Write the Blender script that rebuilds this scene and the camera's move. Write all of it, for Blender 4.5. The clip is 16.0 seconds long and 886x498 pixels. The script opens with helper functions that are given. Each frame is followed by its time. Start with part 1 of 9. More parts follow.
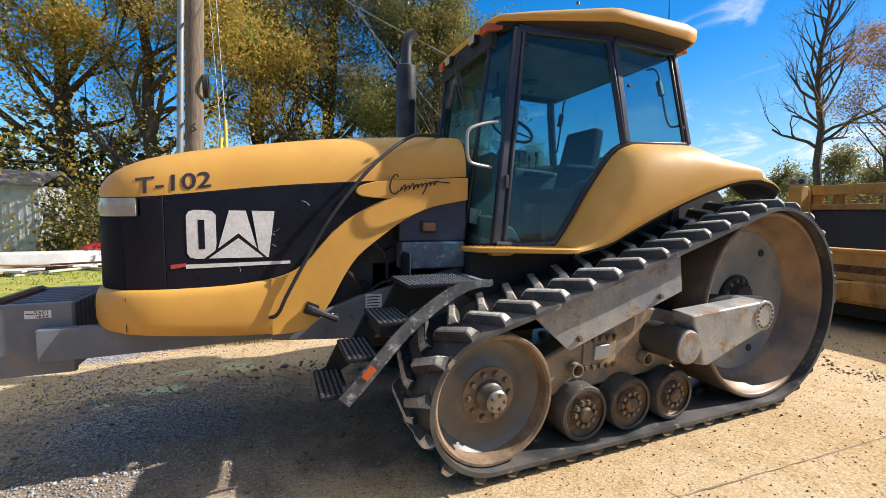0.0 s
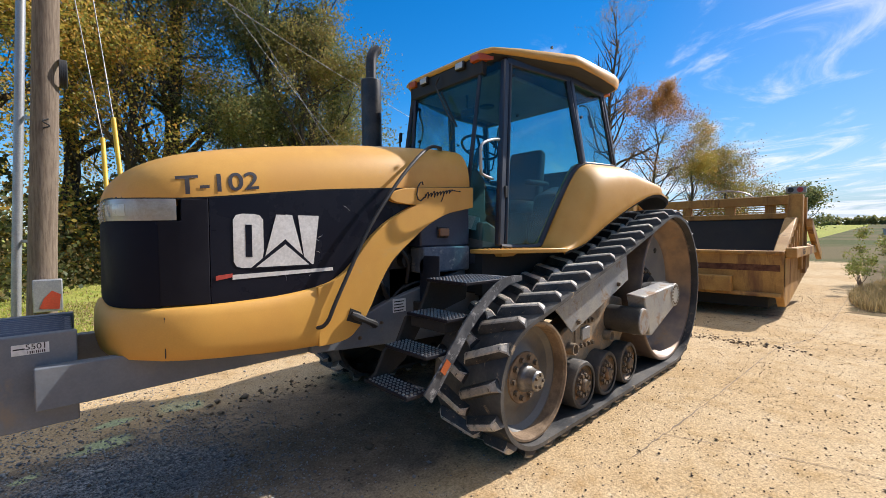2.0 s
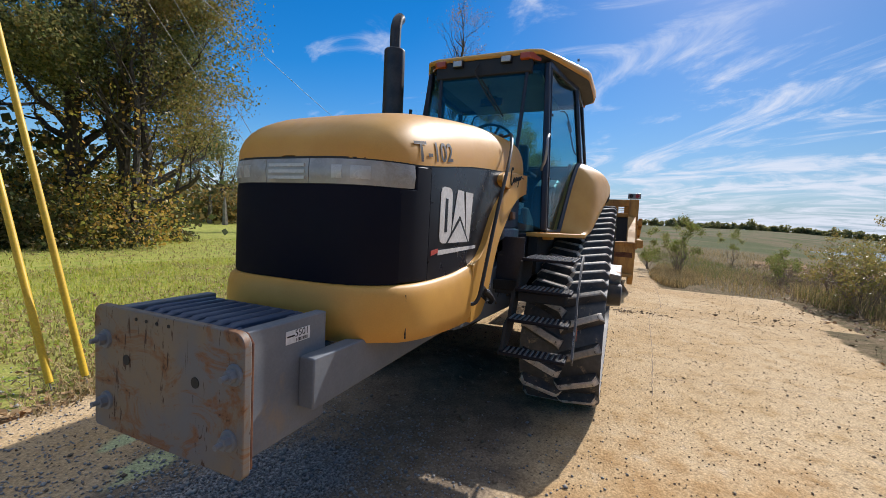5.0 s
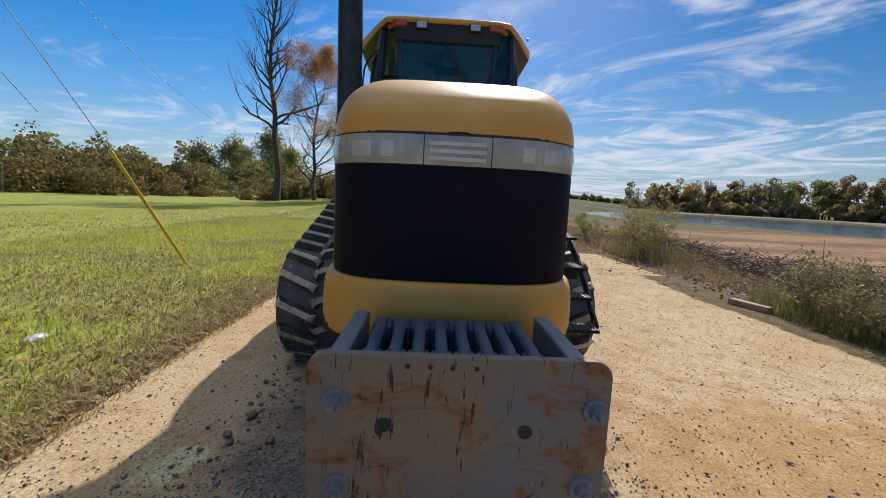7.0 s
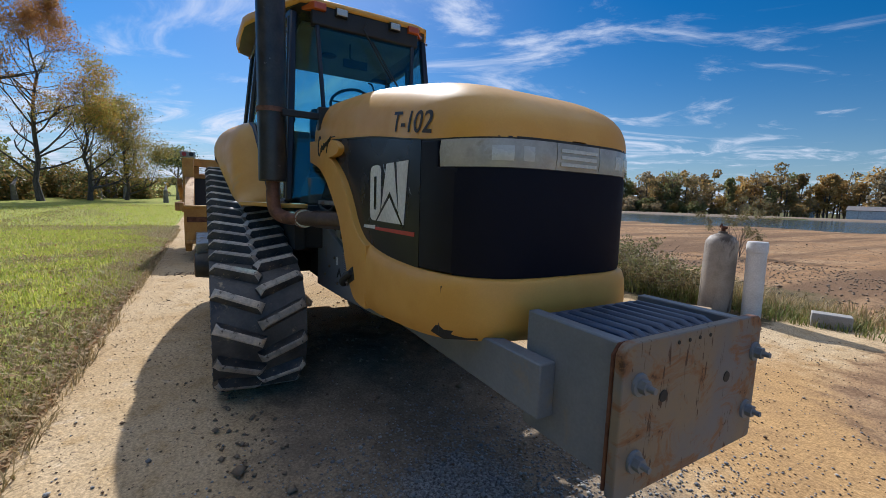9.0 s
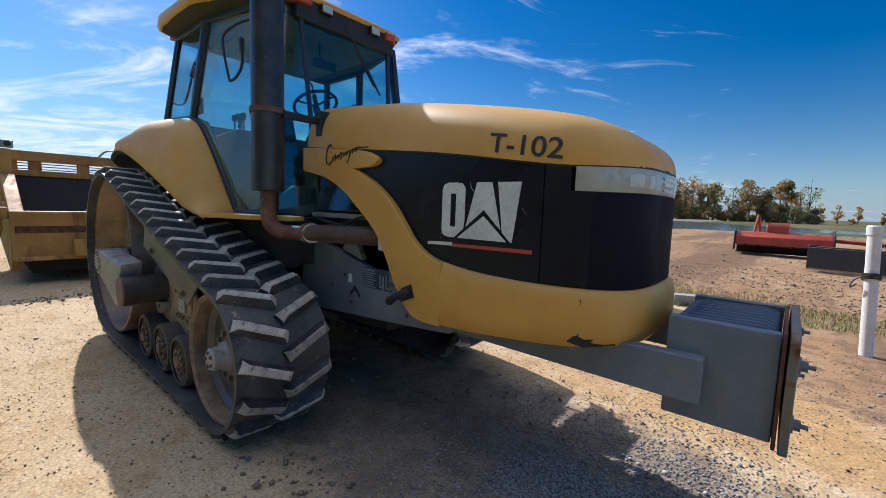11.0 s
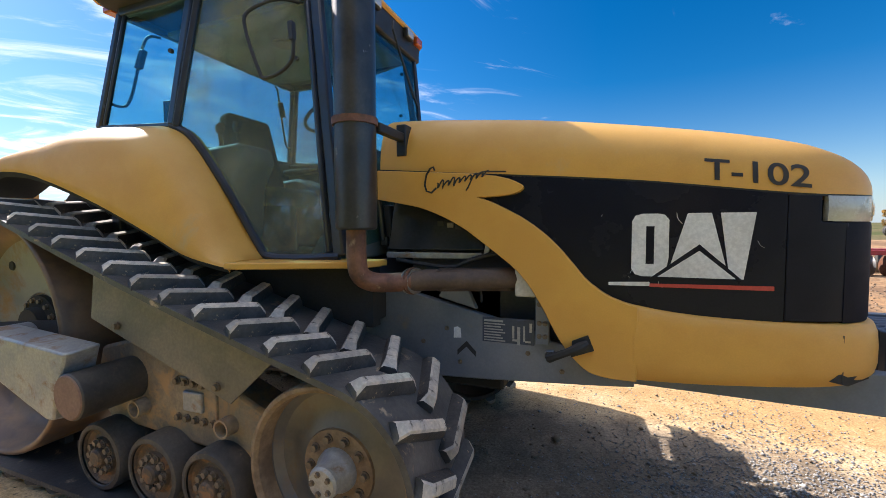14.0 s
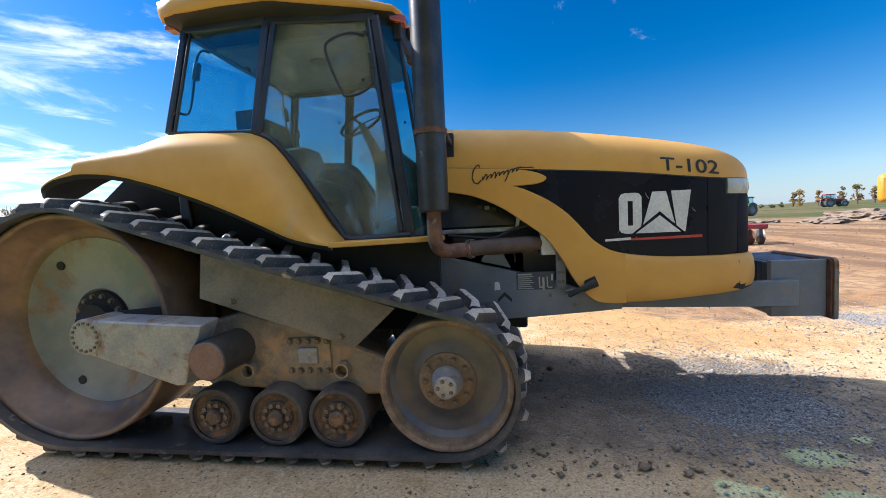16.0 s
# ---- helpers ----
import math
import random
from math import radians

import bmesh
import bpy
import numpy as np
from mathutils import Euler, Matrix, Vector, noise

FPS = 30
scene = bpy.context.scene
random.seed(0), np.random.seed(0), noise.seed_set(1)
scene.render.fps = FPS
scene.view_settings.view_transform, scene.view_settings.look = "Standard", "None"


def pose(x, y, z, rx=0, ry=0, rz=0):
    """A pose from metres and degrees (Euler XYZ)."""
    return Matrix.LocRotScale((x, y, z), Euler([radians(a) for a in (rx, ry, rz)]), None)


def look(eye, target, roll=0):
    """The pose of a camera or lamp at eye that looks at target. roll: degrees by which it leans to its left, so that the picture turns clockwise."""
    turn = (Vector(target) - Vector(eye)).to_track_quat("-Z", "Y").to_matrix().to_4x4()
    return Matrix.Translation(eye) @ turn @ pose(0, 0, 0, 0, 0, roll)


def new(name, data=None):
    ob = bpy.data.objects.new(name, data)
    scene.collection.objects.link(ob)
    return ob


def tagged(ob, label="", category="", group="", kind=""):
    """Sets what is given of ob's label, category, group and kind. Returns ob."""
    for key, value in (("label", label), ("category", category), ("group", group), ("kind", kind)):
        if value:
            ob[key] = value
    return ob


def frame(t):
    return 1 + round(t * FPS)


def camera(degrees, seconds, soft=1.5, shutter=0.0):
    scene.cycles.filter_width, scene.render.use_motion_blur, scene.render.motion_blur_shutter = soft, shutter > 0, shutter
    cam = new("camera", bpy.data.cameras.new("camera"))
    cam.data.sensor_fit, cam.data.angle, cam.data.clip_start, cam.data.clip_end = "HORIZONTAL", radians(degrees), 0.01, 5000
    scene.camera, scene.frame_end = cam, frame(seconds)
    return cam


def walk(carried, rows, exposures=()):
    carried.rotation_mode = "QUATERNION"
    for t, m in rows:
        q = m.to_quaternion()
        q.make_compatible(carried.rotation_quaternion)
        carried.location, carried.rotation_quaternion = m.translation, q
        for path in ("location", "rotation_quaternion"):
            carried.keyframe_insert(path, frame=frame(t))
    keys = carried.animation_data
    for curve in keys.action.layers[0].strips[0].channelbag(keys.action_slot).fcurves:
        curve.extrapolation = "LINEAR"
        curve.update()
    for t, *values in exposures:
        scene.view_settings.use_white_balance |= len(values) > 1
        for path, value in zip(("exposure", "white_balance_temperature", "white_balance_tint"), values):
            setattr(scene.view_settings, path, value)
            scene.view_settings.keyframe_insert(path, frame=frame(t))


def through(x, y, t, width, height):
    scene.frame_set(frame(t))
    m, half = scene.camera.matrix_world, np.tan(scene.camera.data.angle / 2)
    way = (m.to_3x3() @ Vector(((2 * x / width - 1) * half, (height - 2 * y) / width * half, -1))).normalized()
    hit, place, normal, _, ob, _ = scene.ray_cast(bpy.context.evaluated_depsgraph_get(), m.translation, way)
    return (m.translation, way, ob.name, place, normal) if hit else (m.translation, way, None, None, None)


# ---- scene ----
import itertools

cam = camera(94.43, 16.0, soft=0.75)
ROWS = [
    (0, -1.2251, -3.3893, 1.655, 85.299, -0.742, -22.367),
    (0.5, -1.4146, -3.27, 1.6399, 86.647, 1.414, -28.936),
    (1, -1.7742, -3.2165, 1.6163, 87.092, 1.035, -35.397),
    (1.5, -2.0658, -3.1169, 1.5808, 87.34, 0.295, -39.335),
    (2, -2.3928, -2.9026, 1.543, 88.096, 0.366, -43.074),
    (2.5, -2.6583, -2.7644, 1.5139, 89.667, 0.368, -46.118),
    (3, -2.9338, -2.5649, 1.5064, 90.27, -0.104, -51.726),
    (3.5, -3.0974, -2.219, 1.4766, 88.173, -0.133, -55.188),
    (4, -3.2819, -1.9469, 1.4881, 86.541, -0.171, -57.173),
    (4.2, -3.3683, -1.8485, 1.4837, 86.42, -0.525, -58.717),
    (6.3, -3.8066, -0.4485, 1.4964, 83.699, -5.093, -82.647),
    (6.5, -3.7905, -0.301, 1.491, 83, -4.693, -85.316),
    (7, -3.73, 0.0906, 1.5133, 82.72, -2.728, -91.595),
    (7.5, -3.7455, 0.4134, 1.4957, 82.74, -3.206, -97.95),
    (8, -3.723, 0.7217, 1.5055, 83.449, -4.283, -105.281),
    (8.5, -3.5506, 1.0293, 1.4948, 83.811, -3.145, -112.175),
    (9, -3.4317, 1.3278, 1.4898, 83.307, -1.845, -119.891),
    (9.5, -3.3289, 1.6302, 1.5254, 83.591, -1.502, -126.85),
    (9.7, -3.2649, 1.7364, 1.525, 84.037, -1.497, -129.398),
    (11.8, -2.313, 2.4168, 1.5747, 83.725, -1.352, -143.604),
    (12, -2.2149, 2.4319, 1.5995, 83.805, -0.946, -144.767),
    (12.5, -1.9453, 2.5274, 1.6063, 84.214, -0.683, -149.65),
    (13, -1.6751, 2.6014, 1.6212, 84.729, -0.275, -155.714),
    (13.5, -1.3453, 2.602, 1.6081, 85.344, 0.17, -158.737),
    (14, -1.0748, 2.6786, 1.6205, 86.673, 0.388, -159.143),
    (14.5, -0.9173, 2.911, 1.5687, 86.667, 0.649, -161.487),
    (15, -0.7318, 3.142, 1.5551, 85.817, 0.927, -168.584),
    (15.5, -0.4928, 3.3505, 1.5298, 85.46, 1.945, -172.086),
    (16, -0.3527, 3.6849, 1.5351, 86.074, 2.918, -172.184),
]

EXPOSURES = [(0.0, 0.84, 6400, 12), (2.0, 0.68, 6250, 13), (4.2, 0.44, 6100, 13), (6.5, 0.22, 6100, 13), (9.0, 0.32, 5800, 12), (12.0, 0.86, 5700, 15), (13.0, 1.13, 6100, 17), (14.0, 1.29, 6300, 16), (16.0, 1.24, 5850, 15)]
walk(cam, [(t, pose(x, y, z, rx, ry, rz)) for t, x, y, z, rx, ry, rz in ROWS], EXPOSURES)

# ---- sky and sun ----
SUN_DIR = Vector((0.766, -0.184, 0.615)).normalized()
SUN_ELEV = math.asin(SUN_DIR.z)
world = bpy.data.worlds.new("sky")
scene.world = world
world.use_nodes = True
wn, wl = world.node_tree.nodes, world.node_tree.links
wn.clear()
sky = wn.new("ShaderNodeTexSky")
sky.sky_type = "NISHITA"
sky.sun_disc = False
sky.sun_elevation = SUN_ELEV
sky.sun_rotation = math.atan2(SUN_DIR.x, SUN_DIR.y)
sky.air_density, sky.dust_density, sky.ozone_density = 1.0, 0.25, 2.2


def wmath(op, a, b=None, c=None):
    n = wn.new("ShaderNodeMath")
    n.operation = op
    for k, v in enumerate((a, b, c)):
        if v is None:
            continue
        if isinstance(v, (int, float)):
            n.inputs[k].default_value = v
        else:
            wl.new(v, n.inputs[k])
    return n.outputs[0]


# thin streaked cirrus on a plane high above
tc = wn.new("ShaderNodeTexCoord")
sep = wn.new("ShaderNodeSeparateXYZ")
wl.new(tc.outputs["Generated"], sep.inputs[0])
up = wmath("ADD", wmath("MAXIMUM", sep.outputs[2], 0.0), 0.09)
px = wmath("DIVIDE", sep.outputs[0], up)
py = wmath("DIVIDE", sep.outputs[1], up)
comb = wn.new("ShaderNodeCombineXYZ")
wl.new(wmath("ADD", wmath("MULTIPLY", px, 0.8), wmath("MULTIPLY", py, -0.5)), comb.inputs[0])
wl.new(wmath("MULTIPLY", wmath("ADD", wmath("MULTIPLY", px, 0.5), wmath("MULTIPLY", py, 0.8)), 0.62), comb.inputs[1])
n1 = wn.new("ShaderNodeTexNoise")
n1.inputs["Scale"].default_value = 1.15
n1.inputs["Detail"].default_value = 9.0
n1.inputs["Roughness"].default_value = 0.62
n1.inputs["Distortion"].default_value = 2.4
wl.new(comb.outputs[0], n1.inputs["Vector"])
n2 = wn.new("ShaderNodeTexNoise")
n2.inputs["Scale"].default_value = 0.35
n2.inputs["Detail"].default_value = 2.0
wl.new(comb.outputs[0], n2.inputs["Vector"])
# more cloud towards the sun's side of the sky, clear behind
side = wmath("ADD", wmath("MULTIPLY", sep.outputs[0], 0.74), wmath("MULTIPLY", sep.outputs[1], -0.05))
cover = wmath("ADD", wmath("MULTIPLY", side, 0.31), wmath("MULTIPLY", wmath("SUBTRACT", n2.outputs[0], 0.5), 0.5))
low = wmath("MULTIPLY", wmath("POWER", wmath("SUBTRACT", 1.0, wmath("MAXIMUM", sep.outputs[2], 0.0)), 9.0), 0.21)
# unseen cloud veil overhead, added as fill light for shaded sides
high = wmath("MULTIPLY", wmath("POWER", wmath("MAXIMUM", sep.outputs[2], 0.0), 3.0), 1.0)
bank = wmath("ADD", wmath("MULTIPLY", sep.outputs[0], 0.925), wmath("ADD", wmath("MULTIPLY", sep.outputs[1], -0.197), wmath("MULTIPLY", sep.outputs[2], 0.326)))
bank = wmath("MULTIPLY", wmath("POWER", wmath("MAXIMUM", bank, 0.0), 14.0), 0.05)
dens = wmath("ADD", wmath("ADD", wmath("ADD", n1.outputs[0], bank), cover), wmath("ADD", low, high))
ramp = wn.new("ShaderNodeMapRange")
ramp.interpolation_type = "SMOOTHSTEP"
ramp.inputs[1].default_value, ramp.inputs[2].default_value = 0.73, 1.0
ramp.inputs[3].default_value, ramp.inputs[4].default_value = 0.0, 0.85
wl.new(dens, ramp.inputs[0])
hue = wn.new("ShaderNodeHueSaturation")
hue.inputs["Hue"].default_value = 0.503
hue.inputs["Saturation"].default_value = 1.60
tilt = wn.new("ShaderNodeMapRange")      # deeper blue towards -y, paler towards +y
tilt.inputs[1].default_value, tilt.inputs[2].default_value = -1.0, 1.0
tilt.inputs[3].default_value, tilt.inputs[4].default_value = 0.58, 1.26
wl.new(sep.outputs[1], tilt.inputs[0])
wl.new(tilt.outputs[0], hue.inputs["Value"])
wl.new(sky.outputs[0], hue.inputs["Color"])
cmix = wn.new("ShaderNodeMix")
cmix.data_type = "RGBA"
wl.new(ramp.outputs[0], cmix.inputs[0])
haze = wn.new("ShaderNodeMix")
haze.data_type = "RGBA"
down = wmath("SUBTRACT", 1.0, wmath("MAXIMUM", sep.outputs[2], 0.0))
sunward = wmath("MULTIPLY", wmath("MULTIPLY", wmath("MAXIMUM", sep.outputs[0], 0.0), 0.44), wmath("POWER", down, 3.0))
wl.new(wmath("MINIMUM", wmath("ADD", wmath("MULTIPLY", wmath("POWER", down, 9.0), 0.60), sunward), 0.9), haze.inputs[0])
wl.new(hue.outputs[0], haze.inputs[6])
haze.inputs[7].default_value = (2.5, 3.7, 5.0, 1)
wl.new(haze.outputs[2], cmix.inputs[6])
cmix.inputs[7].default_value = (7.4, 7.6, 8.1, 1)
bg = wn.new("ShaderNodeBackground")
bg.inputs["Strength"].default_value = 0.086
wl.new(cmix.outputs[2], bg.inputs[0])
wout = wn.new("ShaderNodeOutputWorld")
wl.new(bg.outputs[0], wout.inputs[0])

sun = new("sun", bpy.data.lights.new("sun", "SUN"))
sun.data.energy, sun.data.angle, sun.data.color = 4.3, radians(0.55), (1.0, 0.935, 0.84)
sun.matrix_world = look(SUN_DIR * 60, (0, 0, 0))

# ---- materials ----
def shader(name):
    m = bpy.data.materials.new(name)
    m.use_nodes = True
    return m, m.node_tree.nodes, m.node_tree.links, m.node_tree.nodes["Principled BSDF"]


def noise_node(n, l, scale, detail=4.0, rough=0.55, vec=None, distort=0.0):
    t = n.new("ShaderNodeTexNoise")
    t.inputs["Scale"].default_value = scale
    t.inputs["Detail"].default_value = detail
    t.inputs["Roughness"].default_value = rough
    t.inputs["Distortion"].default_value = distort
    if vec is not None:
        l.new(vec, t.inputs["Vector"])
    return t.outputs[0]


def step_node(n, l, value, lo, hi, to0=0.0, to1=1.0):
    r = n.new("ShaderNodeMapRange")
    r.interpolation_type = "SMOOTHSTEP"
    for k, v in enumerate((lo, hi, to0, to1)):
        r.inputs[k + 1].default_value = v
    l.new(value, r.inputs[0])
    return r.outputs[0]


def mix_node(n, l, f, a, b):
    x = n.new("ShaderNodeMix")
    x.data_type = "RGBA"
    for slot, v in ((0, f), (6, a), (7, b)):
        if isinstance(v, tuple):
            x.inputs[slot].default_value = (*v, 1) if len(v) == 3 else v
        elif isinstance(v, float):
            x.inputs[slot].default_value = v
        else:
            l.new(v, x.inputs[slot])
    return x.outputs[2]


def mat(name, col, col2=None, rough=0.55, metal=0.0, scale=3.0, fine=60.0, bump=0.15, coat=0.0, dirt=None, dirt_at=(0.55, 0.72),
        dirt_scale=5.0, streak=False, random=0.0, spec=0.5, stretch=None, grainy=1.0):
    """Paint, rubber, metal or wood: two tones mixed by a broad noise, a fine grain, and an optional layer of dirt or rust."""
    m, n, l, b = shader(name)
    c = n.new("ShaderNodeTexCoord")
    vec = c.outputs["Object"]
    if stretch:
        mp = n.new("ShaderNodeMapping")
        mp.inputs["Scale"].default_value = stretch
        l.new(vec, mp.inputs["Vector"])
        vec = mp.outputs[0]
    col2 = col2 or tuple(0.8 * v for v in col)
    broad = step_node(n, l, noise_node(n, l, scale, 5.0, 0.6, vec), 0.36, 0.66)
    grain = noise_node(n, l, fine, 3.0, 0.6, vec)
    out = mix_node(n, l, broad, col, col2)
    dark = mix_node(n, l, step_node(n, l, grain, 0.3, 0.75), (1 - 0.14 * grainy,) * 3, (1 + 0.08 * grainy,) * 3)
    mul = n.new("ShaderNodeMix")
    mul.data_type, mul.blend_type = "RGBA", "MULTIPLY"
    mul.inputs[0].default_value = 1.0
    l.new(out, mul.inputs[6])
    l.new(dark, mul.inputs[7])
    out = mul.outputs[2]
    rgh = step_node(n, l, broad, 0.0, 1.0, rough, min(1.0, rough * 1.25))
    if dirt:
        mp = n.new("ShaderNodeMapping")
        mp.inputs["Scale"].default_value = (1, 1, 0.22) if streak else (1, 1, 1)
        mp.inputs["Location"].default_value = (3.1, 1.7, 0.4)
        l.new(c.outputs["Object"], mp.inputs["Vector"])
        d = noise_node(n, l, dirt_scale, 8.0, 0.68, mp.outputs[0], 0.4)
        f = step_node(n, l, d, *dirt_at)
        out = mix_node(n, l, f, out, dirt)
        rr = n.new("ShaderNodeMix")
        l.new(f, rr.inputs[0])
        l.new(rgh, rr.inputs[2])
        rr.inputs[3].default_value = 0.9
        rgh = rr.outputs[0]
    if random:
        info = n.new("ShaderNodeObjectInfo")
        hs = n.new("ShaderNodeHueSaturation")
        l.new(step_node(n, l, info.outputs["Random"], 0, 1, 1 - random, 1 + random), hs.inputs["Value"])
        l.new(out, hs.inputs["Color"])
        out = hs.outputs[0]
    l.new(out, b.inputs["Base Color"])
    l.new(rgh, b.inputs["Roughness"])
    b.inputs["Metallic"].default_value = metal
    b.inputs["Coat Weight"].default_value = coat
    b.inputs["Coat Roughness"].default_value = 0.12
    b.inputs["Specular IOR Level"].default_value = spec
    if bump:
        bp = n.new("ShaderNodeBump")
        bp.inputs["Strength"].default_value = bump
        bp.inputs["Distance"].default_value = 0.006
        l.new(grain, bp.inputs["Height"])
        l.new(bp.outputs[0], b.inputs["Normal"])
    return m


def glass(name, tint, gloss=0.09, rough=0.02):
    m = bpy.data.materials.new(name)
    m.use_nodes = True
    n, l = m.node_tree.nodes, m.node_tree.links
    n.clear()
    c = n.new("ShaderNodeTexCoord")
    d = step_node(n, l, noise_node(n, l, 2.2, 6.0, 0.65, c.outputs["Object"]), 0.35, 0.8)
    t = n.new("ShaderNodeBsdfTransparent")
    t.inputs[0].default_value = (*tint, 1)
    g = n.new("ShaderNodeBsdfGlossy")
    g.inputs["Roughness"].default_value = rough
    dust = n.new("ShaderNodeBsdfDiffuse")
    dust.inputs[0].default_value = (0.42, 0.38, 0.3, 1)
    lay = n.new("ShaderNodeLayerWeight")
    lay.inputs[0].default_value = 0.5
    pw = n.new("ShaderNodeMath")
    pw.operation = "POWER"
    l.new(lay.outputs["Facing"], pw.inputs[0])
    pw.inputs[1].default_value = 4.0
    s1, s2 = n.new("ShaderNodeMixShader"), n.new("ShaderNodeMixShader")
    l.new(step_node(n, l, d, 0, 1, 0.25 * gloss, gloss), s1.inputs[0])
    l.new(t.outputs[0], s1.inputs[1])
    l.new(dust.outputs[0], s1.inputs[2])
    l.new(step_node(n, l, pw.outputs[0], 0.0, 1.0, 0.06, 0.75), s2.inputs[0])
    l.new(s1.outputs[0], s2.inputs[1])
    l.new(g.outputs[0], s2.inputs[2])
    o = n.new("ShaderNodeOutputMaterial")
    l.new(s2.outputs[0], o.inputs[0])
    return m


def leaf_mat(name, cols, rough=0.55, through=0.35):
    """Foliage: each leaf takes its own tone; some light passes through."""
    m, n, l, b = shader(name)
    g = n.new("ShaderNodeNewGeometry")
    r = n.new("ShaderNodeValToRGB")
    e = r.color_ramp.elements
    while len(e) < len(cols):
        e.new(0.5)
    for k, col in enumerate(cols):
        e[k].position, e[k].color = k / (len(cols) - 1), (*col, 1)
    l.new(g.outputs["Random Per Island"], r.inputs[0])
    l.new(r.outputs[0], b.inputs["Base Color"])
    b.inputs["Roughness"].default_value = rough
    b.inputs["Specular IOR Level"].default_value = 0.2
    tr = n.new("ShaderNodeBsdfTranslucent")
    l.new(r.outputs[0], tr.inputs[0])
    s = n.new("ShaderNodeMixShader")
    s.inputs[0].default_value = through
    l.new(b.outputs[0], s.inputs[1])
    l.new(tr.outputs[0], s.inputs[2])
    l.new(s.outputs[0], n["Material Output"].inputs[0])
    return m


M_YELLOW = mat("yellow_paint", (0.67, 0.352, 0.064), (0.62, 0.315, 0.055), rough=0.44, bump=0.008, coat=0.06, fine=140, dirt=(0.52, 0.35, 0.15), dirt_at=(0.60, 0.80), dirt_scale=3.0, grainy=0.25)
M_YELLOW_OLD = mat("worn_yellow_paint", (0.50, 0.27, 0.062), (0.40, 0.20, 0.05), rough=0.6, bump=0.15, dirt=(0.20, 0.095, 0.04), dirt_at=(0.50, 0.66), dirt_scale=2.4, streak=True)
M_BLACK = mat("black_decal", (0.009, 0.010, 0.018), (0.013, 0.014, 0.022), rough=0.25, bump=0.01, fine=120, dirt=(0.05, 0.048, 0.05), dirt_at=(0.70, 0.95), dirt_scale=9.0, spec=0.18)
M_GRILLE = mat("black_mesh_screen", (0.007, 0.008, 0.016), (0.011, 0.011, 0.019), rough=0.6, bump=0.15, fine=260, spec=0.12)
M_INSERT = mat("black_plastic_insert", (0.011, 0.011, 0.017), (0.016, 0.016, 0.022), rough=0.45, bump=0.04, fine=180, spec=0.15)
M_BLUE = mat("blue_black_cab_paint", (0.018, 0.022, 0.036), (0.030, 0.034, 0.048), rough=0.38, bump=0.04, coat=0.2, dirt=(0.18, 0.15, 0.115), dirt_at=(0.63, 0.85), dirt_scale=6)
M_GREY = mat("blue_grey_frame_paint", (0.13, 0.152, 0.182), (0.19, 0.203, 0.22), rough=0.5, bump=0.06, fine=90, dirt=(0.27, 0.215, 0.15), dirt_at=(0.58, 0.78), dirt_scale=4.0, grainy=0.5)
M_RUBBER = mat("dusty_black_rubber", (0.040, 0.036, 0.033), (0.095, 0.078, 0.060), rough=0.6, bump=0.4, fine=45, dirt=(0.27, 0.19, 0.115), dirt_at=(0.57, 0.72), dirt_scale=8.0)
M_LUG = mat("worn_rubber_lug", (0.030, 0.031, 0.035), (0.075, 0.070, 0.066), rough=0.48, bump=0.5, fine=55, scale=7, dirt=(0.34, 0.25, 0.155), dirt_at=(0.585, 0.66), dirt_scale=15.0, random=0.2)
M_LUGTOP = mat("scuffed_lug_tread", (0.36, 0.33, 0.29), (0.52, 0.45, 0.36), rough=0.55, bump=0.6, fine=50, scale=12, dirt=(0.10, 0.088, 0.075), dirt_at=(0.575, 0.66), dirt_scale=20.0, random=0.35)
M_WHEEL = mat("dusty_wheel_steel", (0.105, 0.108, 0.112), (0.20, 0.182, 0.155), rough=0.42, metal=0.40, bump=0.10, scale=2.2, dirt=(0.24, 0.165, 0.10), dirt_at=(0.52, 0.70), dirt_scale=2.8, grainy=0.35)
M_HUBRING = mat("rusty_tan_hub_ring", (0.28, 0.19, 0.11), (0.18, 0.12, 0.072), rough=0.75, bump=0.3, scale=9)
M_RIM = mat("dark_bogie_rim", (0.070, 0.056, 0.045), (0.17, 0.115, 0.070), rough=0.5, metal=0.3, bump=0.3, scale=8, dirt=(0.31, 0.17, 0.080), dirt_at=(0.50, 0.62), dirt_scale=11)
M_UNDER = mat("muddy_undercarriage_steel", (0.20, 0.165, 0.125), (0.36, 0.275, 0.18), rough=0.55, metal=0.15, bump=0.4, fine=50, scale=6, dirt=(0.44, 0.28, 0.145), dirt_at=(0.48, 0.62), dirt_scale=5.0)
M_ARM = mat("scuffed_grey_arm", (0.27, 0.275, 0.285), (0.40, 0.375, 0.325), rough=0.42, metal=0.3, bump=0.15, scale=5, dirt=(0.27, 0.165, 0.085), dirt_at=(0.53, 0.68), dirt_scale=5)
M_COVER = mat("worn_brown_grey_plate", (0.15, 0.13, 0.11), (0.24, 0.195, 0.145), rough=0.42, metal=0.25, bump=0.15, scale=4, dirt=(0.34, 0.24, 0.14), dirt_at=(0.56, 0.74), dirt_scale=4, streak=True)
M_STEEL = mat("bare_steel", (0.35, 0.34, 0.32), (0.24, 0.22, 0.20), rough=0.35, metal=0.85, bump=0.1)
M_BOLT = mat("dull_bolt", (0.22, 0.17, 0.12), (0.14, 0.105, 0.075), rough=0.55, metal=0.5, bump=0.1)
M_RUST = mat("rusty_steel", (0.16, 0.065, 0.03), (0.09, 0.035, 0.02), rough=0.85, bump=0.4, scale=9)

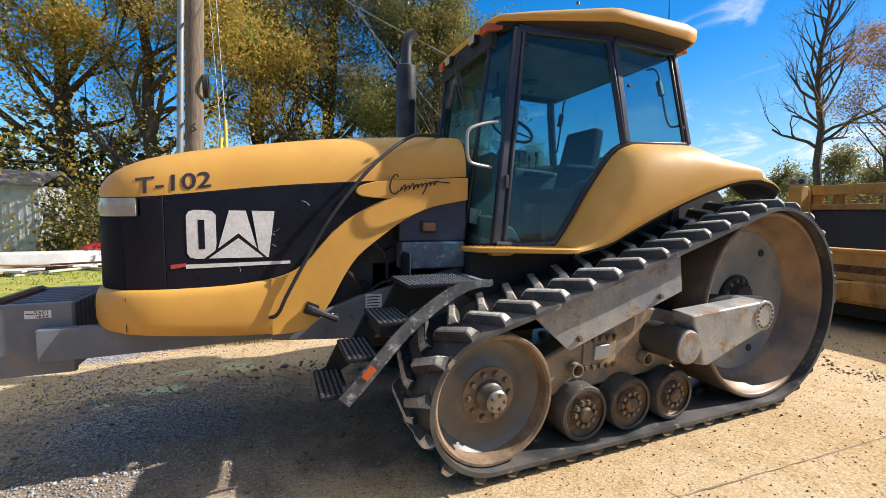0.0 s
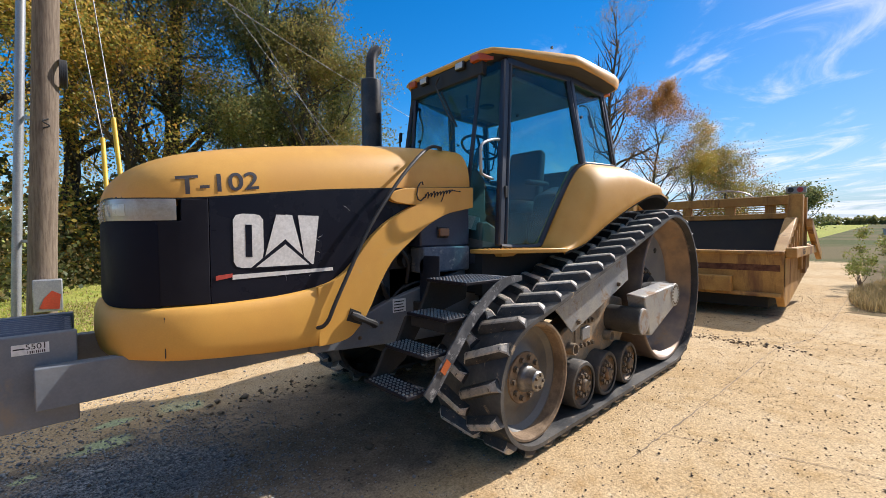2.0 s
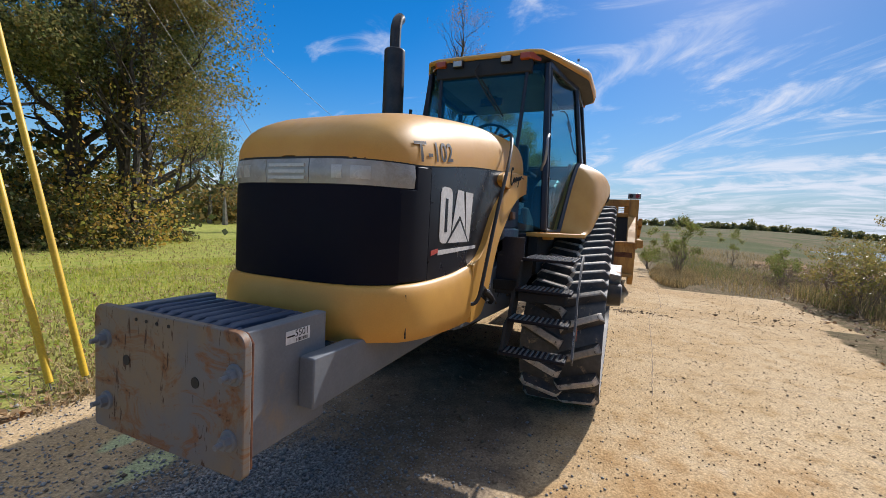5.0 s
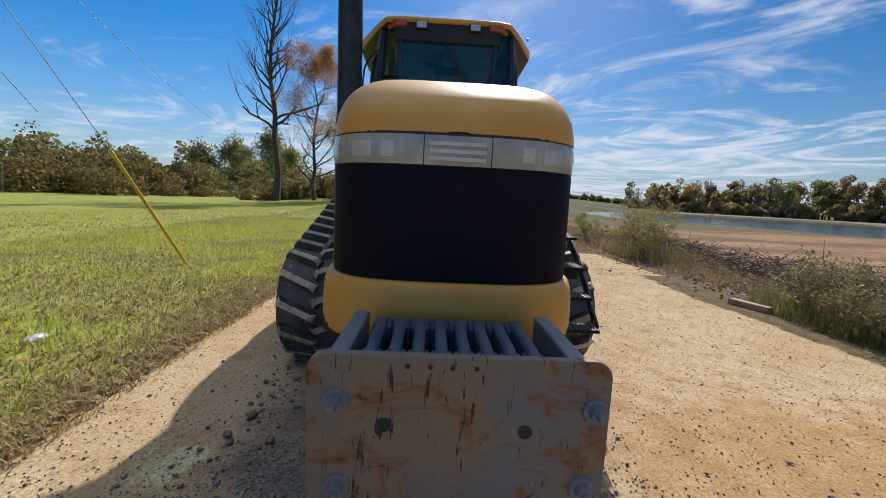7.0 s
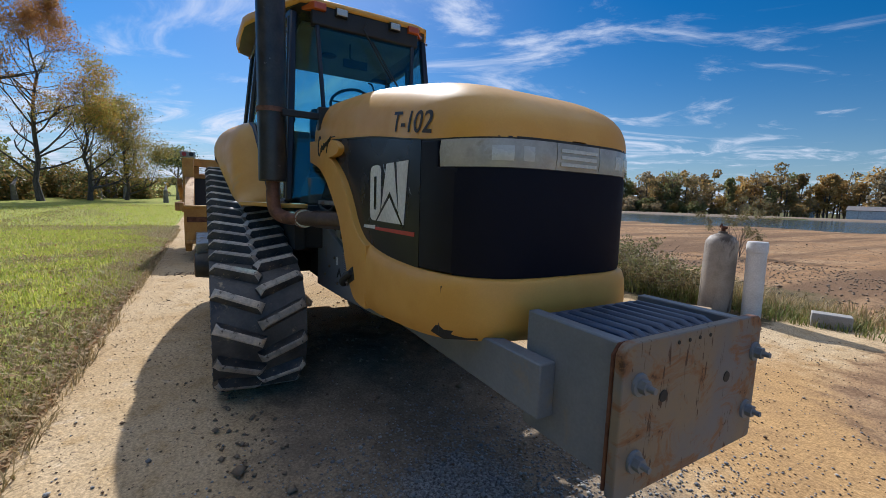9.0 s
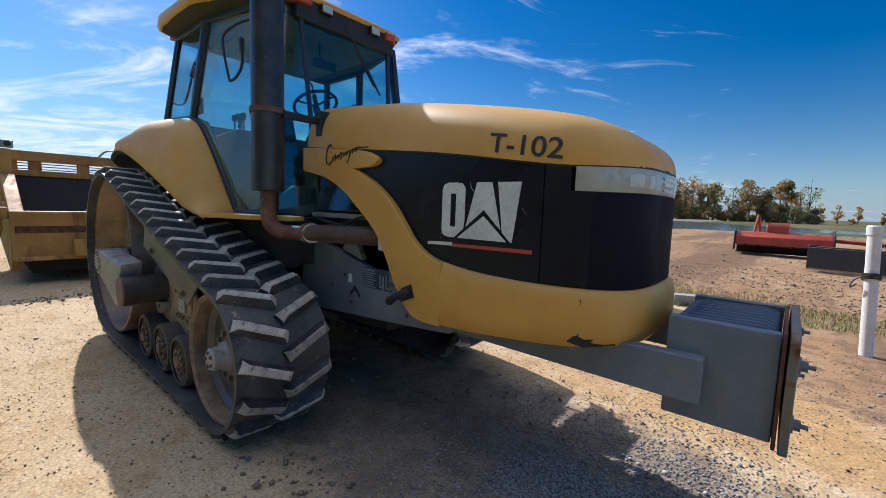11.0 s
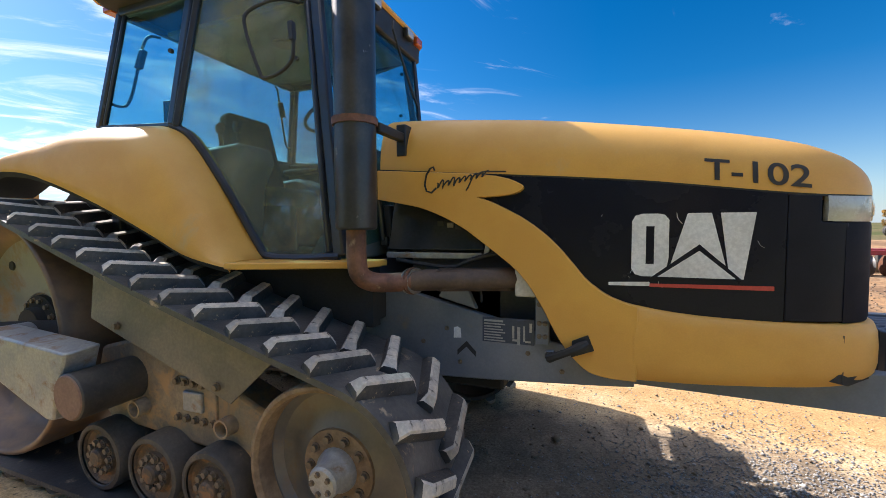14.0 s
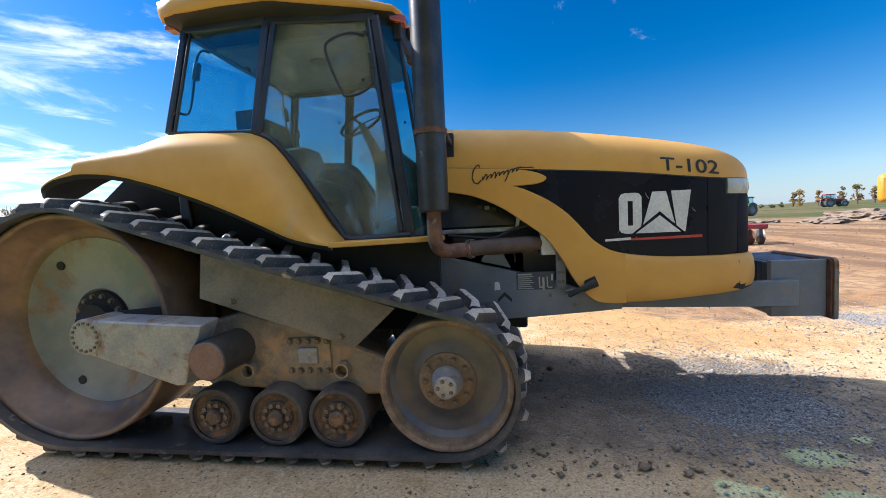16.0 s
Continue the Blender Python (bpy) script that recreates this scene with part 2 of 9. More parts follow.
M_EXH = mat("sooty_exhaust", (0.035, 0.035, 0.037), (0.065, 0.06, 0.057), rough=0.33, metal=0.25, bump=0.06, scale=5, dirt=(0.26, 0.24, 0.22), dirt_at=(0.665, 0.70), dirt_scale=13)
M_EXHRUST = mat("rusted_exhaust_pipe", (0.21, 0.090, 0.052), (0.11, 0.050, 0.034), rough=0.55, bump=0.3, scale=10, dirt=(0.30, 0.20, 0.13), dirt_at=(0.60, 0.72), dirt_scale=12)
M_FLEX = mat("dark_brown_flex_hose", (0.075, 0.048, 0.036), (0.12, 0.08, 0.058), rough=0.6, bump=0.2, scale=8, dirt=(0.16, 0.12, 0.085), dirt_at=(0.58, 0.75), dirt_scale=9)
M_PLASTIC = mat("black_plastic", (0.016, 0.016, 0.017), (0.028, 0.027, 0.026), rough=0.5, bump=0.1)
M_SEAT = mat("dark_grey_seat_cloth", (0.05, 0.05, 0.056), (0.068, 0.066, 0.07), rough=0.9, bump=0.5, fine=300)
M_CABGREY = mat("grey_cab_plastic", (0.13, 0.13, 0.122), (0.17, 0.165, 0.15), rough=0.6, bump=0.1)
M_SLAB = mat("dark_blue_weight_paint", (0.036, 0.062, 0.118), (0.065, 0.088, 0.135), rough=0.45, bump=0.1, dirt=(0.20, 0.17, 0.13), dirt_at=(0.60, 0.78), dirt_scale=7, grainy=0.25)
M_SCUFFBLUE = mat("scuffed_blue_cover", (0.085, 0.115, 0.165), (0.20, 0.225, 0.26), rough=0.5, bump=0.08, scale=5, dirt=(0.42, 0.41, 0.38), dirt_at=(0.56, 0.70), dirt_scale=11)
M_NAVY = mat("navy_panel_paint", (0.030, 0.042, 0.082), (0.045, 0.058, 0.095), rough=0.42, bump=0.04, coat=0.15, dirt=(0.16, 0.15, 0.14), dirt_at=(0.62, 0.80), dirt_scale=7)
M_STEPWORN = mat("worn_black_step_paint", (0.045, 0.048, 0.055), (0.11, 0.112, 0.118), rough=0.55, bump=0.1, scale=7, dirt=(0.33, 0.33, 0.33), dirt_at=(0.53, 0.66), dirt_scale=13)
M_GLOSSBOX = mat("glossy_dark_air_box", (0.020, 0.024, 0.028), (0.035, 0.038, 0.042), rough=0.12, bump=0.02, spec=0.7, dirt=(0.12, 0.12, 0.11), dirt_at=(0.62, 0.85), dirt_scale=5)
M_LINER = mat("grey_cab_liner", (0.26, 0.25, 0.23), (0.20, 0.19, 0.175), rough=0.9, bump=0.2)
M_ENGINE = mat("greasy_engine_grey", (0.045, 0.05, 0.06), (0.075, 0.075, 0.075), rough=0.6, bump=0.3, dirt=(0.15, 0.11, 0.07), dirt_at=(0.55, 0.72), dirt_scale=8)
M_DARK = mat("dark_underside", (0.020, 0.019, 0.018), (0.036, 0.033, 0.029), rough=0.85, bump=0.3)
def rust_plate():
    """Grey plate with tan bloom, smeared rust and thin dark drips."""
    m, n, l, b = shader("rust_stained_plate")
    c = n.new("ShaderNodeTexCoord").outputs["Object"]

    def stretched(scale, size, detail, rough, distort):
        mp = n.new("ShaderNodeMapping")
        mp.inputs["Scale"].default_value = scale
        l.new(c, mp.inputs["Vector"])
        return noise_node(n, l, size, detail, rough, mp.outputs[0], distort)

    broad = noise_node(n, l, 2.6, 5, 0.6, c)
    out = mix_node(n, l, step_node(n, l, broad, 0.40, 0.62), (0.150, 0.158, 0.172), (0.215, 0.170, 0.115))
    out = mix_node(n, l, step_node(n, l, noise_node(n, l, 30, 4, 0.7, c), 0.35, 0.75, 0.0, 0.35), out, (0.155, 0.15, 0.145))
    smear = stretched((1, 1.0, 1.9), 4.6, 9, 0.72, 0.8)
    out = mix_node(n, l, step_node(n, l, smear, 0.49, 0.60, 0.0, 0.85), out, (0.20, 0.085, 0.028))
    out = mix_node(n, l, step_node(n, l, smear, 0.595, 0.66, 0.0, 0.9), out, (0.045, 0.018, 0.010))
    drip = stretched((1, 3.0, 0.55), 9.0, 7, 0.66, 1.6)
    out = mix_node(n, l, step_node(n, l, drip, 0.60, 0.64), out, (0.050, 0.020, 0.011))
    l.new(out, b.inputs["Base Color"])
    b.inputs["Roughness"].default_value = 0.6
    b.inputs["Metallic"].default_value = 0.15
    return m


M_WHITE = mat("white_decal", (0.72, 0.71, 0.69), (0.62, 0.60, 0.57), rough=0.45, bump=0.02, dirt=(0.30, 0.22, 0.18), dirt_at=(0.66, 0.82), dirt_scale=14)
M_RED = mat("red_decal", (0.55, 0.075, 0.045), (0.48, 0.06, 0.04), rough=0.45, bump=0.02)
M_STENCIL = mat("black_stencil_paint", (0.02, 0.02, 0.022), (0.05, 0.04, 0.03), rough=0.6, bump=0.02, dirt=(0.55, 0.31, 0.075), dirt_at=(0.665, 0.685), dirt_scale=24)
M_STENCIL_L = mat("blue_black_stencil_paint", (0.022, 0.022, 0.035), (0.06, 0.05, 0.045), rough=0.6, bump=0.02, dirt=(0.55, 0.31, 0.075), dirt_at=(0.63, 0.66), dirt_scale=30)
M_AMBER = mat("amber_lens", (0.50, 0.10, 0.012), (0.42, 0.075, 0.01), rough=0.2, coat=0.6, bump=0.05, fine=200)
M_LAMP = mat("clear_lamp_glass", (0.62, 0.62, 0.58), (0.45, 0.46, 0.45), rough=0.15, metal=0.3, coat=0.8, bump=0.2, fine=140)
M_HEAD = mat("hazed_headlight_lens", (0.34, 0.325, 0.28), (0.46, 0.44, 0.385), rough=0.2, coat=0.7, bump=0.03, fine=90, scale=7, dirt=(0.25, 0.215, 0.15), dirt_at=(0.52, 0.75), dirt_scale=6, grainy=0.25)
M_REFLECT = mat("headlight_reflector", (0.60, 0.59, 0.54), (0.48, 0.47, 0.42), rough=0.25, metal=0.1, coat=0.5, bump=0.02, fine=150, scale=20, grainy=0.25)
M_PAPER = mat("white_label_paper", (0.75, 0.75, 0.74), (0.7, 0.7, 0.69), rough=0.7, bump=0.02)
M_INK = mat("black_ink", (0.02, 0.02, 0.02), (0.03, 0.03, 0.03), rough=0.7, bump=0.0)
M_GLASS = glass("tinted_cab_glass", (0.64, 0.84, 0.87), 0.03)
# door dust, thickened so its pale colour also stands in for reflections
M_GLASS_R = glass("dust_and_reflection_door_glass", (0.68, 0.87, 0.90), 0.45)
M_WOODPOLE = mat("weathered_pole_wood", (0.24, 0.185, 0.135), (0.15, 0.11, 0.08), rough=0.9, bump=0.8, scale=6, fine=30, stretch=(8, 8, 0.6), dirt=(0.09, 0.06, 0.045), dirt_at=(0.58, 0.7), dirt_scale=3, streak=True)
M_GALV = mat("galvanised_conduit", (0.42, 0.43, 0.44), (0.34, 0.35, 0.37), rough=0.4, metal=0.55, bump=0.05)
M_GUY = mat("yellow_guy_sleeve", (0.72, 0.47, 0.02), (0.62, 0.38, 0.02), rough=0.45, bump=0.05)
M_WIRE = mat("twisted_wire", (0.28, 0.28, 0.29), (0.2, 0.2, 0.2), rough=0.5, metal=0.5, bump=0.2)
M_PVC = mat("white_pvc", (0.70, 0.69, 0.66), (0.60, 0.58, 0.54), rough=0.5, bump=0.05, dirt=(0.38, 0.33, 0.27), dirt_at=(0.6, 0.8), dirt_scale=5)
M_TANK = mat("stained_white_tank", (0.36, 0.31, 0.25), (0.25, 0.21, 0.165), rough=0.55, bump=0.15, dirt=(0.10, 0.075, 0.055), dirt_at=(0.49, 0.62), dirt_scale=3.2, streak=True)
M_CONC = mat("grey_concrete", (0.36, 0.34, 0.31), (0.27, 0.255, 0.235), rough=0.9, bump=0.5, fine=70)
M_SHED = mat("weathered_white_siding", (0.50, 0.52, 0.52), (0.38, 0.40, 0.40), rough=0.7, bump=0.1, dirt=(0.18, 0.16, 0.12), dirt_at=(0.55, 0.75), dirt_scale=2, streak=True)
M_SHEDROOF = mat("old_roof_tin", (0.16, 0.15, 0.145), (0.22, 0.20, 0.19), rough=0.7, metal=0.2, bump=0.2)
M_REDPAINT = mat("red_machine_paint", (0.38, 0.028, 0.03), (0.30, 0.02, 0.022), rough=0.4, coat=0.2, bump=0.05, dirt=(0.2, 0.1, 0.06), dirt_at=(0.6, 0.8), dirt_scale=3)
M_ORANGEPAINT = mat("orange_red_machine_paint", (0.48, 0.06, 0.02), (0.36, 0.045, 0.018), rough=0.5, bump=0.1, dirt=(0.2, 0.1, 0.05), dirt_at=(0.58, 0.75), dirt_scale=3)
M_GREENPAINT = mat("green_machine_paint", (0.025, 0.14, 0.035), (0.02, 0.10, 0.03), rough=0.45, bump=0.05)
M_EXCAV = mat("yellow_machine_paint", (0.62, 0.30, 0.02), (0.52, 0.25, 0.02), rough=0.45, bump=0.05)
M_TYRE = mat("grey_dusty_tyre", (0.085, 0.08, 0.074), (0.13, 0.12, 0.105), rough=0.85, bump=0.3)
M_BARK = mat("grey_brown_bark", (0.115, 0.095, 0.078), (0.065, 0.053, 0.044), rough=0.95, bump=1.0, scale=5, fine=22, stretch=(3, 3, 0.7))
M_PALEBARK = mat("pale_grey_bark", (0.26, 0.235, 0.20), (0.17, 0.15, 0.13), rough=0.95, bump=0.5, scale=3, fine=20)
M_TWIG = mat("dry_brush_wood", (0.27, 0.205, 0.15), (0.16, 0.115, 0.085), rough=0.95, bump=0.5)
M_LUMBER = mat("raw_lumber", (0.42, 0.32, 0.21), (0.33, 0.24, 0.15), rough=0.85, bump=0.3, stretch=(1, 6, 6))
M_LITTER = mat("crumpled_clear_plastic", (0.6, 0.62, 0.64), (0.45, 0.48, 0.5), rough=0.2, bump=0.5, coat=0.5)
M_MUD = mat("dried_mud", (0.20, 0.145, 0.095), (0.29, 0.215, 0.145), rough=0.95, bump=0.8, fine=30, scale=6)
M_RUSTPLATE = rust_plate()
M_CRUMB = mat("mud_crumb", (0.13, 0.09, 0.06), (0.20, 0.14, 0.09), rough=0.95, bump=0.5, fine=30, scale=3)
M_DISH = mat("blue_grey_wheel_dish", (0.19, 0.215, 0.25), (0.31, 0.31, 0.31), rough=0.32, metal=0.5, bump=0.03, scale=2.0, dirt=(0.33, 0.205, 0.10), dirt_at=(0.50, 0.68), dirt_scale=2.2, grainy=0.25)
M_CAPRUST = mat("red_brown_primer", (0.20, 0.105, 0.07), (0.26, 0.16, 0.11), rough=0.7, bump=0.1, scale=6)
M_SIDELAMP = mat("dusty_amber_lamp", (0.26, 0.125, 0.06), (0.32, 0.19, 0.11), rough=0.4, bump=0.05)
M_BAND = mat("rust_brown_wheel_band", (0.15, 0.105, 0.08), (0.27, 0.18, 0.112), rough=0.40, metal=0.40, bump=0.1, scale=3.5, dirt=(0.36, 0.215, 0.11), dirt_at=(0.55, 0.72), dirt_scale=3.0, grainy=0.25)
M_JOINT = mat("joint_soil", (0.30, 0.23, 0.155), (0.21, 0.16, 0.11), rough=0.95, bump=0.3)
M_BELT = mat("dusty_track_belt", (0.038, 0.040, 0.044), (0.105, 0.098, 0.090), rough=0.45, bump=0.4, fine=45, dirt=(0.38, 0.29, 0.19), dirt_at=(0.58, 0.70), dirt_scale=8.0)
M_CYL = mat("dark_worn_steel", (0.050, 0.048, 0.046), (0.10, 0.088, 0.072), rough=0.45, metal=0.4, bump=0.1, dirt=(0.25, 0.18, 0.11), dirt_at=(0.56, 0.74), dirt_scale=4)

# ---- mesh helpers ----
def mesh_ob(name, bm, material, smooth=38.0):
    bmesh.ops.recalc_face_normals(bm, faces=bm.faces)
    me = bpy.data.meshes.new(name)
    bm.to_mesh(me)
    bm.free()
    me.materials.append(material)
    me.polygons.foreach_set("use_smooth", [True] * len(me.polygons))
    me.set_sharp_from_angle(angle=radians(smooth))
    return new(name, me)


def bevelled(ob, width, segments=2):
    m = ob.modifiers.new("bevel", "BEVEL")
    m.width, m.segments, m.limit_method, m.angle_limit = width, segments, "ANGLE", radians(35)
    return ob


def thing(name, label, category, group="", at=(0, 0, 0)):
    ob = new(name)
    ob.empty_display_size = 0.2
    ob.location = at
    return tagged(ob, label, category, group)


def part(name, bm, material, parent, label="", bevel=0.0, smooth=38.0):
    ob = mesh_ob(name, bm, material, smooth)
    ob.parent = parent
    if bevel:
        bevelled(ob, bevel)
    if label:
        tagged(ob, label)
    return ob


def solo(name, bm, material, label, category, group="", kind="", bevel=0.0, smooth=38.0):
    ob = mesh_ob(name, bm, material, smooth)
    if bevel:
        bevelled(ob, bevel)
    return tagged(ob, label, category, group, kind)


def shared(name, me, parent, m):
    ob = new(name, me)
    ob.parent = parent
    ob.matrix_basis = m
    return ob


def box(bm, lo, hi):
    v = [bm.verts.new((x, y, z)) for x in (lo[0], hi[0]) for y in (lo[1], hi[1]) for z in (lo[2], hi[2])]
    for f in ((0, 1, 3, 2), (4, 6, 7, 5), (0, 4, 5, 1), (2, 3, 7, 6), (0, 2, 6, 4), (1, 5, 7, 3)):
        bm.faces.new([v[k] for k in f])
    return v


def beam(bm, p, q, w, d, upv=(0, 0, 1)):
    """A bar of w x d from p to q."""
    p, q = Vector(p), Vector(q)
    ax = (q - p).normalized()
    sx = ax.cross(Vector(upv)).normalized()
    sy = sx.cross(ax)
    v = [bm.verts.new(c + sx * (a * w / 2) + sy * (b * d / 2)) for c in (p, q) for a, b in ((-1, -1), (1, -1), (1, 1), (-1, 1))]
    for f in ((0, 1, 2, 3), (7, 6, 5, 4), (0, 4, 5, 1), (1, 5, 6, 2), (2, 6, 7, 3), (3, 7, 4, 0)):
        bm.faces.new([v[k] for k in f])


def prism(bm, outline, axis, a, b):
    """A flat outline in the two other axes, drawn out along an axis from a to b."""
    def at(u, w, k):
        return {"x": (k, u, w), "y": (u, k, w), "z": (u, w, k)}[axis]
    lo = [bm.verts.new(at(u, w, a)) for u, w in outline]
    hi = [bm.verts.new(at(u, w, b)) for u, w in outline]
    bm.faces.new(lo)
    bm.faces.new(hi[::-1])
    for k in range(len(lo)):
        j = (k + 1) % len(lo)
        bm.faces.new((lo[k], hi[k], hi[j], lo[j]))


def slab(bm, pts, thick):
    """A flat plate through points in space, thickened to both sides."""
    pts = [Vector(p) for p in pts]
    nor = Vector((0, 0, 0))
    for k in range(1, len(pts) - 1):
        nor += (pts[k] - pts[0]).cross(pts[k + 1] - pts[0])
    nor.normalize()
    lo = [bm.verts.new(p - nor * thick / 2) for p in pts]
    hi = [bm.verts.new(p + nor * thick / 2) for p in pts]
    bm.faces.new(lo)
    bm.faces.new(hi[::-1])
    for k in range(len(lo)):
        j = (k + 1) % len(lo)
        bm.faces.new((lo[k], hi[k], hi[j], lo[j]))


def loft(bm, rows, close=False, caps=False, wrap=False):
    """A skin through rows of points; close: each row is a ring; wrap: the last row meets the first."""
    g = [[bm.verts.new(p) for p in row] for row in rows]
    m = len(g[0])
    for i in range(len(g) if wrap else len(g) - 1):
        a, b = g[i], g[(i + 1) % len(g)]
        for k in range(m if close else m - 1):
            j = (k + 1) % m
            bm.faces.new((a[k], a[j], b[j], b[k]))
    if caps:
        bm.faces.new(g[0][::-1])
        bm.faces.new(g[-1])
    return g


def ring_pts(c, ax, r, seg, ref=None):
    ax = Vector(ax).normalized()
    u = ax.cross(Vector((0, 0, 1)) if abs(ax.z) < 0.9 else Vector((1, 0, 0))).normalized() if ref is None else ref
    w = ax.cross(u)
    return [Vector(c) + (u * math.cos(2 * math.pi * k / seg) + w * math.sin(2 * math.pi * k / seg)) * r for k in range(seg)]


def cyl(bm, p, q, r, seg=20, r2=None):
    p, q = Vector(p), Vector(q)
    loft(bm, [ring_pts(p, q - p, r, seg), ring_pts(q, q - p, r if r2 is None else r2, seg)], close=True, caps=True)


def tube(bm, pts, r, seg=10, caps=True):
    """A pipe along points; r: one radius or one for each point."""
    pts = [Vector(p) for p in pts]
    rows, ref = [], None
    for k, p in enumerate(pts):
        d = (pts[min(k + 1, len(pts) - 1)] - pts[max(k - 1, 0)]).normalized()
        if ref is None:
            ref = d.cross(Vector((0, 0, 1)) if abs(d.z) < 0.9 else Vector((1, 0, 0))).normalized()
        ref = (ref - d * ref.dot(d)).normalized()
        rows.append(ring_pts(p, d, r[k] if isinstance(r, (list, tuple)) else r, seg, ref))
    loft(bm, rows, close=True, caps=caps)


def lathe(bm, prof, c, axis="y", seg=40):
    """Rings of (radius, along) round an axis through c."""
    rows = []
    for r, a in prof:
        row = []
        for k in range(seg):
            u, w = r * math.cos(2 * math.pi * k / seg), r * math.sin(2 * math.pi * k / seg)
            row.append({"y": (c[0] + u, c[1] + a, c[2] + w), "x": (c[0] + a, c[1] + u, c[2] + w), "z": (c[0] + u, c[1] + w, c[2] + a)}[axis])
        rows.append(row)
    loft(bm, rows, close=True)


def curve_pts(ctrl, per=6):
    """A smooth line through points (Catmull-Rom)."""
    c = [Vector(p) for p in ctrl]
    c = [2 * c[0] - c[1], *c, 2 * c[-1] - c[-2]]
    out = []
    for i in range(1, len(c) - 2):
        for k in range(per):
            t = k / per
            a, b, d, e = c[i - 1], c[i], c[i + 1], c[i + 2]
            out.append(0.5 * (2 * b + (d - a) * t + (2 * a - 5 * b + 4 * d - e) * t * t + (3 * b - a - 3 * d + e) * t ** 3))
    out.append(c[-2])
    return out


def curve2(ctrl, per=6):
    return [(p.x, p.y) for p in curve_pts([(a, b, 0) for a, b in ctrl], per)]


def table(ctrl):
    """A smooth function through (x, value) pairs."""
    fine = curve2(ctrl, 12)
    xs, ys = [p[0] for p in fine], [p[1] for p in fine]
    return lambda x: float(np.interp(x, xs, ys))


def words(name, text, size, material, parent, m, extrude=0.002, spacing=1.0):
    cu = bpy.data.curves.new(name, "FONT")
    cu.body, cu.size, cu.extrude, cu.align_x, cu.align_y, cu.space_character = text, size, extrude, "CENTER", "CENTER", spacing
    cu.materials.append(material)
    ob = new(name, cu)
    ob.parent = parent
    ob.matrix_basis = m
    return ob


def words_on(name, text, material, parent, centre, width, height, along, surface, bold=0.0, label=""):
    """Flat lettering laid on a curved side: along = (dx, dz) of the reading direction, surface(x, z) gives y."""
    cu = bpy.data.curves.new(name, "FONT")
    cu.body, cu.size, cu.offset, cu.resolution_u = text, 1.0, bold, 6
    tmp = new(name, cu)
    me = bpy.data.meshes.new_from_object(tmp)
    bpy.data.objects.remove(tmp)
    bm = bmesh.new()
    bm.from_mesh(me)
    for k in range(60):
        for at, no in (((0, -0.2 + 0.03 * k, 0), (0, 1, 0)), ((0.06 * k, 0, 0), (1, 0, 0))):
            bmesh.ops.bisect_plane(bm, geom=bm.verts[:] + bm.edges[:] + bm.faces[:], plane_co=at, plane_no=no)
    bm.to_mesh(me)
    bm.free()
    xs, ys = [v.co.x for v in me.vertices], [v.co.y for v in me.vertices]
    x0, x1, y0, y1 = min(xs), max(xs), min(ys), max(ys)
    for v in me.vertices:
        u, w = ((v.co.x - x0) / (x1 - x0) - 0.5) * width, ((v.co.y - y0) / (y1 - y0) - 0.5) * height
        x, z = centre[0] + along[0] * u, centre[1] + along[1] * u + w
        v.co = Vector((x, surface(x, z), z))
    me.materials.clear()
    me.materials.append(material)
    ob = new(name, me)
    ob.parent = parent
    if label:
        tagged(ob, label)
    return ob


def hexbolt(r, h, seg=6):
    bm = bmesh.new()
    cyl(bm, (0, 0, 0), (0, h, 0), r, seg)
    cyl(bm, (0, 0, 0), (0, h * 0.3, 0), r * 1.35, 12)
    bmesh.ops.recalc_face_normals(bm, faces=bm.faces)
    me = bpy.data.meshes.new("bolt")
    bm.to_mesh(me)
    bm.free()
    me.materials.append(M_BOLT)
    return me


BOLT = hexbolt(0.017, 0.024)
BOLT_SMALL = hexbolt(0.010, 0.014)


def bolt_ring(parent, c, r, count, side, me=BOLT, start=0.0):
    for k in range(count):
        a = start + 2 * math.pi * k / count
        shared("bolt", me, parent, pose(c[0] + r * math.cos(a), c[1], c[2] + r * math.sin(a), 0, 0, 0 if side > 0 else 180))

# ---- the tracked tractor: nose towards -x, on level ground at z = 0 ----
TR = thing("crawler_tractor", "yellow and black tracked farm tractor standing on a sandy concrete pad", "tractor")
HALF, NOSE, NOSE_L, ROUND = 0.52, -1.60, 0.62, 3.6
HP, HQ = 5.6, 2.0                       # how square the hood is across
SEAM = table([(-2.3, 1.738), (-2.05, 1.737), (-1.81, 1.753), (-1.17, 1.836), (-0.3, 1.912), (0.16, 1.952)])
CROWN = table([(-2.22, 1.746), (-2.21, 1.785), (-2.18, 1.846), (-2.1, 1.912), (-2.0, 1.963), (-1.9, 2.0), (-1.67, 2.058), (-1.28, 2.13), (-0.79, 2.205), (-0.3, 2.255), (0.03, 2.28), (0.16, 2.282)])


def half_at(x):
    """Half the width of the body at x."""
    return HALF if x >= NOSE else HALF * max(1e-4, 1 - ((NOSE - x) / NOSE_L) ** ROUND) ** (1 / ROUND)


def to_body(bm):
    """Bend flat side pieces inwards along the tapering nose."""
    for x in np.arange(NOSE - 0.03, -2.2, -0.04):
        bmesh.ops.bisect_plane(bm, geom=bm.verts[:] + bm.edges[:] + bm.faces[:], plane_co=(x, 0, 0), plane_no=(1, 0, 0))
    for v in bm.verts:
        if v.co.x < NOSE:
            v.co.y += (half_at(v.co.x) - HALF) * (1 if v.co.y > 0 else -1)


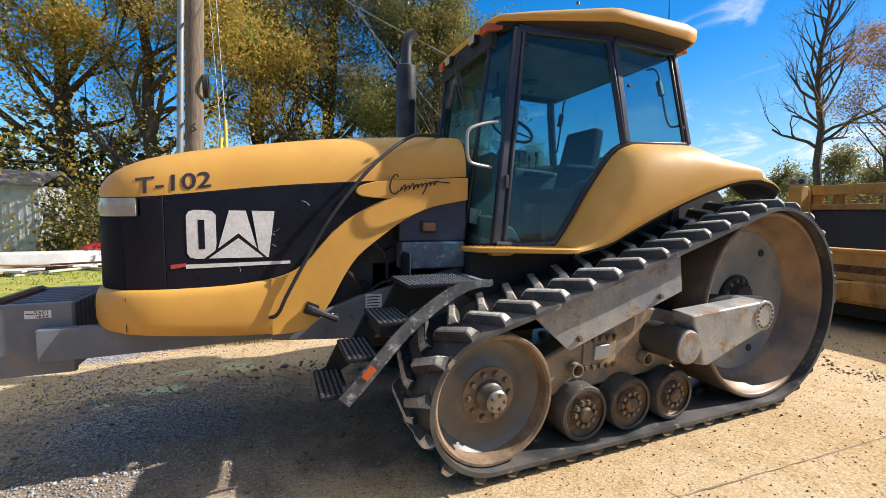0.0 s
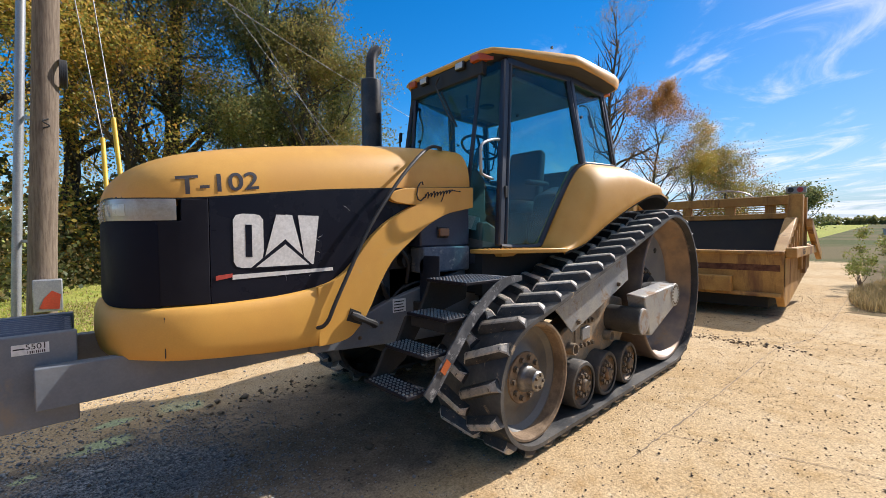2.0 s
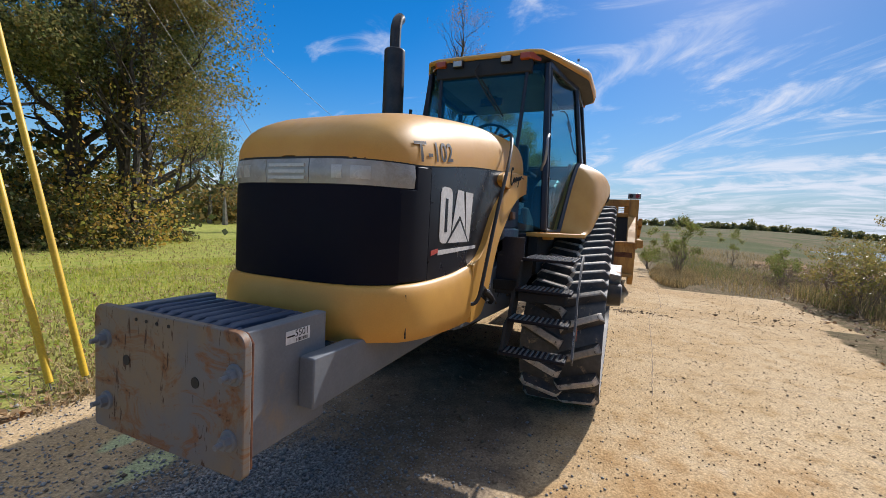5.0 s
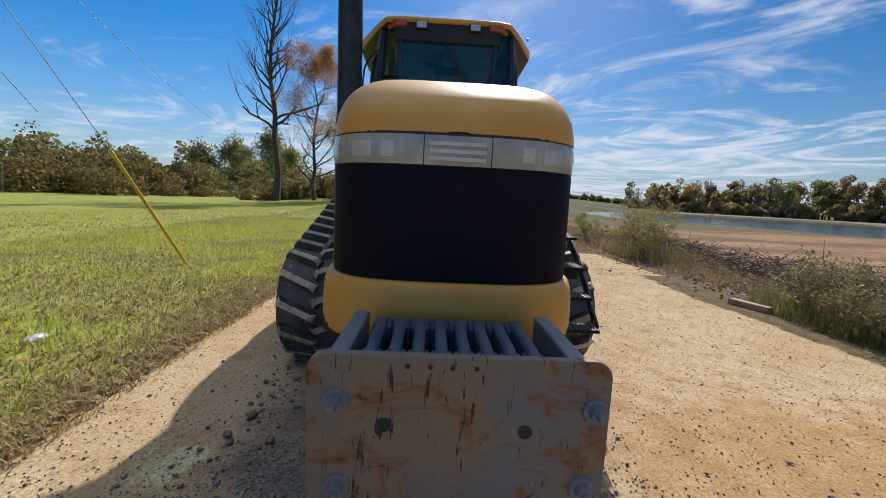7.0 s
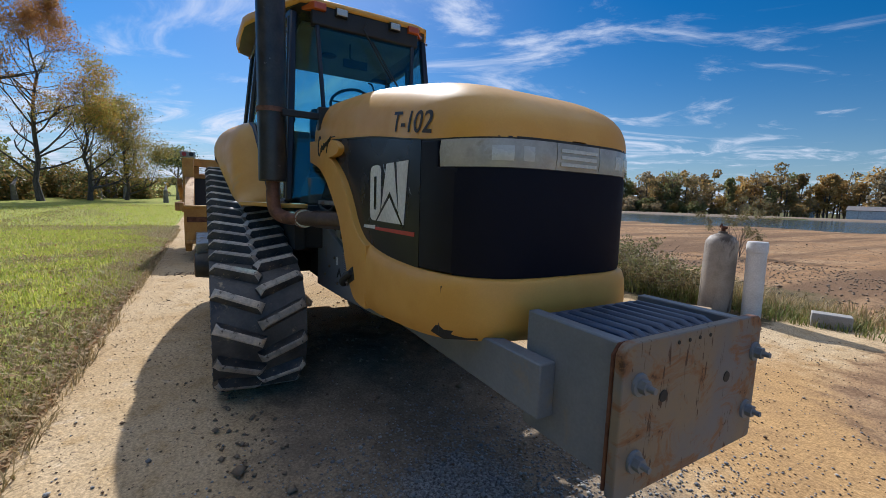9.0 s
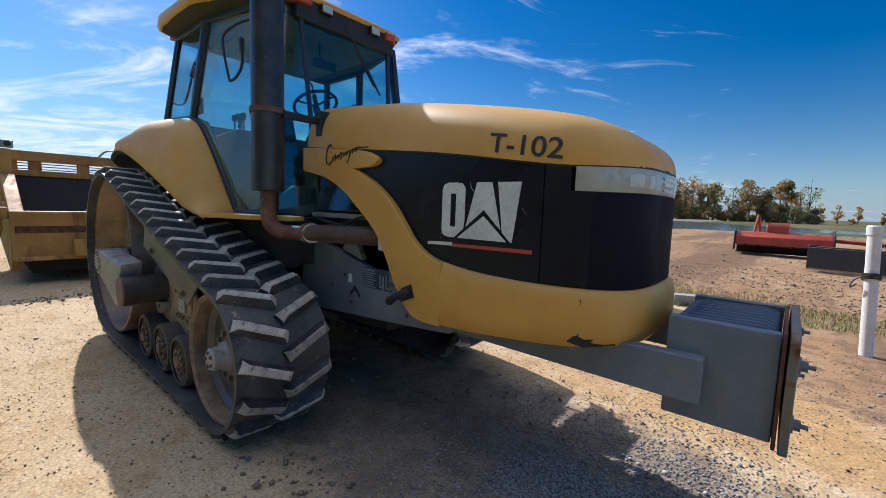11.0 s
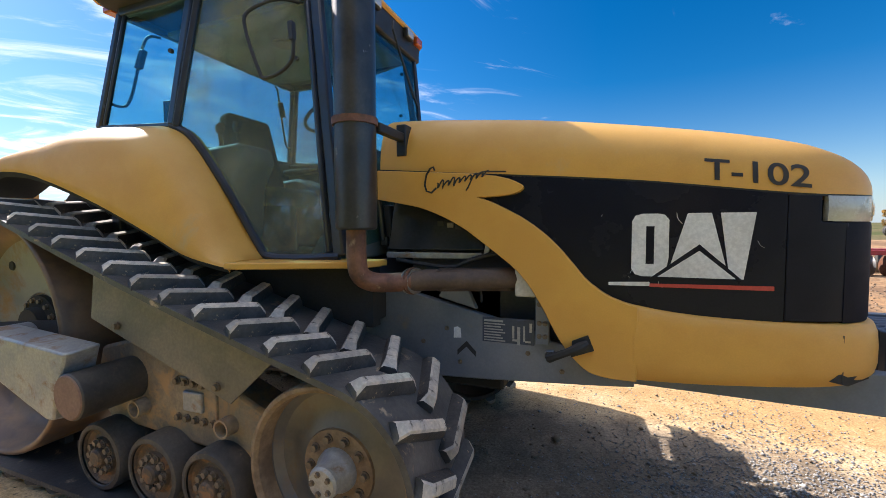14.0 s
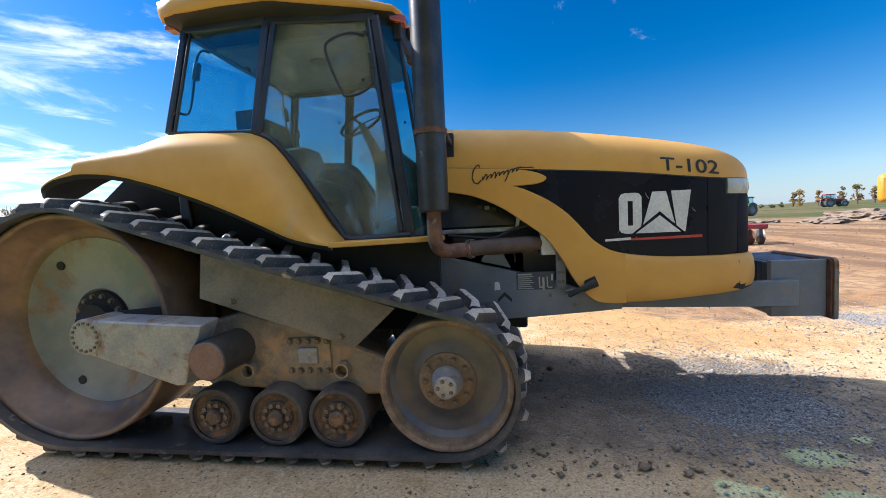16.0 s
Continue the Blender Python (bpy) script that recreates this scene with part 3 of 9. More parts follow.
def nose_plan(xmax, off=0.0, steps=14):
    """The outline of the nose seen from above, from the left side round the front to the right side."""
    pts = [(x, -HALF) for x in np.linspace(xmax, NOSE, 5)[:-1]] if xmax > NOSE else []
    arc = []
    for k in range(2 * steps + 1):
        a = math.pi * k / (2 * steps)
        cx, sx = math.cos(a), math.sin(a)
        arc.append((NOSE - NOSE_L * abs(sx) ** (2 / ROUND), -HALF * math.copysign(abs(cx) ** (2 / ROUND), cx)))
    arc = [p for p in arc if p[0] <= xmax + 1e-6]
    pts = pts + arc + [(x, -y) for x, y in pts[::-1]]
    out = []
    for k, (x, y) in enumerate(pts):
        a, b = pts[max(k - 1, 0)], pts[min(k + 1, len(pts) - 1)]
        dx, dy = b[0] - a[0], b[1] - a[1]
        ln = math.hypot(dx, dy) or 1
        out.append((x, y, dy / ln * -1, dx / ln))
    return [(x + nx * off, y + ny * off, nx, ny) for x, y, nx, ny in out]


def nose_wall(bm, xmax, profile, thick=0.02):
    """A band round the nose; profile: (height or height function of x, distance out)."""
    plan = nose_plan(xmax)
    rows = []
    prof = profile + [(profile[-1][0], profile[-1][1] - thick), (profile[0][0], profile[0][1] - thick)]
    for x, y, nx, ny in plan:
        rows.append([(x + nx * o, y + ny * o, z(x) if callable(z) else z) for z, o in prof])
    loft(bm, rows, close=True, caps=True)


# hood shell
bm = bmesh.new()
rows = []
xs = [NOSE - NOSE_L * math.sin(a) ** (2 / ROUND) for a in np.linspace(math.pi / 2 - 0.001, 0.05, 16)] + list(np.linspace(NOSE, 0.14, 26))
for x in xs:
    w = half_at(x)
    zs, zt = SEAM(x), max(CROWN(x), SEAM(x) + 0.002)
    row = []
    for k in range(33):
        a = math.pi * k / 32
        s = -math.cos(a)
        s = math.copysign(abs(s) ** 0.62, s)
        row.append((x, (w + 0.004) * s, zs + (zt - zs) * (1 - abs(s) ** HP) ** (1 / HQ)))
    rows.append(row)
loft(bm, rows)
bm.faces.new([bm.verts.new(p) for p in rows[-1]])
part("hood", bm, M_YELLOW, TR, "faded yellow engine hood")

# black seam strip under the hood
bm = bmesh.new()
nose_wall(bm, 0.14, [(lambda x: SEAM(x) + 0.004, 0.0015), (lambda x: SEAM(x) - 0.008, 0.0015)], 0.02)
part("hood_seal", bm, M_PLASTIC, TR)

# headlight band: three lenses
bm = bmesh.new()
nose_wall(bm, -1.94, [(lambda x: SEAM(x) - 0.004, -0.004), (lambda x: SEAM(x) - 0.125, -0.002)], 0.03)
part("headlight_housing", bm, M_PLASTIC, TR)
plan = nose_plan(-1.90, steps=40)
for lo, hi in ((-9, -0.122), (-0.118, 0.122), (0.126, 9)):
    bm = bmesh.new()
    sub = [p for p in plan if lo <= p[1] <= hi and p[0] <= -1.947]
    edge = nose_plan(-1.90, steps=400)
    for lim, at in ((lo, 0), (hi, len(sub))):
        if abs(lim) < 1:
            sub.insert(0 if lim == lo else len(sub), min(edge, key=lambda p: abs(p[1] - lim)))
    rows = []
    for x, y, nx, ny in sub:
        zs = SEAM(x)
        rows.append([(x + nx * o, y + ny * o, z) for z, o in ((zs - 0.006, 0.004), (zs - 0.055, 0.011), (zs - 0.112, 0.005), (zs - 0.112, -0.02), (zs - 0.006, -0.02))])
    loft(bm, rows, close=True, caps=True)
    head = part("headlight", bm, M_HEAD, TR, "hazed clear plastic headlight lens")
    if abs(lo) > 1 or hi > 1:
        for yy, w in ((0.35, 0.075), (0.255, 0.05)):
            bm = bmesh.new()
            near = [p for p in edge if abs(abs(p[1]) - yy) < w / 2 and p[1] * (1 if hi > 1 else -1) > 0][::6]
            loft(bm, [[(x + nx * o, y + ny * o, SEAM(x) - dz) for dz, o in ((0.032, 0.0098), (0.058, 0.0125), (0.088, 0.0098), (0.088, 0.002), (0.032, 0.002))] for x, y, nx, ny in near], close=True, caps=True)
            part("lamp_reflector", bm, M_REFLECT, head)
    else:
        for k in range(3):
            bm = bmesh.new()
            z = SEAM(-2.22) - 0.034 - 0.027 * k
            box(bm, (-2.2335, -0.10, z - 0.008), (-2.225, 0.105, z + 0.006))
            part("lens_rib", bm, M_REFLECT, head)

# front screen and side inserts
bm = bmesh.new()
nose_wall(bm, -2.035, [(1.622, 0.002), (1.60, 0.005), (1.21, 0.008), (1.195, 0.004)], 0.03)
part("front_screen", bm, M_GRILLE, TR, "black perforated radiator screen")
for s in (-1, 1):
    bm = bmesh.new()
    o = [(-2.05, 1.20), (-1.825, 1.195), (-1.825, 1.742), (-1.945, 1.732), (-1.945, 1.626), (-2.05, 1.620)]
    prism(bm, o, "y", s * 0.46, s * 0.525)
    to_body(bm)
    part("side_insert", bm, M_INSERT, TR, "dark grey plastic panel beside the screen", bevel=0.008)
    bm = bmesh.new()
    yr = half_at(-2.05) + 0.002
    beam(bm, (-2.052, s * yr, 1.20), (-2.052, s * yr, 1.60), 0.018, 0.016)
    part("insert_rib", bm, M_INSERT, TR, bevel=0.004)
    bm = bmesh.new()
    yr = half_at(-1.826) + 0.0055
    beam(bm, (-1.826, s * yr, 1.20), (-1.826, s * yr, 1.742), 0.004, 0.006)
    part("panel_gap", bm, M_PLASTIC, TR)

# lower yellow body: bumper round the nose and the arched cowls
UP = curve2([(-1.25, 1.228), (-1.135, 1.266), (-1.03, 1.338), (-0.955, 1.425), (-0.855, 1.538), (-0.72, 1.645), (-0.56, 1.732), (-0.47, 1.766)], 4)
LOBE = curve2([(-0.47, 1.766), (-0.60, 1.772), (-0.668, 1.782), (-0.706, 1.806), (-0.69, 1.832), (-0.60, 1.868), (-0.45, 1.893), (-0.30, 1.906)], 4)
LOBE_L = curve2([(-0.47, 1.766), (-0.60, 1.772), (-0.668, 1.782), (-0.704, 1.810), (-0.67, 1.852), (-0.56, 1.886)], 4)
ARCH = curve2([(-1.25, 0.866), (-1.13, 0.868), (-1.04, 0.886), (-0.975, 0.935), (-0.915, 1.005), (-0.865, 1.085), (-0.805, 1.20), (-0.73, 1.318), (-0.66, 1.395), (-0.54, 1.490),
               (-0.36, 1.618), (-0.17, 1.706), (0.0, 1.746), (0.14, 1.772)], 4)
ZT = table([(-2.3, 1.195), (-1.82, 1.192), (-1.5, 1.20), (-1.28, 1.225), (-1.2, 1.245)])
ZB = table([(-2.3, 0.945), (-2.1, 0.935), (-2.0, 0.920), (-1.5, 0.872), (-1.2, 0.858)])
bm = bmesh.new()
prof = [((lambda x, f=f: ZB(x) + f * (ZT(x) - ZB(x))), o) for f, o in
        ((1.0, 0.0), (0.99, 0.014), (0.95, 0.028), (0.86, 0.036), (0.80, 0.041), (0.55, 0.046), (0.30, 0.046), (0.12, 0.037), (0.03, 0.020), (0.0, -0.01))]
nose_wall(bm, -1.235, prof, 0.03)
part("bumper", bm, M_YELLOW, TR, "yellow moulded nose bumper with scuffed paint")
for s in (-1, 1):
    bm = bmesh.new()
    lobe = LOBE if s > 0 else LOBE_L
    outline = UP + lobe[1:] + ([] if s > 0 else [(-0.30, 1.907)]) + [(0.14, 1.940)] + ARCH[::-1]
    prism(bm, outline, "y", s * 0.50, s * 0.564)
    part("side_cowl", bm, M_YELLOW, TR, "yellow curved engine side cowl", bevel=0.010)
    bm = bmesh.new()
    top = [(x, SEAM(x) - 0.008) for x in (-0.30, -0.8, -1.3, -1.6, -1.68, -1.76, -1.822)]
    prism(bm, [(x, z - 0.02) for x, z in [(-1.822, 1.21), (-1.76, 1.21), (-1.68, 1.21), (-1.6, 1.21), (-1.5, 1.215)] + UP] + lobe[1:] + top[1:], "y", s * 0.49, s * 0.524)
    to_body(bm)
    part("side_panel", bm, M_BLACK, TR, "glossy black scratched hood side panel")
    # tie-down latch
    bm = bmesh.new()
    prism(bm, [(-1.06, 1.0), (-0.95, 0.955), (-0.955, 1.04), (-1.03, 1.075)], "y", s * 0.556, s * 0.570)
    latch = part("latch", bm, M_PLASTIC, TR, "black rubber hood latch")
    bm = bmesh.new()
    tube(bm, [(-1.03, s * 0.580, 1.04), (-1.0, s * 0.59, 1.02), (-0.93, s * 0.595, 0.985), (-0.87, s * 0.585, 0.955), (-0.845, s * 0.565, 0.94)], [0.016, 0.026, 0.020, 0.022, 0.026], 8)
    part("strap", bm, M_PLASTIC, latch)
    bm = bmesh.new()
    tube(bm, [(-0.87, s * 0.56, 0.975), (-0.83, s * 0.545, 0.965), (-0.82, s * 0.53, 0.93), (-0.86, s * 0.545, 0.925), (-0.885, s * 0.56, 0.95)], 0.007, 6)
    part("hook", bm, M_STEEL, latch)
    # bumper joint line
    bm = bmesh.new()
    yr = half_at(-2.03) + 0.046
    beam(bm, (-2.03, s * yr, 0.95), (-2.03, s * (yr - 0.006), 1.15), 0.004, 0.006)
    part("bumper_joint", bm, M_PLASTIC, TR)

# broken corner of the bumper on the right
bm = bmesh.new()
slab(bm, [(x, half_at(x) + 0.041, z) for x, z in ((-2.16, 0.952), (-2.05, 0.938), (-1.985, 0.955), (-2.01, 0.985), (-2.06, 1.00), (-2.10, 0.992), (-2.14, 1.03))], 0.012)
part("bumper_break", bm, M_DARK, TR, "jagged broken hole in the bumper corner")

# decals on both sides: plain blocks, a triangle and a stripe
for s in (-1, 1):
    yy = s * 0.5255
    front, rear = -1.712, -1.22          # ends of the emblem along x
    z0, z1 = 1.372, 1.668

    def ex(u):                            # emblem runs from its reader's left to right
        return (front + (rear - front) * u) if s < 0 else (rear + (front - rear) * u)

    def decal(name, outline, material, lift=0.0, label=""):
        bm = bmesh.new()
        prism(bm, [(ex(u), z0 + (z1 - z0) * v) for u, v in outline], "y", yy, yy + s * (0.002 + lift))
        to_body(bm)
        part(name, bm, material, TR, label)

    round_block = [(0.0, 0.12), (0.03, 0.03), (0.09, 0.0), (0.20, 0.0), (0.30, 0.12), (0.32, 0.30), (0.32, 0.90), (0.28, 0.98), (0.22, 1.0), (0.09, 1.0), (0.03, 0.97), (0.0, 0.88)]
    decal("emblem_block", round_block, M_WHITE, 0, "plain white block of a worn emblem")
    decal("emblem_slot", [(0.125, 0.20), (0.195, 0.20), (0.195, 0.80), (0.125, 0.80)], M_BLACK, 0.0012)
    decal("emblem_wedge", [(0.33, 0.16), (0.47, 1.0), (0.66, 1.0), (0.78, 0.20), (0.57, 0.50)], M_WHITE, 0, "plain white wedge of a worn emblem")
    decal("emblem_post", [(0.73, 1.0), (1.0, 1.0), (0.92, 0.0), (0.885, 0.0), (0.80, 0.16)], M_WHITE, 0, "plain white tapered block of a worn emblem")
    decal("emblem_outline", [(0.16, -0.03), (0.57, 0.52), (0.92, -0.03)], M_BLACK, 0.0008)
    decal("emblem_triangle", [(0.23, 0.0), (0.57, 0.42), (0.86, 0.0)], M_WHITE, 0.0016, "plain white triangle")
    bm = bmesh.new()
    a, b, c = (-1.80, -1.72, -1.13) if s < 0 else (-1.12, -1.30, -1.785)
    def stripe(p, q, material):
        bm = bmesh.new()
        prism(bm, [(p, 1.322), (q, 1.326), (q, 1.346), (p, 1.338)] if abs(p) < abs(q) else [(p, 1.312), (q, 1.326), (q, 1.346), (p, 1.338)], "y", yy, yy + s * 0.002)
        to_body(bm)
        part("stripe", bm, material, TR)
    stripe(a, b, M_RED if s < 0 else M_WHITE)
    stripe(b, c, M_WHITE if s < 0 else M_RED)
    # scripted model badge, as a plain flourish
    bx, bz = (-0.36, 1.855) if s > 0 else (-0.27, 1.855)
    pts = []
    for k in range(121):
        u = k / 120
        pts.append((u * 0.80 - 0.36 + 0.026 * math.sin(u * 57 + 1.2), (0.026 if 0.07 < u < 0.16 or 0.3 < u < 0.42 else 0.015) * math.cos(u * 57) + 0.055 * (u - 0.35)))
    bm = bmesh.new()
    yb = s * 0.566
    tube(bm, [(bx + (0.36 if s < 0 else -0.36) * u, yb, bz + v) for u, v in pts], 0.0042, 5)
    tube(bm, [(bx + (0.36 if s < 0 else -0.36) * u, yb, bz + v) for u, v in [(-0.36, -0.03), (-0.44, -0.055), (-0.52, -0.045), (-0.55, -0.01), (-0.52, 0.045), (-0.45, 0.08), (-0.40, 0.085), (-0.385, 0.065)]], 0.0055, 5)
    tube(bm, [(bx + (0.36 if s < 0 else -0.36) * u, yb, bz + v) for u, v in [(0.12, -0.05), (0.15, -0.035), (0.24, 0.03), (0.40, 0.045), (0.72, 0.040)]], 0.0042, 5)
    part("script_badge", bm, M_INK, TR, "black scripted flourish badge")
    # stencilled unit number
    def hood_side(x, z, s=s):
        f = min(1.0, max(0.0, (z - SEAM(x)) / (CROWN(x) - SEAM(x))))
        return s * ((half_at(x) + 0.004) * (1 - f ** HQ) ** (1 / HP) + 0.0035)

    words_on("unit_number", "T-102", M_STENCIL_L if s < 0 else M_STENCIL, TR, (-1.768, 1.828) if s < 0 else (-1.708, 1.840), 0.395, 0.098, (0.99, 0.145) if s < 0 else (-0.99, -0.135), hood_side, 0.012, "worn black stencilled unit number")
    # pale scratches
    rs = np.random.RandomState(3 if s < 0 else 4)
    for k in range(18):
        x, z, a, L = rs.uniform(-1.80, -0.95), rs.uniform(1.27, 1.72), rs.uniform(0, 3.14), rs.uniform(0.008, 0.06)
        bm = bmesh.new()
        q = [(x + math.cos(a + 0.5 * f) * L * f, s * 0.5243, z + math.sin(a + 0.5 * f) * L * f) for f in (0, 0.4, 0.7, 1.0)]
        if min(p[2] for p in q) > 1.25 + max(0.0, q[0][0] + 1.25) * 1.0 and max(p[2] for p in q) < 1.74:
            tube(bm, q, rs.uniform(0.0004, 0.0011), 4)
            to_body(bm)
            part("scratch", bm, M_WHITE, TR)
        else:
            bm.free()

# hood rod and hose on the left cowl
bm = bmesh.new()
tube(bm, curve_pts([(-0.03, -0.34, 2.262), (-0.10, -0.42, 2.258), (-0.28, -0.50, 2.225), (-0.48, -0.56, 2.09), (-0.68, -0.59, 1.89), (-0.90, -0.60, 1.60), (-1.05, -0.60, 1.33), (-1.16, -0.60, 1.12),
                    (-1.20, -0.595, 1.03), (-1.235, -0.58, 0.99), (-1.27, -0.55, 0.985)], 5), 0.0125, 8)
part("hood_rod", bm, M_PLASTIC, TR, "long bent black rod over the cowl")
bm = bmesh.new()
cyl(bm, (-0.03, -0.34, 2.25), (-0.03, -0.34, 2.29), 0.022, 10)
part("rod_knob", bm, M_PLASTIC, TR, bevel=0.006)

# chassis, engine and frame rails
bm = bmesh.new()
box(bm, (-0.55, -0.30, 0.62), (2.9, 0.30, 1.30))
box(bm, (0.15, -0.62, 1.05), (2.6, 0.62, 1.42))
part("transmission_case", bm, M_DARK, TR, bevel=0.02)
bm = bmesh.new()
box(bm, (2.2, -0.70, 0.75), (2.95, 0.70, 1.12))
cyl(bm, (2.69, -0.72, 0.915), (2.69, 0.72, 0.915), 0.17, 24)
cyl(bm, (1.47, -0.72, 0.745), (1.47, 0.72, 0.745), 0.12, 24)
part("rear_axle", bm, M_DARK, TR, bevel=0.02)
bm = bmesh.new()
box(bm, (-1.05, -0.30, 0.86), (0.05, 0.30, 1.55))
box(bm, (-0.90, -0.20, 1.55), (0.0, 0.20, 1.90))
part("engine_block", bm, M_ENGINE, TR, bevel=0.02)
for k in range(4):
    for c, q, r in (((-0.85 + 0.22 * k, -0.30, 1.35), 0.07, 0.05), ((-0.80 + 0.2 * k, -0.30, 1.12), 0.05, 0.035)):
        bm = bmesh.new()
        cyl(bm, c, (c[0], c[1] - q, c[2]), r, 12)
        part("fitting", bm, M_PLASTIC, TR)
for line, r in (([(-0.95, -0.33, 1.2), (-0.85, -0.42, 1.32), (-0.72, -0.44, 1.22), (-0.6, -0.40, 1.05), (-0.45, -0.42, 1.0)], 0.018),
                ([(-0.78, -0.34, 1.52), (-0.62, -0.44, 1.50), (-0.48, -0.46, 1.36), (-0.44, -0.40, 1.18)], 0.014),
                ([(-0.9, -0.36, 1.02), (-0.7, -0.40, 0.98), (-0.5, -0.41, 1.14), (-0.2, -0.42, 1.20)], 0.011)):
    bm = bmesh.new()
    tube(bm, curve_pts(line, 5), r, 8)
    part("hose", bm, M_PLASTIC, TR, "black hose beside the engine")
bm = bmesh.new()
box(bm, (-0.36, -0.515, 1.25), (0.15, -0.34, 1.455))
part("battery_box", bm, M_SCUFFBLUE, TR, "scratched dark blue cover plate under the cab", bevel=0.015)
bm = bmesh.new()
box(bm, (-0.38, -0.50, 1.455), (0.16, -0.30, 1.79))
part("cab_mount", bm, M_NAVY, TR, bevel=0.015)
bm = bmesh.new()
box(bm, (-0.205, -0.535, 1.535), (-0.105, -0.505, 1.60))
sl = part("side_lamp", bm, M_SIDELAMP, TR, "dusty amber side lamp in a black holder", bevel=0.008)
bm = bmesh.new()
box(bm, (-0.215, -0.512, 1.525), (-0.095, -0.495, 1.61))
part("holder", bm, M_PLASTIC, sl, bevel=0.006)
for s in (-1, 1):
    bm = bmesh.new()
    prism(bm, [(0.30, 1.27), (0.08, 1.245), (-0.665, 1.065), (-0.98, 0.95), (-1.10, 0.95), (-1.25, 0.90), (-1.25, 0.80), (-1.08, 0.785), (-0.48, 0.742), (0.35, 0.70)], "y", s * 0.40, s * 0.46)
    rail = part("frame_rail", bm, M_GREY, TR, "blue-grey riveted frame side plate", bevel=0.008)
    bm = bmesh.new()
    prism(bm, [(-1.15, 0.955), (-2.492, 0.972), (-2.492, 0.782), (-2.44, 0.780), (-1.5, 0.795), (-1.15, 0.80)], "y", s * 0.335, s * 0.405)
    part("weight_bracket", bm, M_GREY, TR, "blue-grey steel bracket carrying the front weights", bevel=0.006)
    if s < 0:
        bm = bmesh.new()
        box(bm, (-0.62, s * 0.4605, 0.975), (-0.50, s * 0.4625, 1.075))
        part("data_plate", bm, M_PAPER, rail, "small printed data plate", bevel=0.002)
        for k in range(4):
            bm = bmesh.new()
            box(bm, (-0.61, s * 0.463, 0.985 + 0.022 * k), (-0.525 + 0.01 * (k % 2), s * 0.4636, 0.993 + 0.022 * k))
            part("print_bar", bm, M_INK, rail)
    else:
        bm = bmesh.new()
        box(bm, (-0.755, 0.4605, 0.965), (-0.465, 0.4625, 1.105))
        plate_r = part("warning_plate", bm, M_NAVY, rail, "worn dark warning plate with small pale print", bevel=0.002)
        for k in range(8):
            bm = bmesh.new()
            box(bm, (-0.595 + 0.012 * (k % 3), 0.463, 0.972 + 0.0155 * k), (-0.475, 0.4636, 0.979 + 0.0155 * k + (0.004 if k == 7 else 0)))
            part("print_bar", bm, M_GALV, plate_r)
        for x, z, w, h in ((-0.64, 1.03, 0.012, 0.07), (-0.67, 1.01, 0.016, 0.10), (-0.70, 1.025, 0.010, 0.085), (-0.735, 1.06, 0.014, 0.05), (-0.655, 0.985, 0.04, 0.012), (-0.72, 0.982, 0.03, 0.010)):
            bm = bmesh.new()
            box(bm, (x - w / 2, 0.463, z - h / 2), (x + w / 2, 0.4636, z + h / 2))
            part("print_bar", bm, M_GALV, plate_r)
        bm = bmesh.new()
        prism(bm, [(-0.338, 0.972), (-0.292, 0.968), (-0.295, 1.03), (-0.318, 1.036), (-0.334, 1.025)], "y", 0.4605, 0.4625)
        part("torn_sticker", bm, M_PAPER, rail, "torn white sticker")
        bm = bmesh.new()
        box(bm, (-0.835, 0.455, 0.985), (-0.765, 0.50, 1.27))
        strut = part("cowl_strut", bm, M_GREY, TR, "grey bolted cowl strut", bevel=0.004)
        for z in (1.03, 1.10, 1.20):
            for x in (-0.785, -0.815):
                shared("bolt", BOLT_SMALL, strut, pose(x, 0.50, z, 0, 0, 0))
    for x, z in ((-0.25, 1.02), (-0.1, 0.93), (-0.33, 0.83), (-0.9, 0.84), (0.05, 0.84), (-0.72, 0.92)):
        shared("bolt", BOLT_SMALL, rail, pose(x, s * 0.46, z, 0, 0, 0 if s > 0 else 180))
    bm = bmesh.new()
    dx = 0.0 if s < 0 else -0.16
    prism(bm, [(-0.265 + dx, 0.90), (-0.21 + dx, 0.955), (-0.155 + dx, 0.90), (-0.155 + dx, 0.87), (-0.21 + dx, 0.922), (-0.265 + dx, 0.87)], "y", s * 0.46, s * 0.463)
    part("lift_mark", bm, M_INK, rail)
bm = bmesh.new()
prism(bm, [(-0.425, 1.14), (-0.19, 1.20), (-0.25, 1.292), (-0.35, 1.297)], "y", 0.40, 0.445)
part("mount_bracket", bm, M_GREY, TR, bevel=0.005)

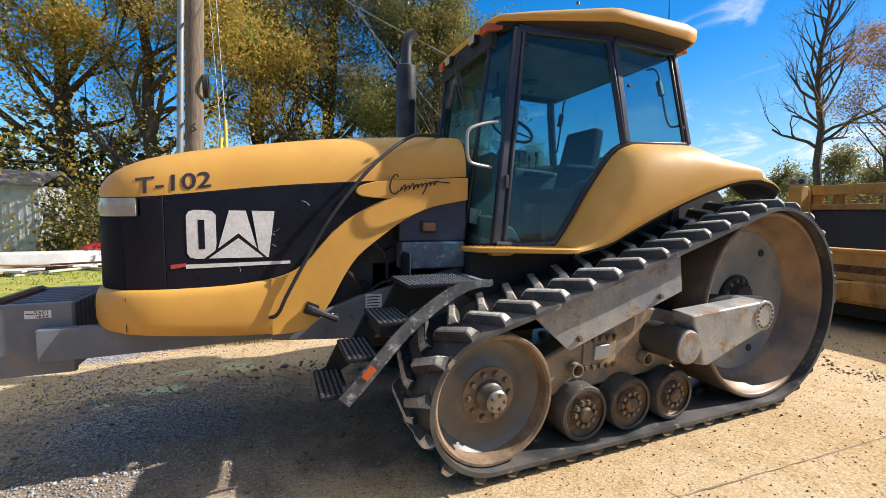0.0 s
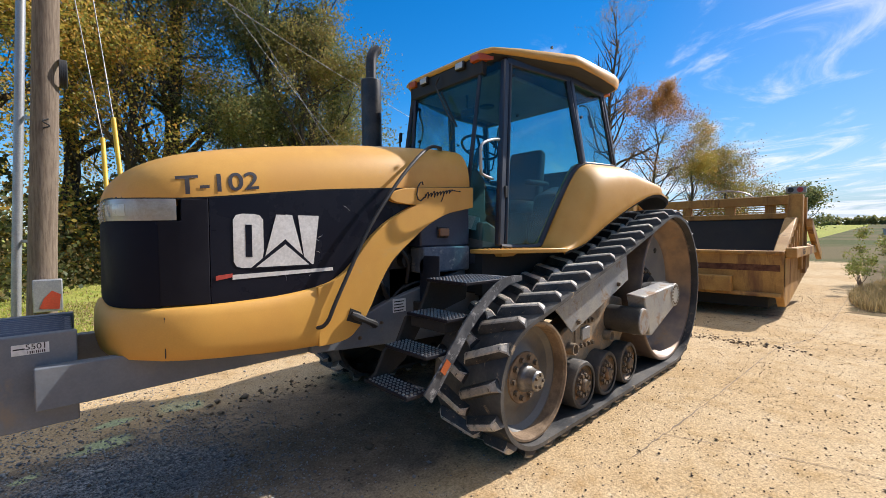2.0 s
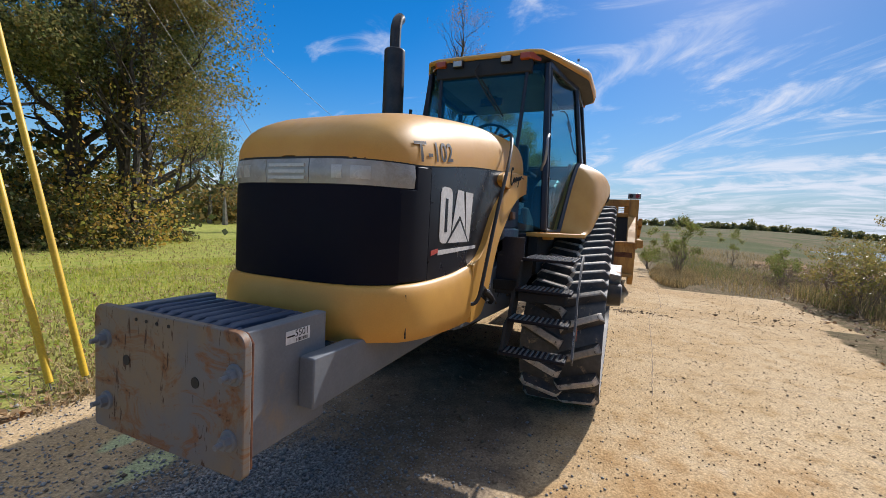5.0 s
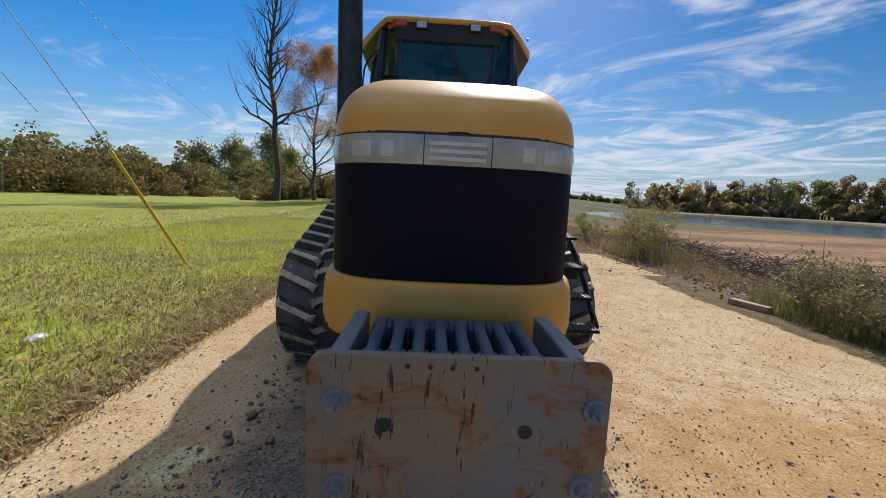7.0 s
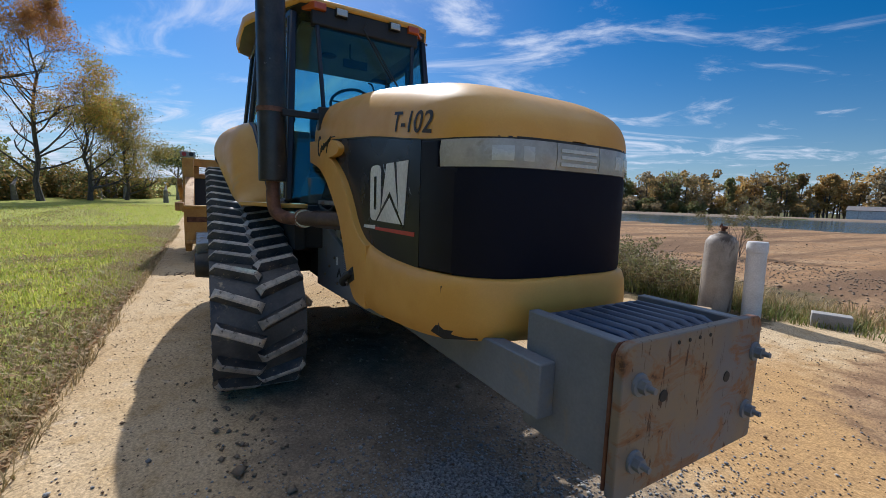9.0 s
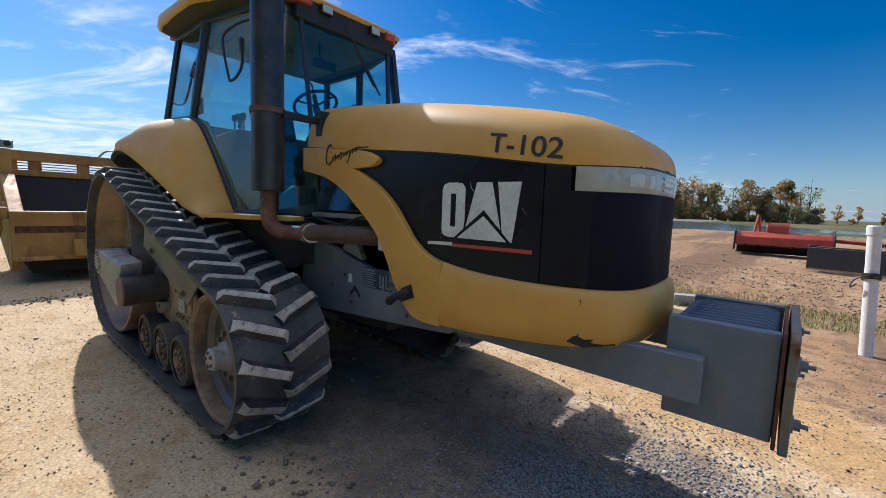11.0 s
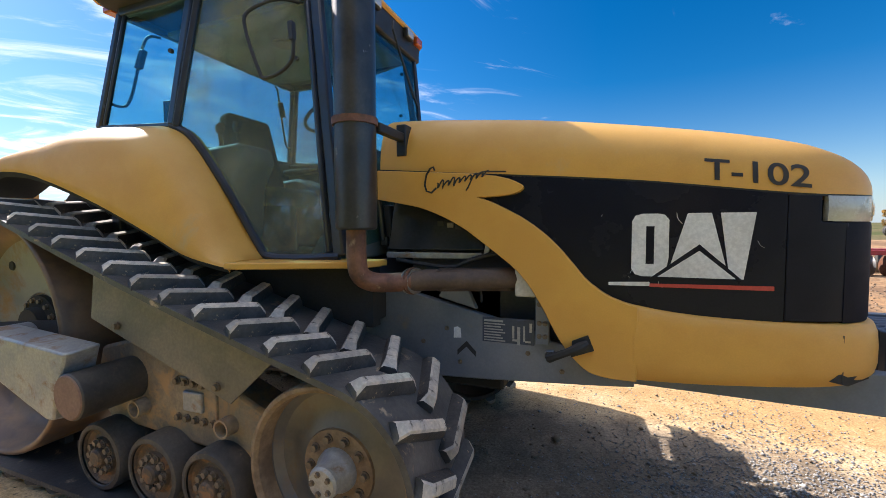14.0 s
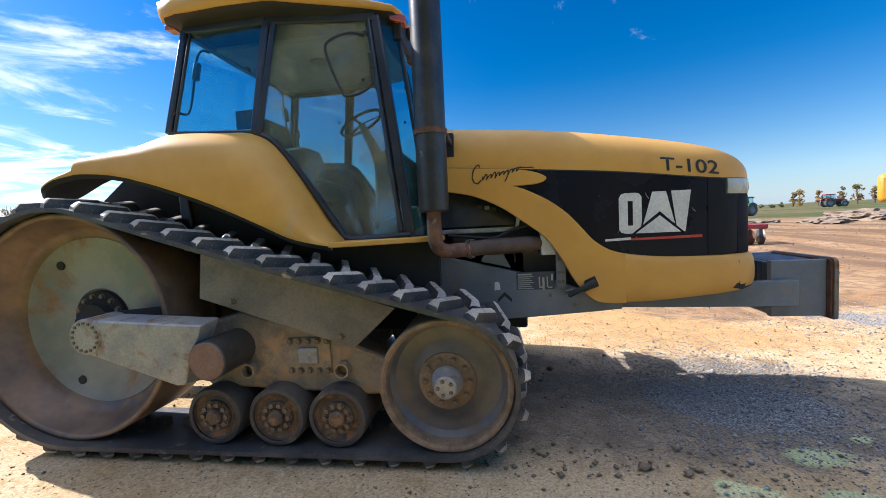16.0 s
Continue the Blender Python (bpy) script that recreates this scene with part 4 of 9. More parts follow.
# front weights: slabs between two cheeks, behind a rusty plate
W = part("weight_carrier", (lambda b: (box(b, (-2.73, -0.30, 0.70), (-2.36, 0.30, 0.78)), b)[1])(bmesh.new()), M_GREY, TR)
for s in (-1, 1):
    bm = bmesh.new()
    box(bm, (-2.72, s * 0.285, 0.69), (-2.345, s * 0.335, 1.112))
    part("cheek", bm, M_GREY, W, "blue-grey weight cheek", bevel=0.006)
for k in range(8):
    bm = bmesh.new()
    y = -0.205 + 0.0625 * k
    prism(bm, [(-2.71, 0.72), (-2.36, 0.72), (-2.36, 1.08), (-2.40, 1.108), (-2.66, 1.112), (-2.71, 1.09)], "y", y - 0.017, y + 0.017)
    for x0, x1 in ((-2.712, -2.645), (-2.455, -2.358)):      # bosses where the slabs touch
        prism(bm, [(x0, 0.74), (x1, 0.74), (x1, 1.098), (x0 + 0.01, 1.092)], "y", y - 0.0305, y + 0.0305)
    part("weight_slab", bm, M_SLAB, W, "dark blue cast weight slab", bevel=0.010)
bm = bmesh.new()
prism(bm, [(-0.37, 0.68), (-0.37, 1.085), (-0.345, 1.115), (0.345, 1.115), (0.37, 1.085), (0.37, 0.68)], "x", -2.735, -2.722)
part("backing_plate", bm, M_RUST, W, "rusty brown backing plate", bevel=0.004)


def plate_outline(y0, y1, za, zb, r):
    o = []
    for cx, cz, a0 in ((y1 - r, zb - r, 0), (y0 + r, zb - r, 90), (y0 + r * 0.4, za + r * 0.4, 180), (y1 - r * 0.4, za + r * 0.4, 270)):
        rr = r if a0 < 180 else r * 0.4
        for k in range(6):
            a = radians(a0 + 18 * k)
            o.append((cx + rr * math.cos(a), cz + rr * math.sin(a)))
    return o


bm = bmesh.new()
prism(bm, plate_outline(-0.382, 0.378, 0.668, 1.125, 0.045), "x", -2.772, -2.742)
plate = part("front_plate", bm, M_RUSTPLATE, W, "rust-streaked grey steel front plate", bevel=0.004)
for y, z in ((0.305, 1.003), (-0.345, 0.995), (0.300, 0.775), (-0.325, 0.785)):
    bm = bmesh.new()
    lathe(bm, [(0.0, -0.004), (0.032, -0.004), (0.034, 0.0), (0.034, 0.008)], (-2.776, y, z), "x", 20)
    cyl(bm, (-2.772, y, z), (-2.800, y, z), 0.021, 6)
    cyl(bm, (-2.80, y, z), (-2.822, y, z), 0.009, 12)
    part("stud", bm, M_GREY, plate, "zinc stud with nut and washer")
for y, z in ((0.185, 0.945), (-0.17, 0.935)):
    bm = bmesh.new()
    lathe(bm, [(0.0, -0.0015), (0.018, -0.0015), (0.019, 0.004)], (-2.773, y, z), "x", 18)
    part("bolt_hole", bm, M_INK, plate)
for y in (-0.04, 0.02, 0.075, 0.13):
    bm = bmesh.new()
    lathe(bm, [(0.0, -0.0015), (0.006, -0.0015), (0.0065, 0.004)], (-2.773, y, 1.098), "x", 10)
    part("drill_hole", bm, M_INK, plate)
# lot tag on the left cheek
bm = bmesh.new()
box(bm, (-2.56, -0.3375, 1.028), (-2.44, -0.3358, 1.075))
tag = part("lot_tag", bm, M_PAPER, W, "white paper lot tag with a number")
words("tag_number", "5501", 0.036, M_INK, tag, pose(-2.482, -0.3378, 1.060, 90, 0, 0), 0.0003)
bm = bmesh.new()
for k in range(9):
    box(bm, (-2.51 + 0.0065 * k, -0.3382, 1.031), (-2.5075 + 0.0065 * k + 0.001 * (k % 3), -0.3376, 1.043))
part("barcode", bm, M_INK, tag)
bm = bmesh.new()
box(bm, (-2.555, -0.3382, 1.052), (-2.518, -0.3376, 1.058))
part("print_bar", bm, M_INK, tag)

# ---- rubber tracks and undercarriage ----
IDL, IDL_R = (0.015, 0.522), 0.452
DRV, DRV_R = (2.69, 0.915), 0.845
BELT_T, Y_IN, Y_OUT = 0.030, 0.712, 1.320


def belt_path():
    """The outer face of the belt as a loop of (x, z, nx, nz) with its running length."""
    dx, dz = DRV[0] - IDL[0], DRV[1] - IDL[1]
    L = math.hypot(dx, dz)
    base = math.atan2(dz, dx)
    tilt = math.asin((DRV_R - IDL_R) / L)
    a_top = base + math.pi / 2 + tilt
    a_bot = base - math.pi / 2 - tilt
    pts = []
    for k in range(41):                       # round the drive wheel, bottom to top
        a = a_bot + (a_top - a_bot) * k / 40
        pts.append((DRV[0] + DRV_R * math.cos(a), DRV[1] + DRV_R * math.sin(a), math.cos(a), math.sin(a)))
    p, q = pts[-1], (IDL[0] + IDL_R * math.cos(a_top), IDL[1] + IDL_R * math.sin(a_top))
    for k in range(1, 16):                    # upper run, with a slight sag
        f = k / 16
        sag = -0.020 * math.sin(math.pi * f)
        pts.append((p[0] + (q[0] - p[0]) * f + math.cos(a_top) * sag, p[1] + (q[1] - p[1]) * f + math.sin(a_top) * sag, math.cos(a_top), math.sin(a_top)))
    for k in range(31):                       # round the idler, top to bottom
        a = a_top + (2 * math.pi - (a_top - a_bot)) * k / 30
        pts.append((IDL[0] + IDL_R * math.cos(a), IDL[1] + IDL_R * math.sin(a), math.cos(a), math.sin(a)))
    e, s0 = pts[-1], pts[0]
    for k in range(1, 16):
        f = k / 16
        pts.append((e[0] + (s0[0] - e[0]) * f, e[1] + (s0[1] - e[1]) * f, math.cos(a_bot), math.sin(a_bot)))
    return pts


PATH = belt_path()


def along(pts):
    d = [0.0]
    for k in range(len(pts)):
        a, b = pts[k], pts[(k + 1) % len(pts)]
        d.append(d[-1] + math.hypot(b[0] - a[0], b[1] - a[1]))
    return d


RUN = along(PATH)
LUGS = 42


def lug_mesh(length):
    """A tapered bar with sloped ends, lying along y, foot at z = 0."""
    bm = bmesh.new()
    rows = []
    for y, h, w in ((-0.5, 0.0, 0.044), (-0.5, 0.034, 0.036), (-0.41, 0.070, 0.024), (0.41, 0.070, 0.024), (0.5, 0.034, 0.036), (0.5, 0.0, 0.044)):
        rows.append((y * length, h, w))
    g = []
    for y, h, w in rows:
        g.append([(-w, y, h), (w, y, h)])
    vs = [[bm.verts.new(p) for p in r] for r in g]
    for a, b in zip(vs, vs[1:]):
        bm.faces.new((a[0], a[1], b[1], b[0]))
    for side_v in (0, 1):
        bm.faces.new([r[side_v] for r in vs])
    bm.faces.new((vs[0][0], vs[0][1], vs[-1][1], vs[-1][0]))
    bmesh.ops.bevel(bm, geom=[e for e in bm.edges if max(v.co.z for v in e.verts) > 0.05], offset=0.008, segments=1, affect="EDGES")
    bmesh.ops.recalc_face_normals(bm, faces=bm.faces)
    me = bpy.data.meshes.new("lug")
    bm.to_mesh(me)
    bm.free()
    me.materials.append(M_LUG)
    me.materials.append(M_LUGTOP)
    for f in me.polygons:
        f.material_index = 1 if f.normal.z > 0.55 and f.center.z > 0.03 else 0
    return me


LUG = lug_mesh(0.335)


def at_run(d):
    d %= RUN[-1]
    k = max(i for i in range(len(RUN) - 1) if RUN[i] <= d)
    a, b = PATH[k], PATH[(k + 1) % len(PATH)]
    f = (d - RUN[k]) / max(1e-6, RUN[k + 1] - RUN[k])
    return tuple(a[i] + (b[i] - a[i]) * f for i in range(4))


for s in (-1, 1):
    bm = bmesh.new()
    rows = []
    for x, z, nx, nz in PATH:
        rows.append([(x + nx * o, s * y, z + nz * o) for y, o in ((Y_IN, 0.0), (Y_OUT, 0.0), (Y_OUT, -BELT_T), (Y_IN, -BELT_T))])
    loft(bm, rows, close=True, wrap=True)
    belt = part("track_belt", bm, M_BELT, TR, "black rubber track belt, dusty and worn", smooth=50)
    step = RUN[-1] / LUGS
    for k in range(LUGS):
        for inner in (0, 1):
            x, z, nx, nz = at_run(step * (k + 0.5 * inner))
            tang = Vector((-nz, 0, nx))            # along the run, towards growing length
            nor = Vector((nx, 0, nz))
            yax = nor.cross(tang)
            yc = s * (Y_OUT - 0.165 if not inner else Y_IN + 0.165)
            m = Matrix((tang, yax, nor)).transposed().to_4x4()
            m.translation = (x - nx * 0.004, yc, z - nz * 0.004)
            # each row leans so that the pair points along the run
            turn = 24 if (inner == 0) == (s > 0) else -24
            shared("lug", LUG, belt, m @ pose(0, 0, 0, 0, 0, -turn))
    # guide lugs on the inside of the belt
    bm = bmesh.new()
    for k in range(LUGS):
        x, z, nx, nz = at_run(step * k)
        c = Vector((x - nx * 0.055, s * 0.985, z - nz * 0.055))
        beam(bm, c - Vector((nx, 0, nz)) * 0.03, c + Vector((nx, 0, nz)) * 0.03, 0.09, 0.05, (0, 1, 0))
    tagged(part("guide_band", bm, M_RUBBER, belt), kind="stuff")

    # idler wheel
    c = (IDL[0], 0, IDL[1])
    bm = bmesh.new()
    R0 = IDL_R - BELT_T - 0.004
    lathe(bm, [(R0, s * 0.76), (R0, s * 1.255), (R0 - 0.006, s * 1.268), (R0 - 0.022, s * 1.268), (R0 - 0.035, s * 1.255), (R0 - 0.04, s * 1.17), (R0 - 0.075, s * 1.135), (0.30, s * 1.125),
               (0.24, s * 1.13), (0.185, s * 1.165), (0.155, s * 1.17), (0.09, s * 1.17), (0.0, s * 1.17)], c, "y", 56)
    idler = part("idler_wheel", bm, M_WHEEL, TR, "dusty dished steel front idler wheel", smooth=30)
    bm = bmesh.new()
    lathe(bm, [(0.105, s * 1.165), (0.098, s * 1.20), (0.088, s * 1.215), (0.078, s * 1.23), (0.072, s * 1.285), (0.062, s * 1.297), (0.0, s * 1.297)], c, "y", 28)
    part("hub", bm, M_STEEL if s < 0 else M_ARM, idler, "scuffed hub cap", smooth=30)
    bm = bmesh.new()
    lathe(bm, [(R0 + 0.001, s * 1.20), (R0 + 0.001, s * 1.262), (R0 - 0.006, s * 1.273), (R0 - 0.022, s * 1.273), (R0 - 0.037, s * 1.258), (R0 - 0.043, s * 1.18)], c, "y", 56)
    part("rim_ring", bm, M_HUBRING, idler, "rusty tan rim", smooth=30)
    bm = bmesh.new()
    lathe(bm, [(0.10, s * 1.166), (0.10, s * 1.178), (0.182, s * 1.176), (0.188, s * 1.160)], c, "y", 40)
    part("hub_ring", bm, M_HUBRING, idler, "rust-tan bolt ring", smooth=30)
    bolt_ring(idler, (c[0], s * 1.176, c[2]), 0.143, 10, s)
    bolt_ring(idler, (c[0], s * 1.295, c[2]), 0.045, 5, s, BOLT_SMALL)

    # drive wheel
    c = (DRV[0], 0, DRV[1])
    R1 = DRV_R - BELT_T - 0.004
    bm = bmesh.new()
    lathe(bm, [(R1, s * 0.78), (R1, s * 1.235), (R1 - 0.008, s * 1.25), (R1 - 0.03, s * 1.25), (R1 - 0.042, s * 1.235), (R1 - 0.05, s * 1.14), (R1 - 0.085, s * 1.115), (R1 - 0.095, s * 1.04), (R1 - 0.16, s * 1.00),
               (0.58, s * 0.985), (0.30, s * 0.955), (0.20, s * 0.955), (0.19, s * 0.99), (0.0, s * 0.99)], c, "y", 72)
    drive = part("drive_wheel", bm, M_BAND, TR, "large dusty steel rear drive wheel", smooth=70)
    bm = bmesh.new()
    lathe(bm, [(0.225, s * 0.95), (0.22, s * 0.985), (0.15, s * 1.0), (0.13, s * 1.05), (0.0, s * 1.05)], c, "y", 32)
    part("hub", bm, M_DARK, drive, smooth=30)
    bolt_ring(drive, (c[0], s * 0.987, c[2]), 0.185, 14, s)
    bm = bmesh.new()
    lathe(bm, [(0.235, s * 0.958), (0.24, s * 0.966), (0.30, s * 0.962), (0.58, s * 0.992), (0.63, s * 1.003), (0.636, s * 0.985)], c, "y", 64)
    part("dish", bm, M_DISH, drive, "blue-grey dusty wheel dish", smooth=30)
    for a in (55, 175, 295):
        bm = bmesh.new()
        x, z = c[0] + 0.52 * math.cos(radians(a)), c[2] + 0.52 * math.sin(radians(a))
        lathe(bm, [(0.0, s * 0.994), (0.032, s * 0.994), (0.036, s * 0.984)], (x, 0, z), "y", 16)
        part("dish_hole", bm, M_INK, drive)

    # road wheels
    for x in (0.735, 1.155, 1.600):
        c = (x, 0, 0.300)
        bm = bmesh.new()
        lathe(bm, [(0.0, s * 0.86), (0.19, s * 0.86), (0.197, s * 0.875), (0.197, s * 1.235), (0.188, s * 1.252), (0.166, s * 1.256), (0.160, s * 1.25)], c, "y", 40)
        wheel = part("road_wheel", bm, M_RUBBER, TR, "rubber-tyred bogie wheel caked with dust", smooth=30)
        bm = bmesh.new()
        lathe(bm, [(0.160, s * 1.24), (0.152, s * 1.225), (0.125, s * 1.215), (0.108, s * 1.22), (0.100, s * 1.235), (0.058, s * 1.238), (0.052, s * 1.265), (0.04, s * 1.275), (0.0, s * 1.275)], c, "y", 32)
        rim = part("rim", bm, M_RIM, wheel, smooth=30)
        bolt_ring(rim, (c[0], s * 1.236, c[2]), 0.083, 10, s)

    # middle frame, cover plate, tubes
    bm = bmesh.new()
    prism(bm, [(0.30, 0.42), (0.42, 0.66), (0.62, 0.74), (0.95, 0.86), (1.42, 0.98), (1.75, 0.90), (1.85, 0.62), (1.70, 0.46), (0.55, 0.40)], "y", s * 0.92, s * 1.12)
    frame_ob = part("track_frame", bm, M_UNDER, TR, "muddy cast track frame", bevel=0.02)
    bm = bmesh.new()
    slab(bm, [(1.63, s * 1.20, 1.405), (1.655, s * 1.215, 1.10), (0.60, s * 1.215, 0.752), (0.45, s * 1.215, 0.885), (0.32, s * 1.20, 1.005)], 0.012)
    part("cover_plate", bm, M_COVER if s > 0 else M_ARM, frame_ob, "scuffed sloping steel cover plate", bevel=0.003)
    for x, z in ((1.42, 1.075), (0.68, 0.83)):
        shared("bolt", BOLT, frame_ob, pose(x, s * 1.222, z, 0, 0, 0 if s > 0 else 180))
    for x in (1.378, 0.712):
        bm = bmesh.new()
        lathe(bm, [(0.050, s * 1.05), (0.050, s * 1.19), (0.040, s * 1.19), (0.040, s * 1.08), (0.0, s * 1.08)], (x, 0, 0.588), "y", 20)
        part("pivot_tube", bm, M_UNDER, frame_ob, "open rusty pivot tube", smooth=30)
    bm = bmesh.new()
    box(bm, (0.80, s * 1.11, 0.555), (1.10, s * 1.135, 0.80))
    pl = part("bolted_plate", bm, M_UNDER, frame_ob, bevel=0.006)
    bm = bmesh.new()
    box(bm, (0.885, s * 1.13, 0.625), (1.025, s * 1.155, 0.735))
    part("cast_badge", bm, M_ARM, pl, "blank raised casting badge", bevel=0.008)
    for x in np.linspace(0.82, 1.08, 5):
        for z in (0.577, 0.778):
            shared("bolt", BOLT, pl, pose(x, s * 1.134, z, 0, 0, 0 if s > 0 else 180))
    # pivot cylinder and trailing arm to the drive wheel
    bm = bmesh.new()
    cyl(bm, (1.47, s * 0.72, 0.745), (1.47, s * 1.44, 0.745), 0.125, 32)
    pc = part("pivot_cylinder", bm, M_CYL, frame_ob, "round steel pivot cylinder", bevel=0.008)
    bm = bmesh.new()
    lathe(bm, [(0.0, s * 1.446), (0.112, s * 1.446), (0.118, s * 1.441), (0.118, s * 1.436)], (1.47, 0, 0.745), "y", 32)
    part("end_cap", bm, M_CAPRUST if s > 0 else M_ARM, pc, "red-brown end cap" if s > 0 else "scuffed grey end cap", smooth=30)
    bm = bmesh.new()
    g = [[(x, s * y, z) for x, z in o] for y, o in (
        (1.27, ((1.48, 0.985), (2.30, 1.03), (2.42, 0.97), (2.44, 0.88), (2.36, 0.79), (1.70, 0.565), (1.62, 0.57), (1.60, 0.70))),
        (1.43, ((1.50, 0.965), (2.30, 1.015), (2.40, 0.965), (2.42, 0.88), (2.34, 0.80), (1.70, 0.585), (1.64, 0.59), (1.61, 0.70))))]
    loft(bm, g, close=True, caps=True)
    arm = part("trailing_arm", bm, M_ARM, frame_ob, "scuffed bare steel trailing arm", bevel=0.012)
    bolt_ring(frame_ob, (2.315, s * 1.43, 0.905), 0.092, 16, s, BOLT_SMALL)
    bm = bmesh.new()
    cyl(bm, (2.315, s * 1.20, 0.905), (2.315, s * 1.436, 0.905), 0.118, 32)
    part("arm_flange", bm, M_ARM, frame_ob, bevel=0.006)
    bm = bmesh.new()
    cyl(bm, (2.10, s * 1.0, 0.915), (2.55, s * 1.26, 0.915), 0.10, 20)
    part("arm_stub", bm, M_DARK, frame_ob)

# ---- cab, fenders, steps, exhaust ----
A0, A1 = Vector((0.30, 0.712, 1.45)), Vector((0.50, 0.622, 3.07))
B0, B1 = Vector((1.355, 0.895, 2.235)), Vector((1.25, 0.815, 3.03))
C0, C1 = Vector((2.04, 0.895, 2.275)), Vector((1.90, 0.815, 3.03))
F0, F1 = Vector((0.205, 0.38, 1.52)), Vector((0.375, 0.455, 3.06))


def sd(v, s):
    return (v[0], s * v[1], v[2])


for s in (-1, 1):
    for name, p, q, w, d in (("front_post", A0, A1, 0.07, 0.055), ("door_post", B0, B1, 0.060, 0.05), ("rear_post", C0, C1, 0.05, 0.05), ("screen_post", F0, F1, 0.035, 0.035)):
        bm = bmesh.new()
        beam(bm, sd(p, s), sd(q, s), w, d, (0, 1, 0))
        part(name, bm, M_BLUE, TR, bevel=0.012)
    bm = bmesh.new()
    tube(bm, curve_pts([sd(p, s) for p in ((0.30, 0.722, 1.45), (0.55, 0.752, 1.435), (0.76, 0.785, 1.445), (0.82, 0.795, 1.52), (1.02, 0.832, 1.86), (1.22, 0.872, 2.15), (1.36, 0.895, 2.235))], 5), 0.024, 8)
    part("door_sill", bm, M_BLUE, TR)
    bm = bmesh.new()
    slab(bm, [sd(p, s) for p in ((0.32, 0.718, 1.46), (0.76, 0.780, 1.455), (1.02, 0.828, 1.87), (1.22, 0.868, 2.17), (1.34, 0.89, 2.245), (1.235, 0.812, 3.02), (0.515, 0.626, 3.06))], 0.006)
    part("door_glass", bm, M_GLASS if s < 0 else M_GLASS_R, TR, "tinted cab door glass")
    bm = bmesh.new()
    slab(bm, [sd(p, s) for p in ((1.375, 0.893, 2.25), (2.02, 0.895, 2.285), (1.885, 0.815, 3.02), (1.27, 0.817, 3.02))], 0.006)
    part("rear_side_glass", bm, M_GLASS, TR, "tinted rear quarter glass")
    bm = bmesh.new()
    slab(bm, [sd(p, s) for p in ((0.205, 0.39, 1.53), (0.29, 0.70, 1.47), (0.49, 0.615, 3.06), (0.375, 0.46, 3.06))], 0.006)
    part("corner_glass", bm, M_GLASS, TR, "narrow angled corner glass")
    for name, p, q, w, d in (("side_rail", (1.36, 0.895, 2.24), (2.04, 0.90, 2.28), 0.03, 0.03), ("door_frame", (1.325, 0.897, 2.225), (1.205, 0.808, 3.02), 0.045, 0.04), ("door_frame", (0.365, 0.722, 1.47), (0.545, 0.640, 3.05), 0.040, 0.035), ("quarter_frame", (1.99, 0.898, 2.29), (1.855, 0.82, 3.02), 0.035, 0.02), ("side_header", (0.5, 0.625, 3.06), (1.25, 0.815, 3.035), 0.05, 0.06), ("side_header", (1.25, 0.815, 3.035), (1.9, 0.815, 3.035), 0.05, 0.06)):
        bm = bmesh.new()
        beam(bm, sd(p, s), sd(q, s), w, d)
        part(name, bm, M_BLUE, TR, bevel=0.008)
    for p in ((0.572, 0.640, 2.95), (0.60, 0.668, 2.60), (1.985, 0.884, 2.42), (1.91, 0.824, 2.99), (1.40, 0.846, 2.70)):
        bm = bmesh.new()
        cyl(bm, sd(p, s), sd((p[0], p[1] + 0.018, p[2]), s), 0.014, 10)
        part("glass_stud", bm, M_PLASTIC, TR)

bm = bmesh.new()
slab(bm, [(0.205, -0.38, 1.53), (0.205, 0.38, 1.53), (0.375, 0.455, 3.06), (0.375, -0.455, 3.06)], 0.006)
part("windscreen", bm, M_GLASS, TR, "tinted windscreen")
bm = bmesh.new()
slab(bm, [(2.04, -0.87, 2.28), (2.04, 0.87, 2.28), (1.90, 0.80, 3.03), (1.90, -0.80, 3.03)], 0.006)
part("rear_glass", bm, M_GLASS, TR, "tinted rear window")
for x, y, z, w, d in ((2.04, 0.88, 2.275, 0.04, 0.04), (1.90, 0.82, 3.03, 0.05, 0.06), (0.375, 0.46, 3.04, 0.05, 0.10), (0.20, 0.39, 1.52, 0.05, 0.06)):
    bm = bmesh.new()
    beam(bm, (x, -y, z), (x, y, z), w, d)
    part("screen_frame", bm, M_BLUE, TR, bevel=0.008)
bm = bmesh.new()
prism(bm, [(0.14, 1.30), (2.02, 1.30), (2.02, 1.42), (0.14, 1.42)], "y", -0.60, 0.60)
prism(bm, [(1.95, 1.40), (2.04, 1.40), (2.05, 2.27), (1.99, 2.27)], "y", -0.86, 0.86)
prism(bm, [(0.14, 1.42), (0.19, 1.42), (0.22, 1.75), (0.17, 1.75)], "y", -0.36, 0.36)
part("cab_shell", bm, M_BLUE, TR, bevel=0.01)
for s in (-1, 1):
    # dark instead of liner grey, matching the deep shade under the fender
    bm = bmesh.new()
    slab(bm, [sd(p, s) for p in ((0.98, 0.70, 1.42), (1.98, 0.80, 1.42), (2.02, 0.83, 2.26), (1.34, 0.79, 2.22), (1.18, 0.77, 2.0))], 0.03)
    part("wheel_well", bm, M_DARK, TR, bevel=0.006)

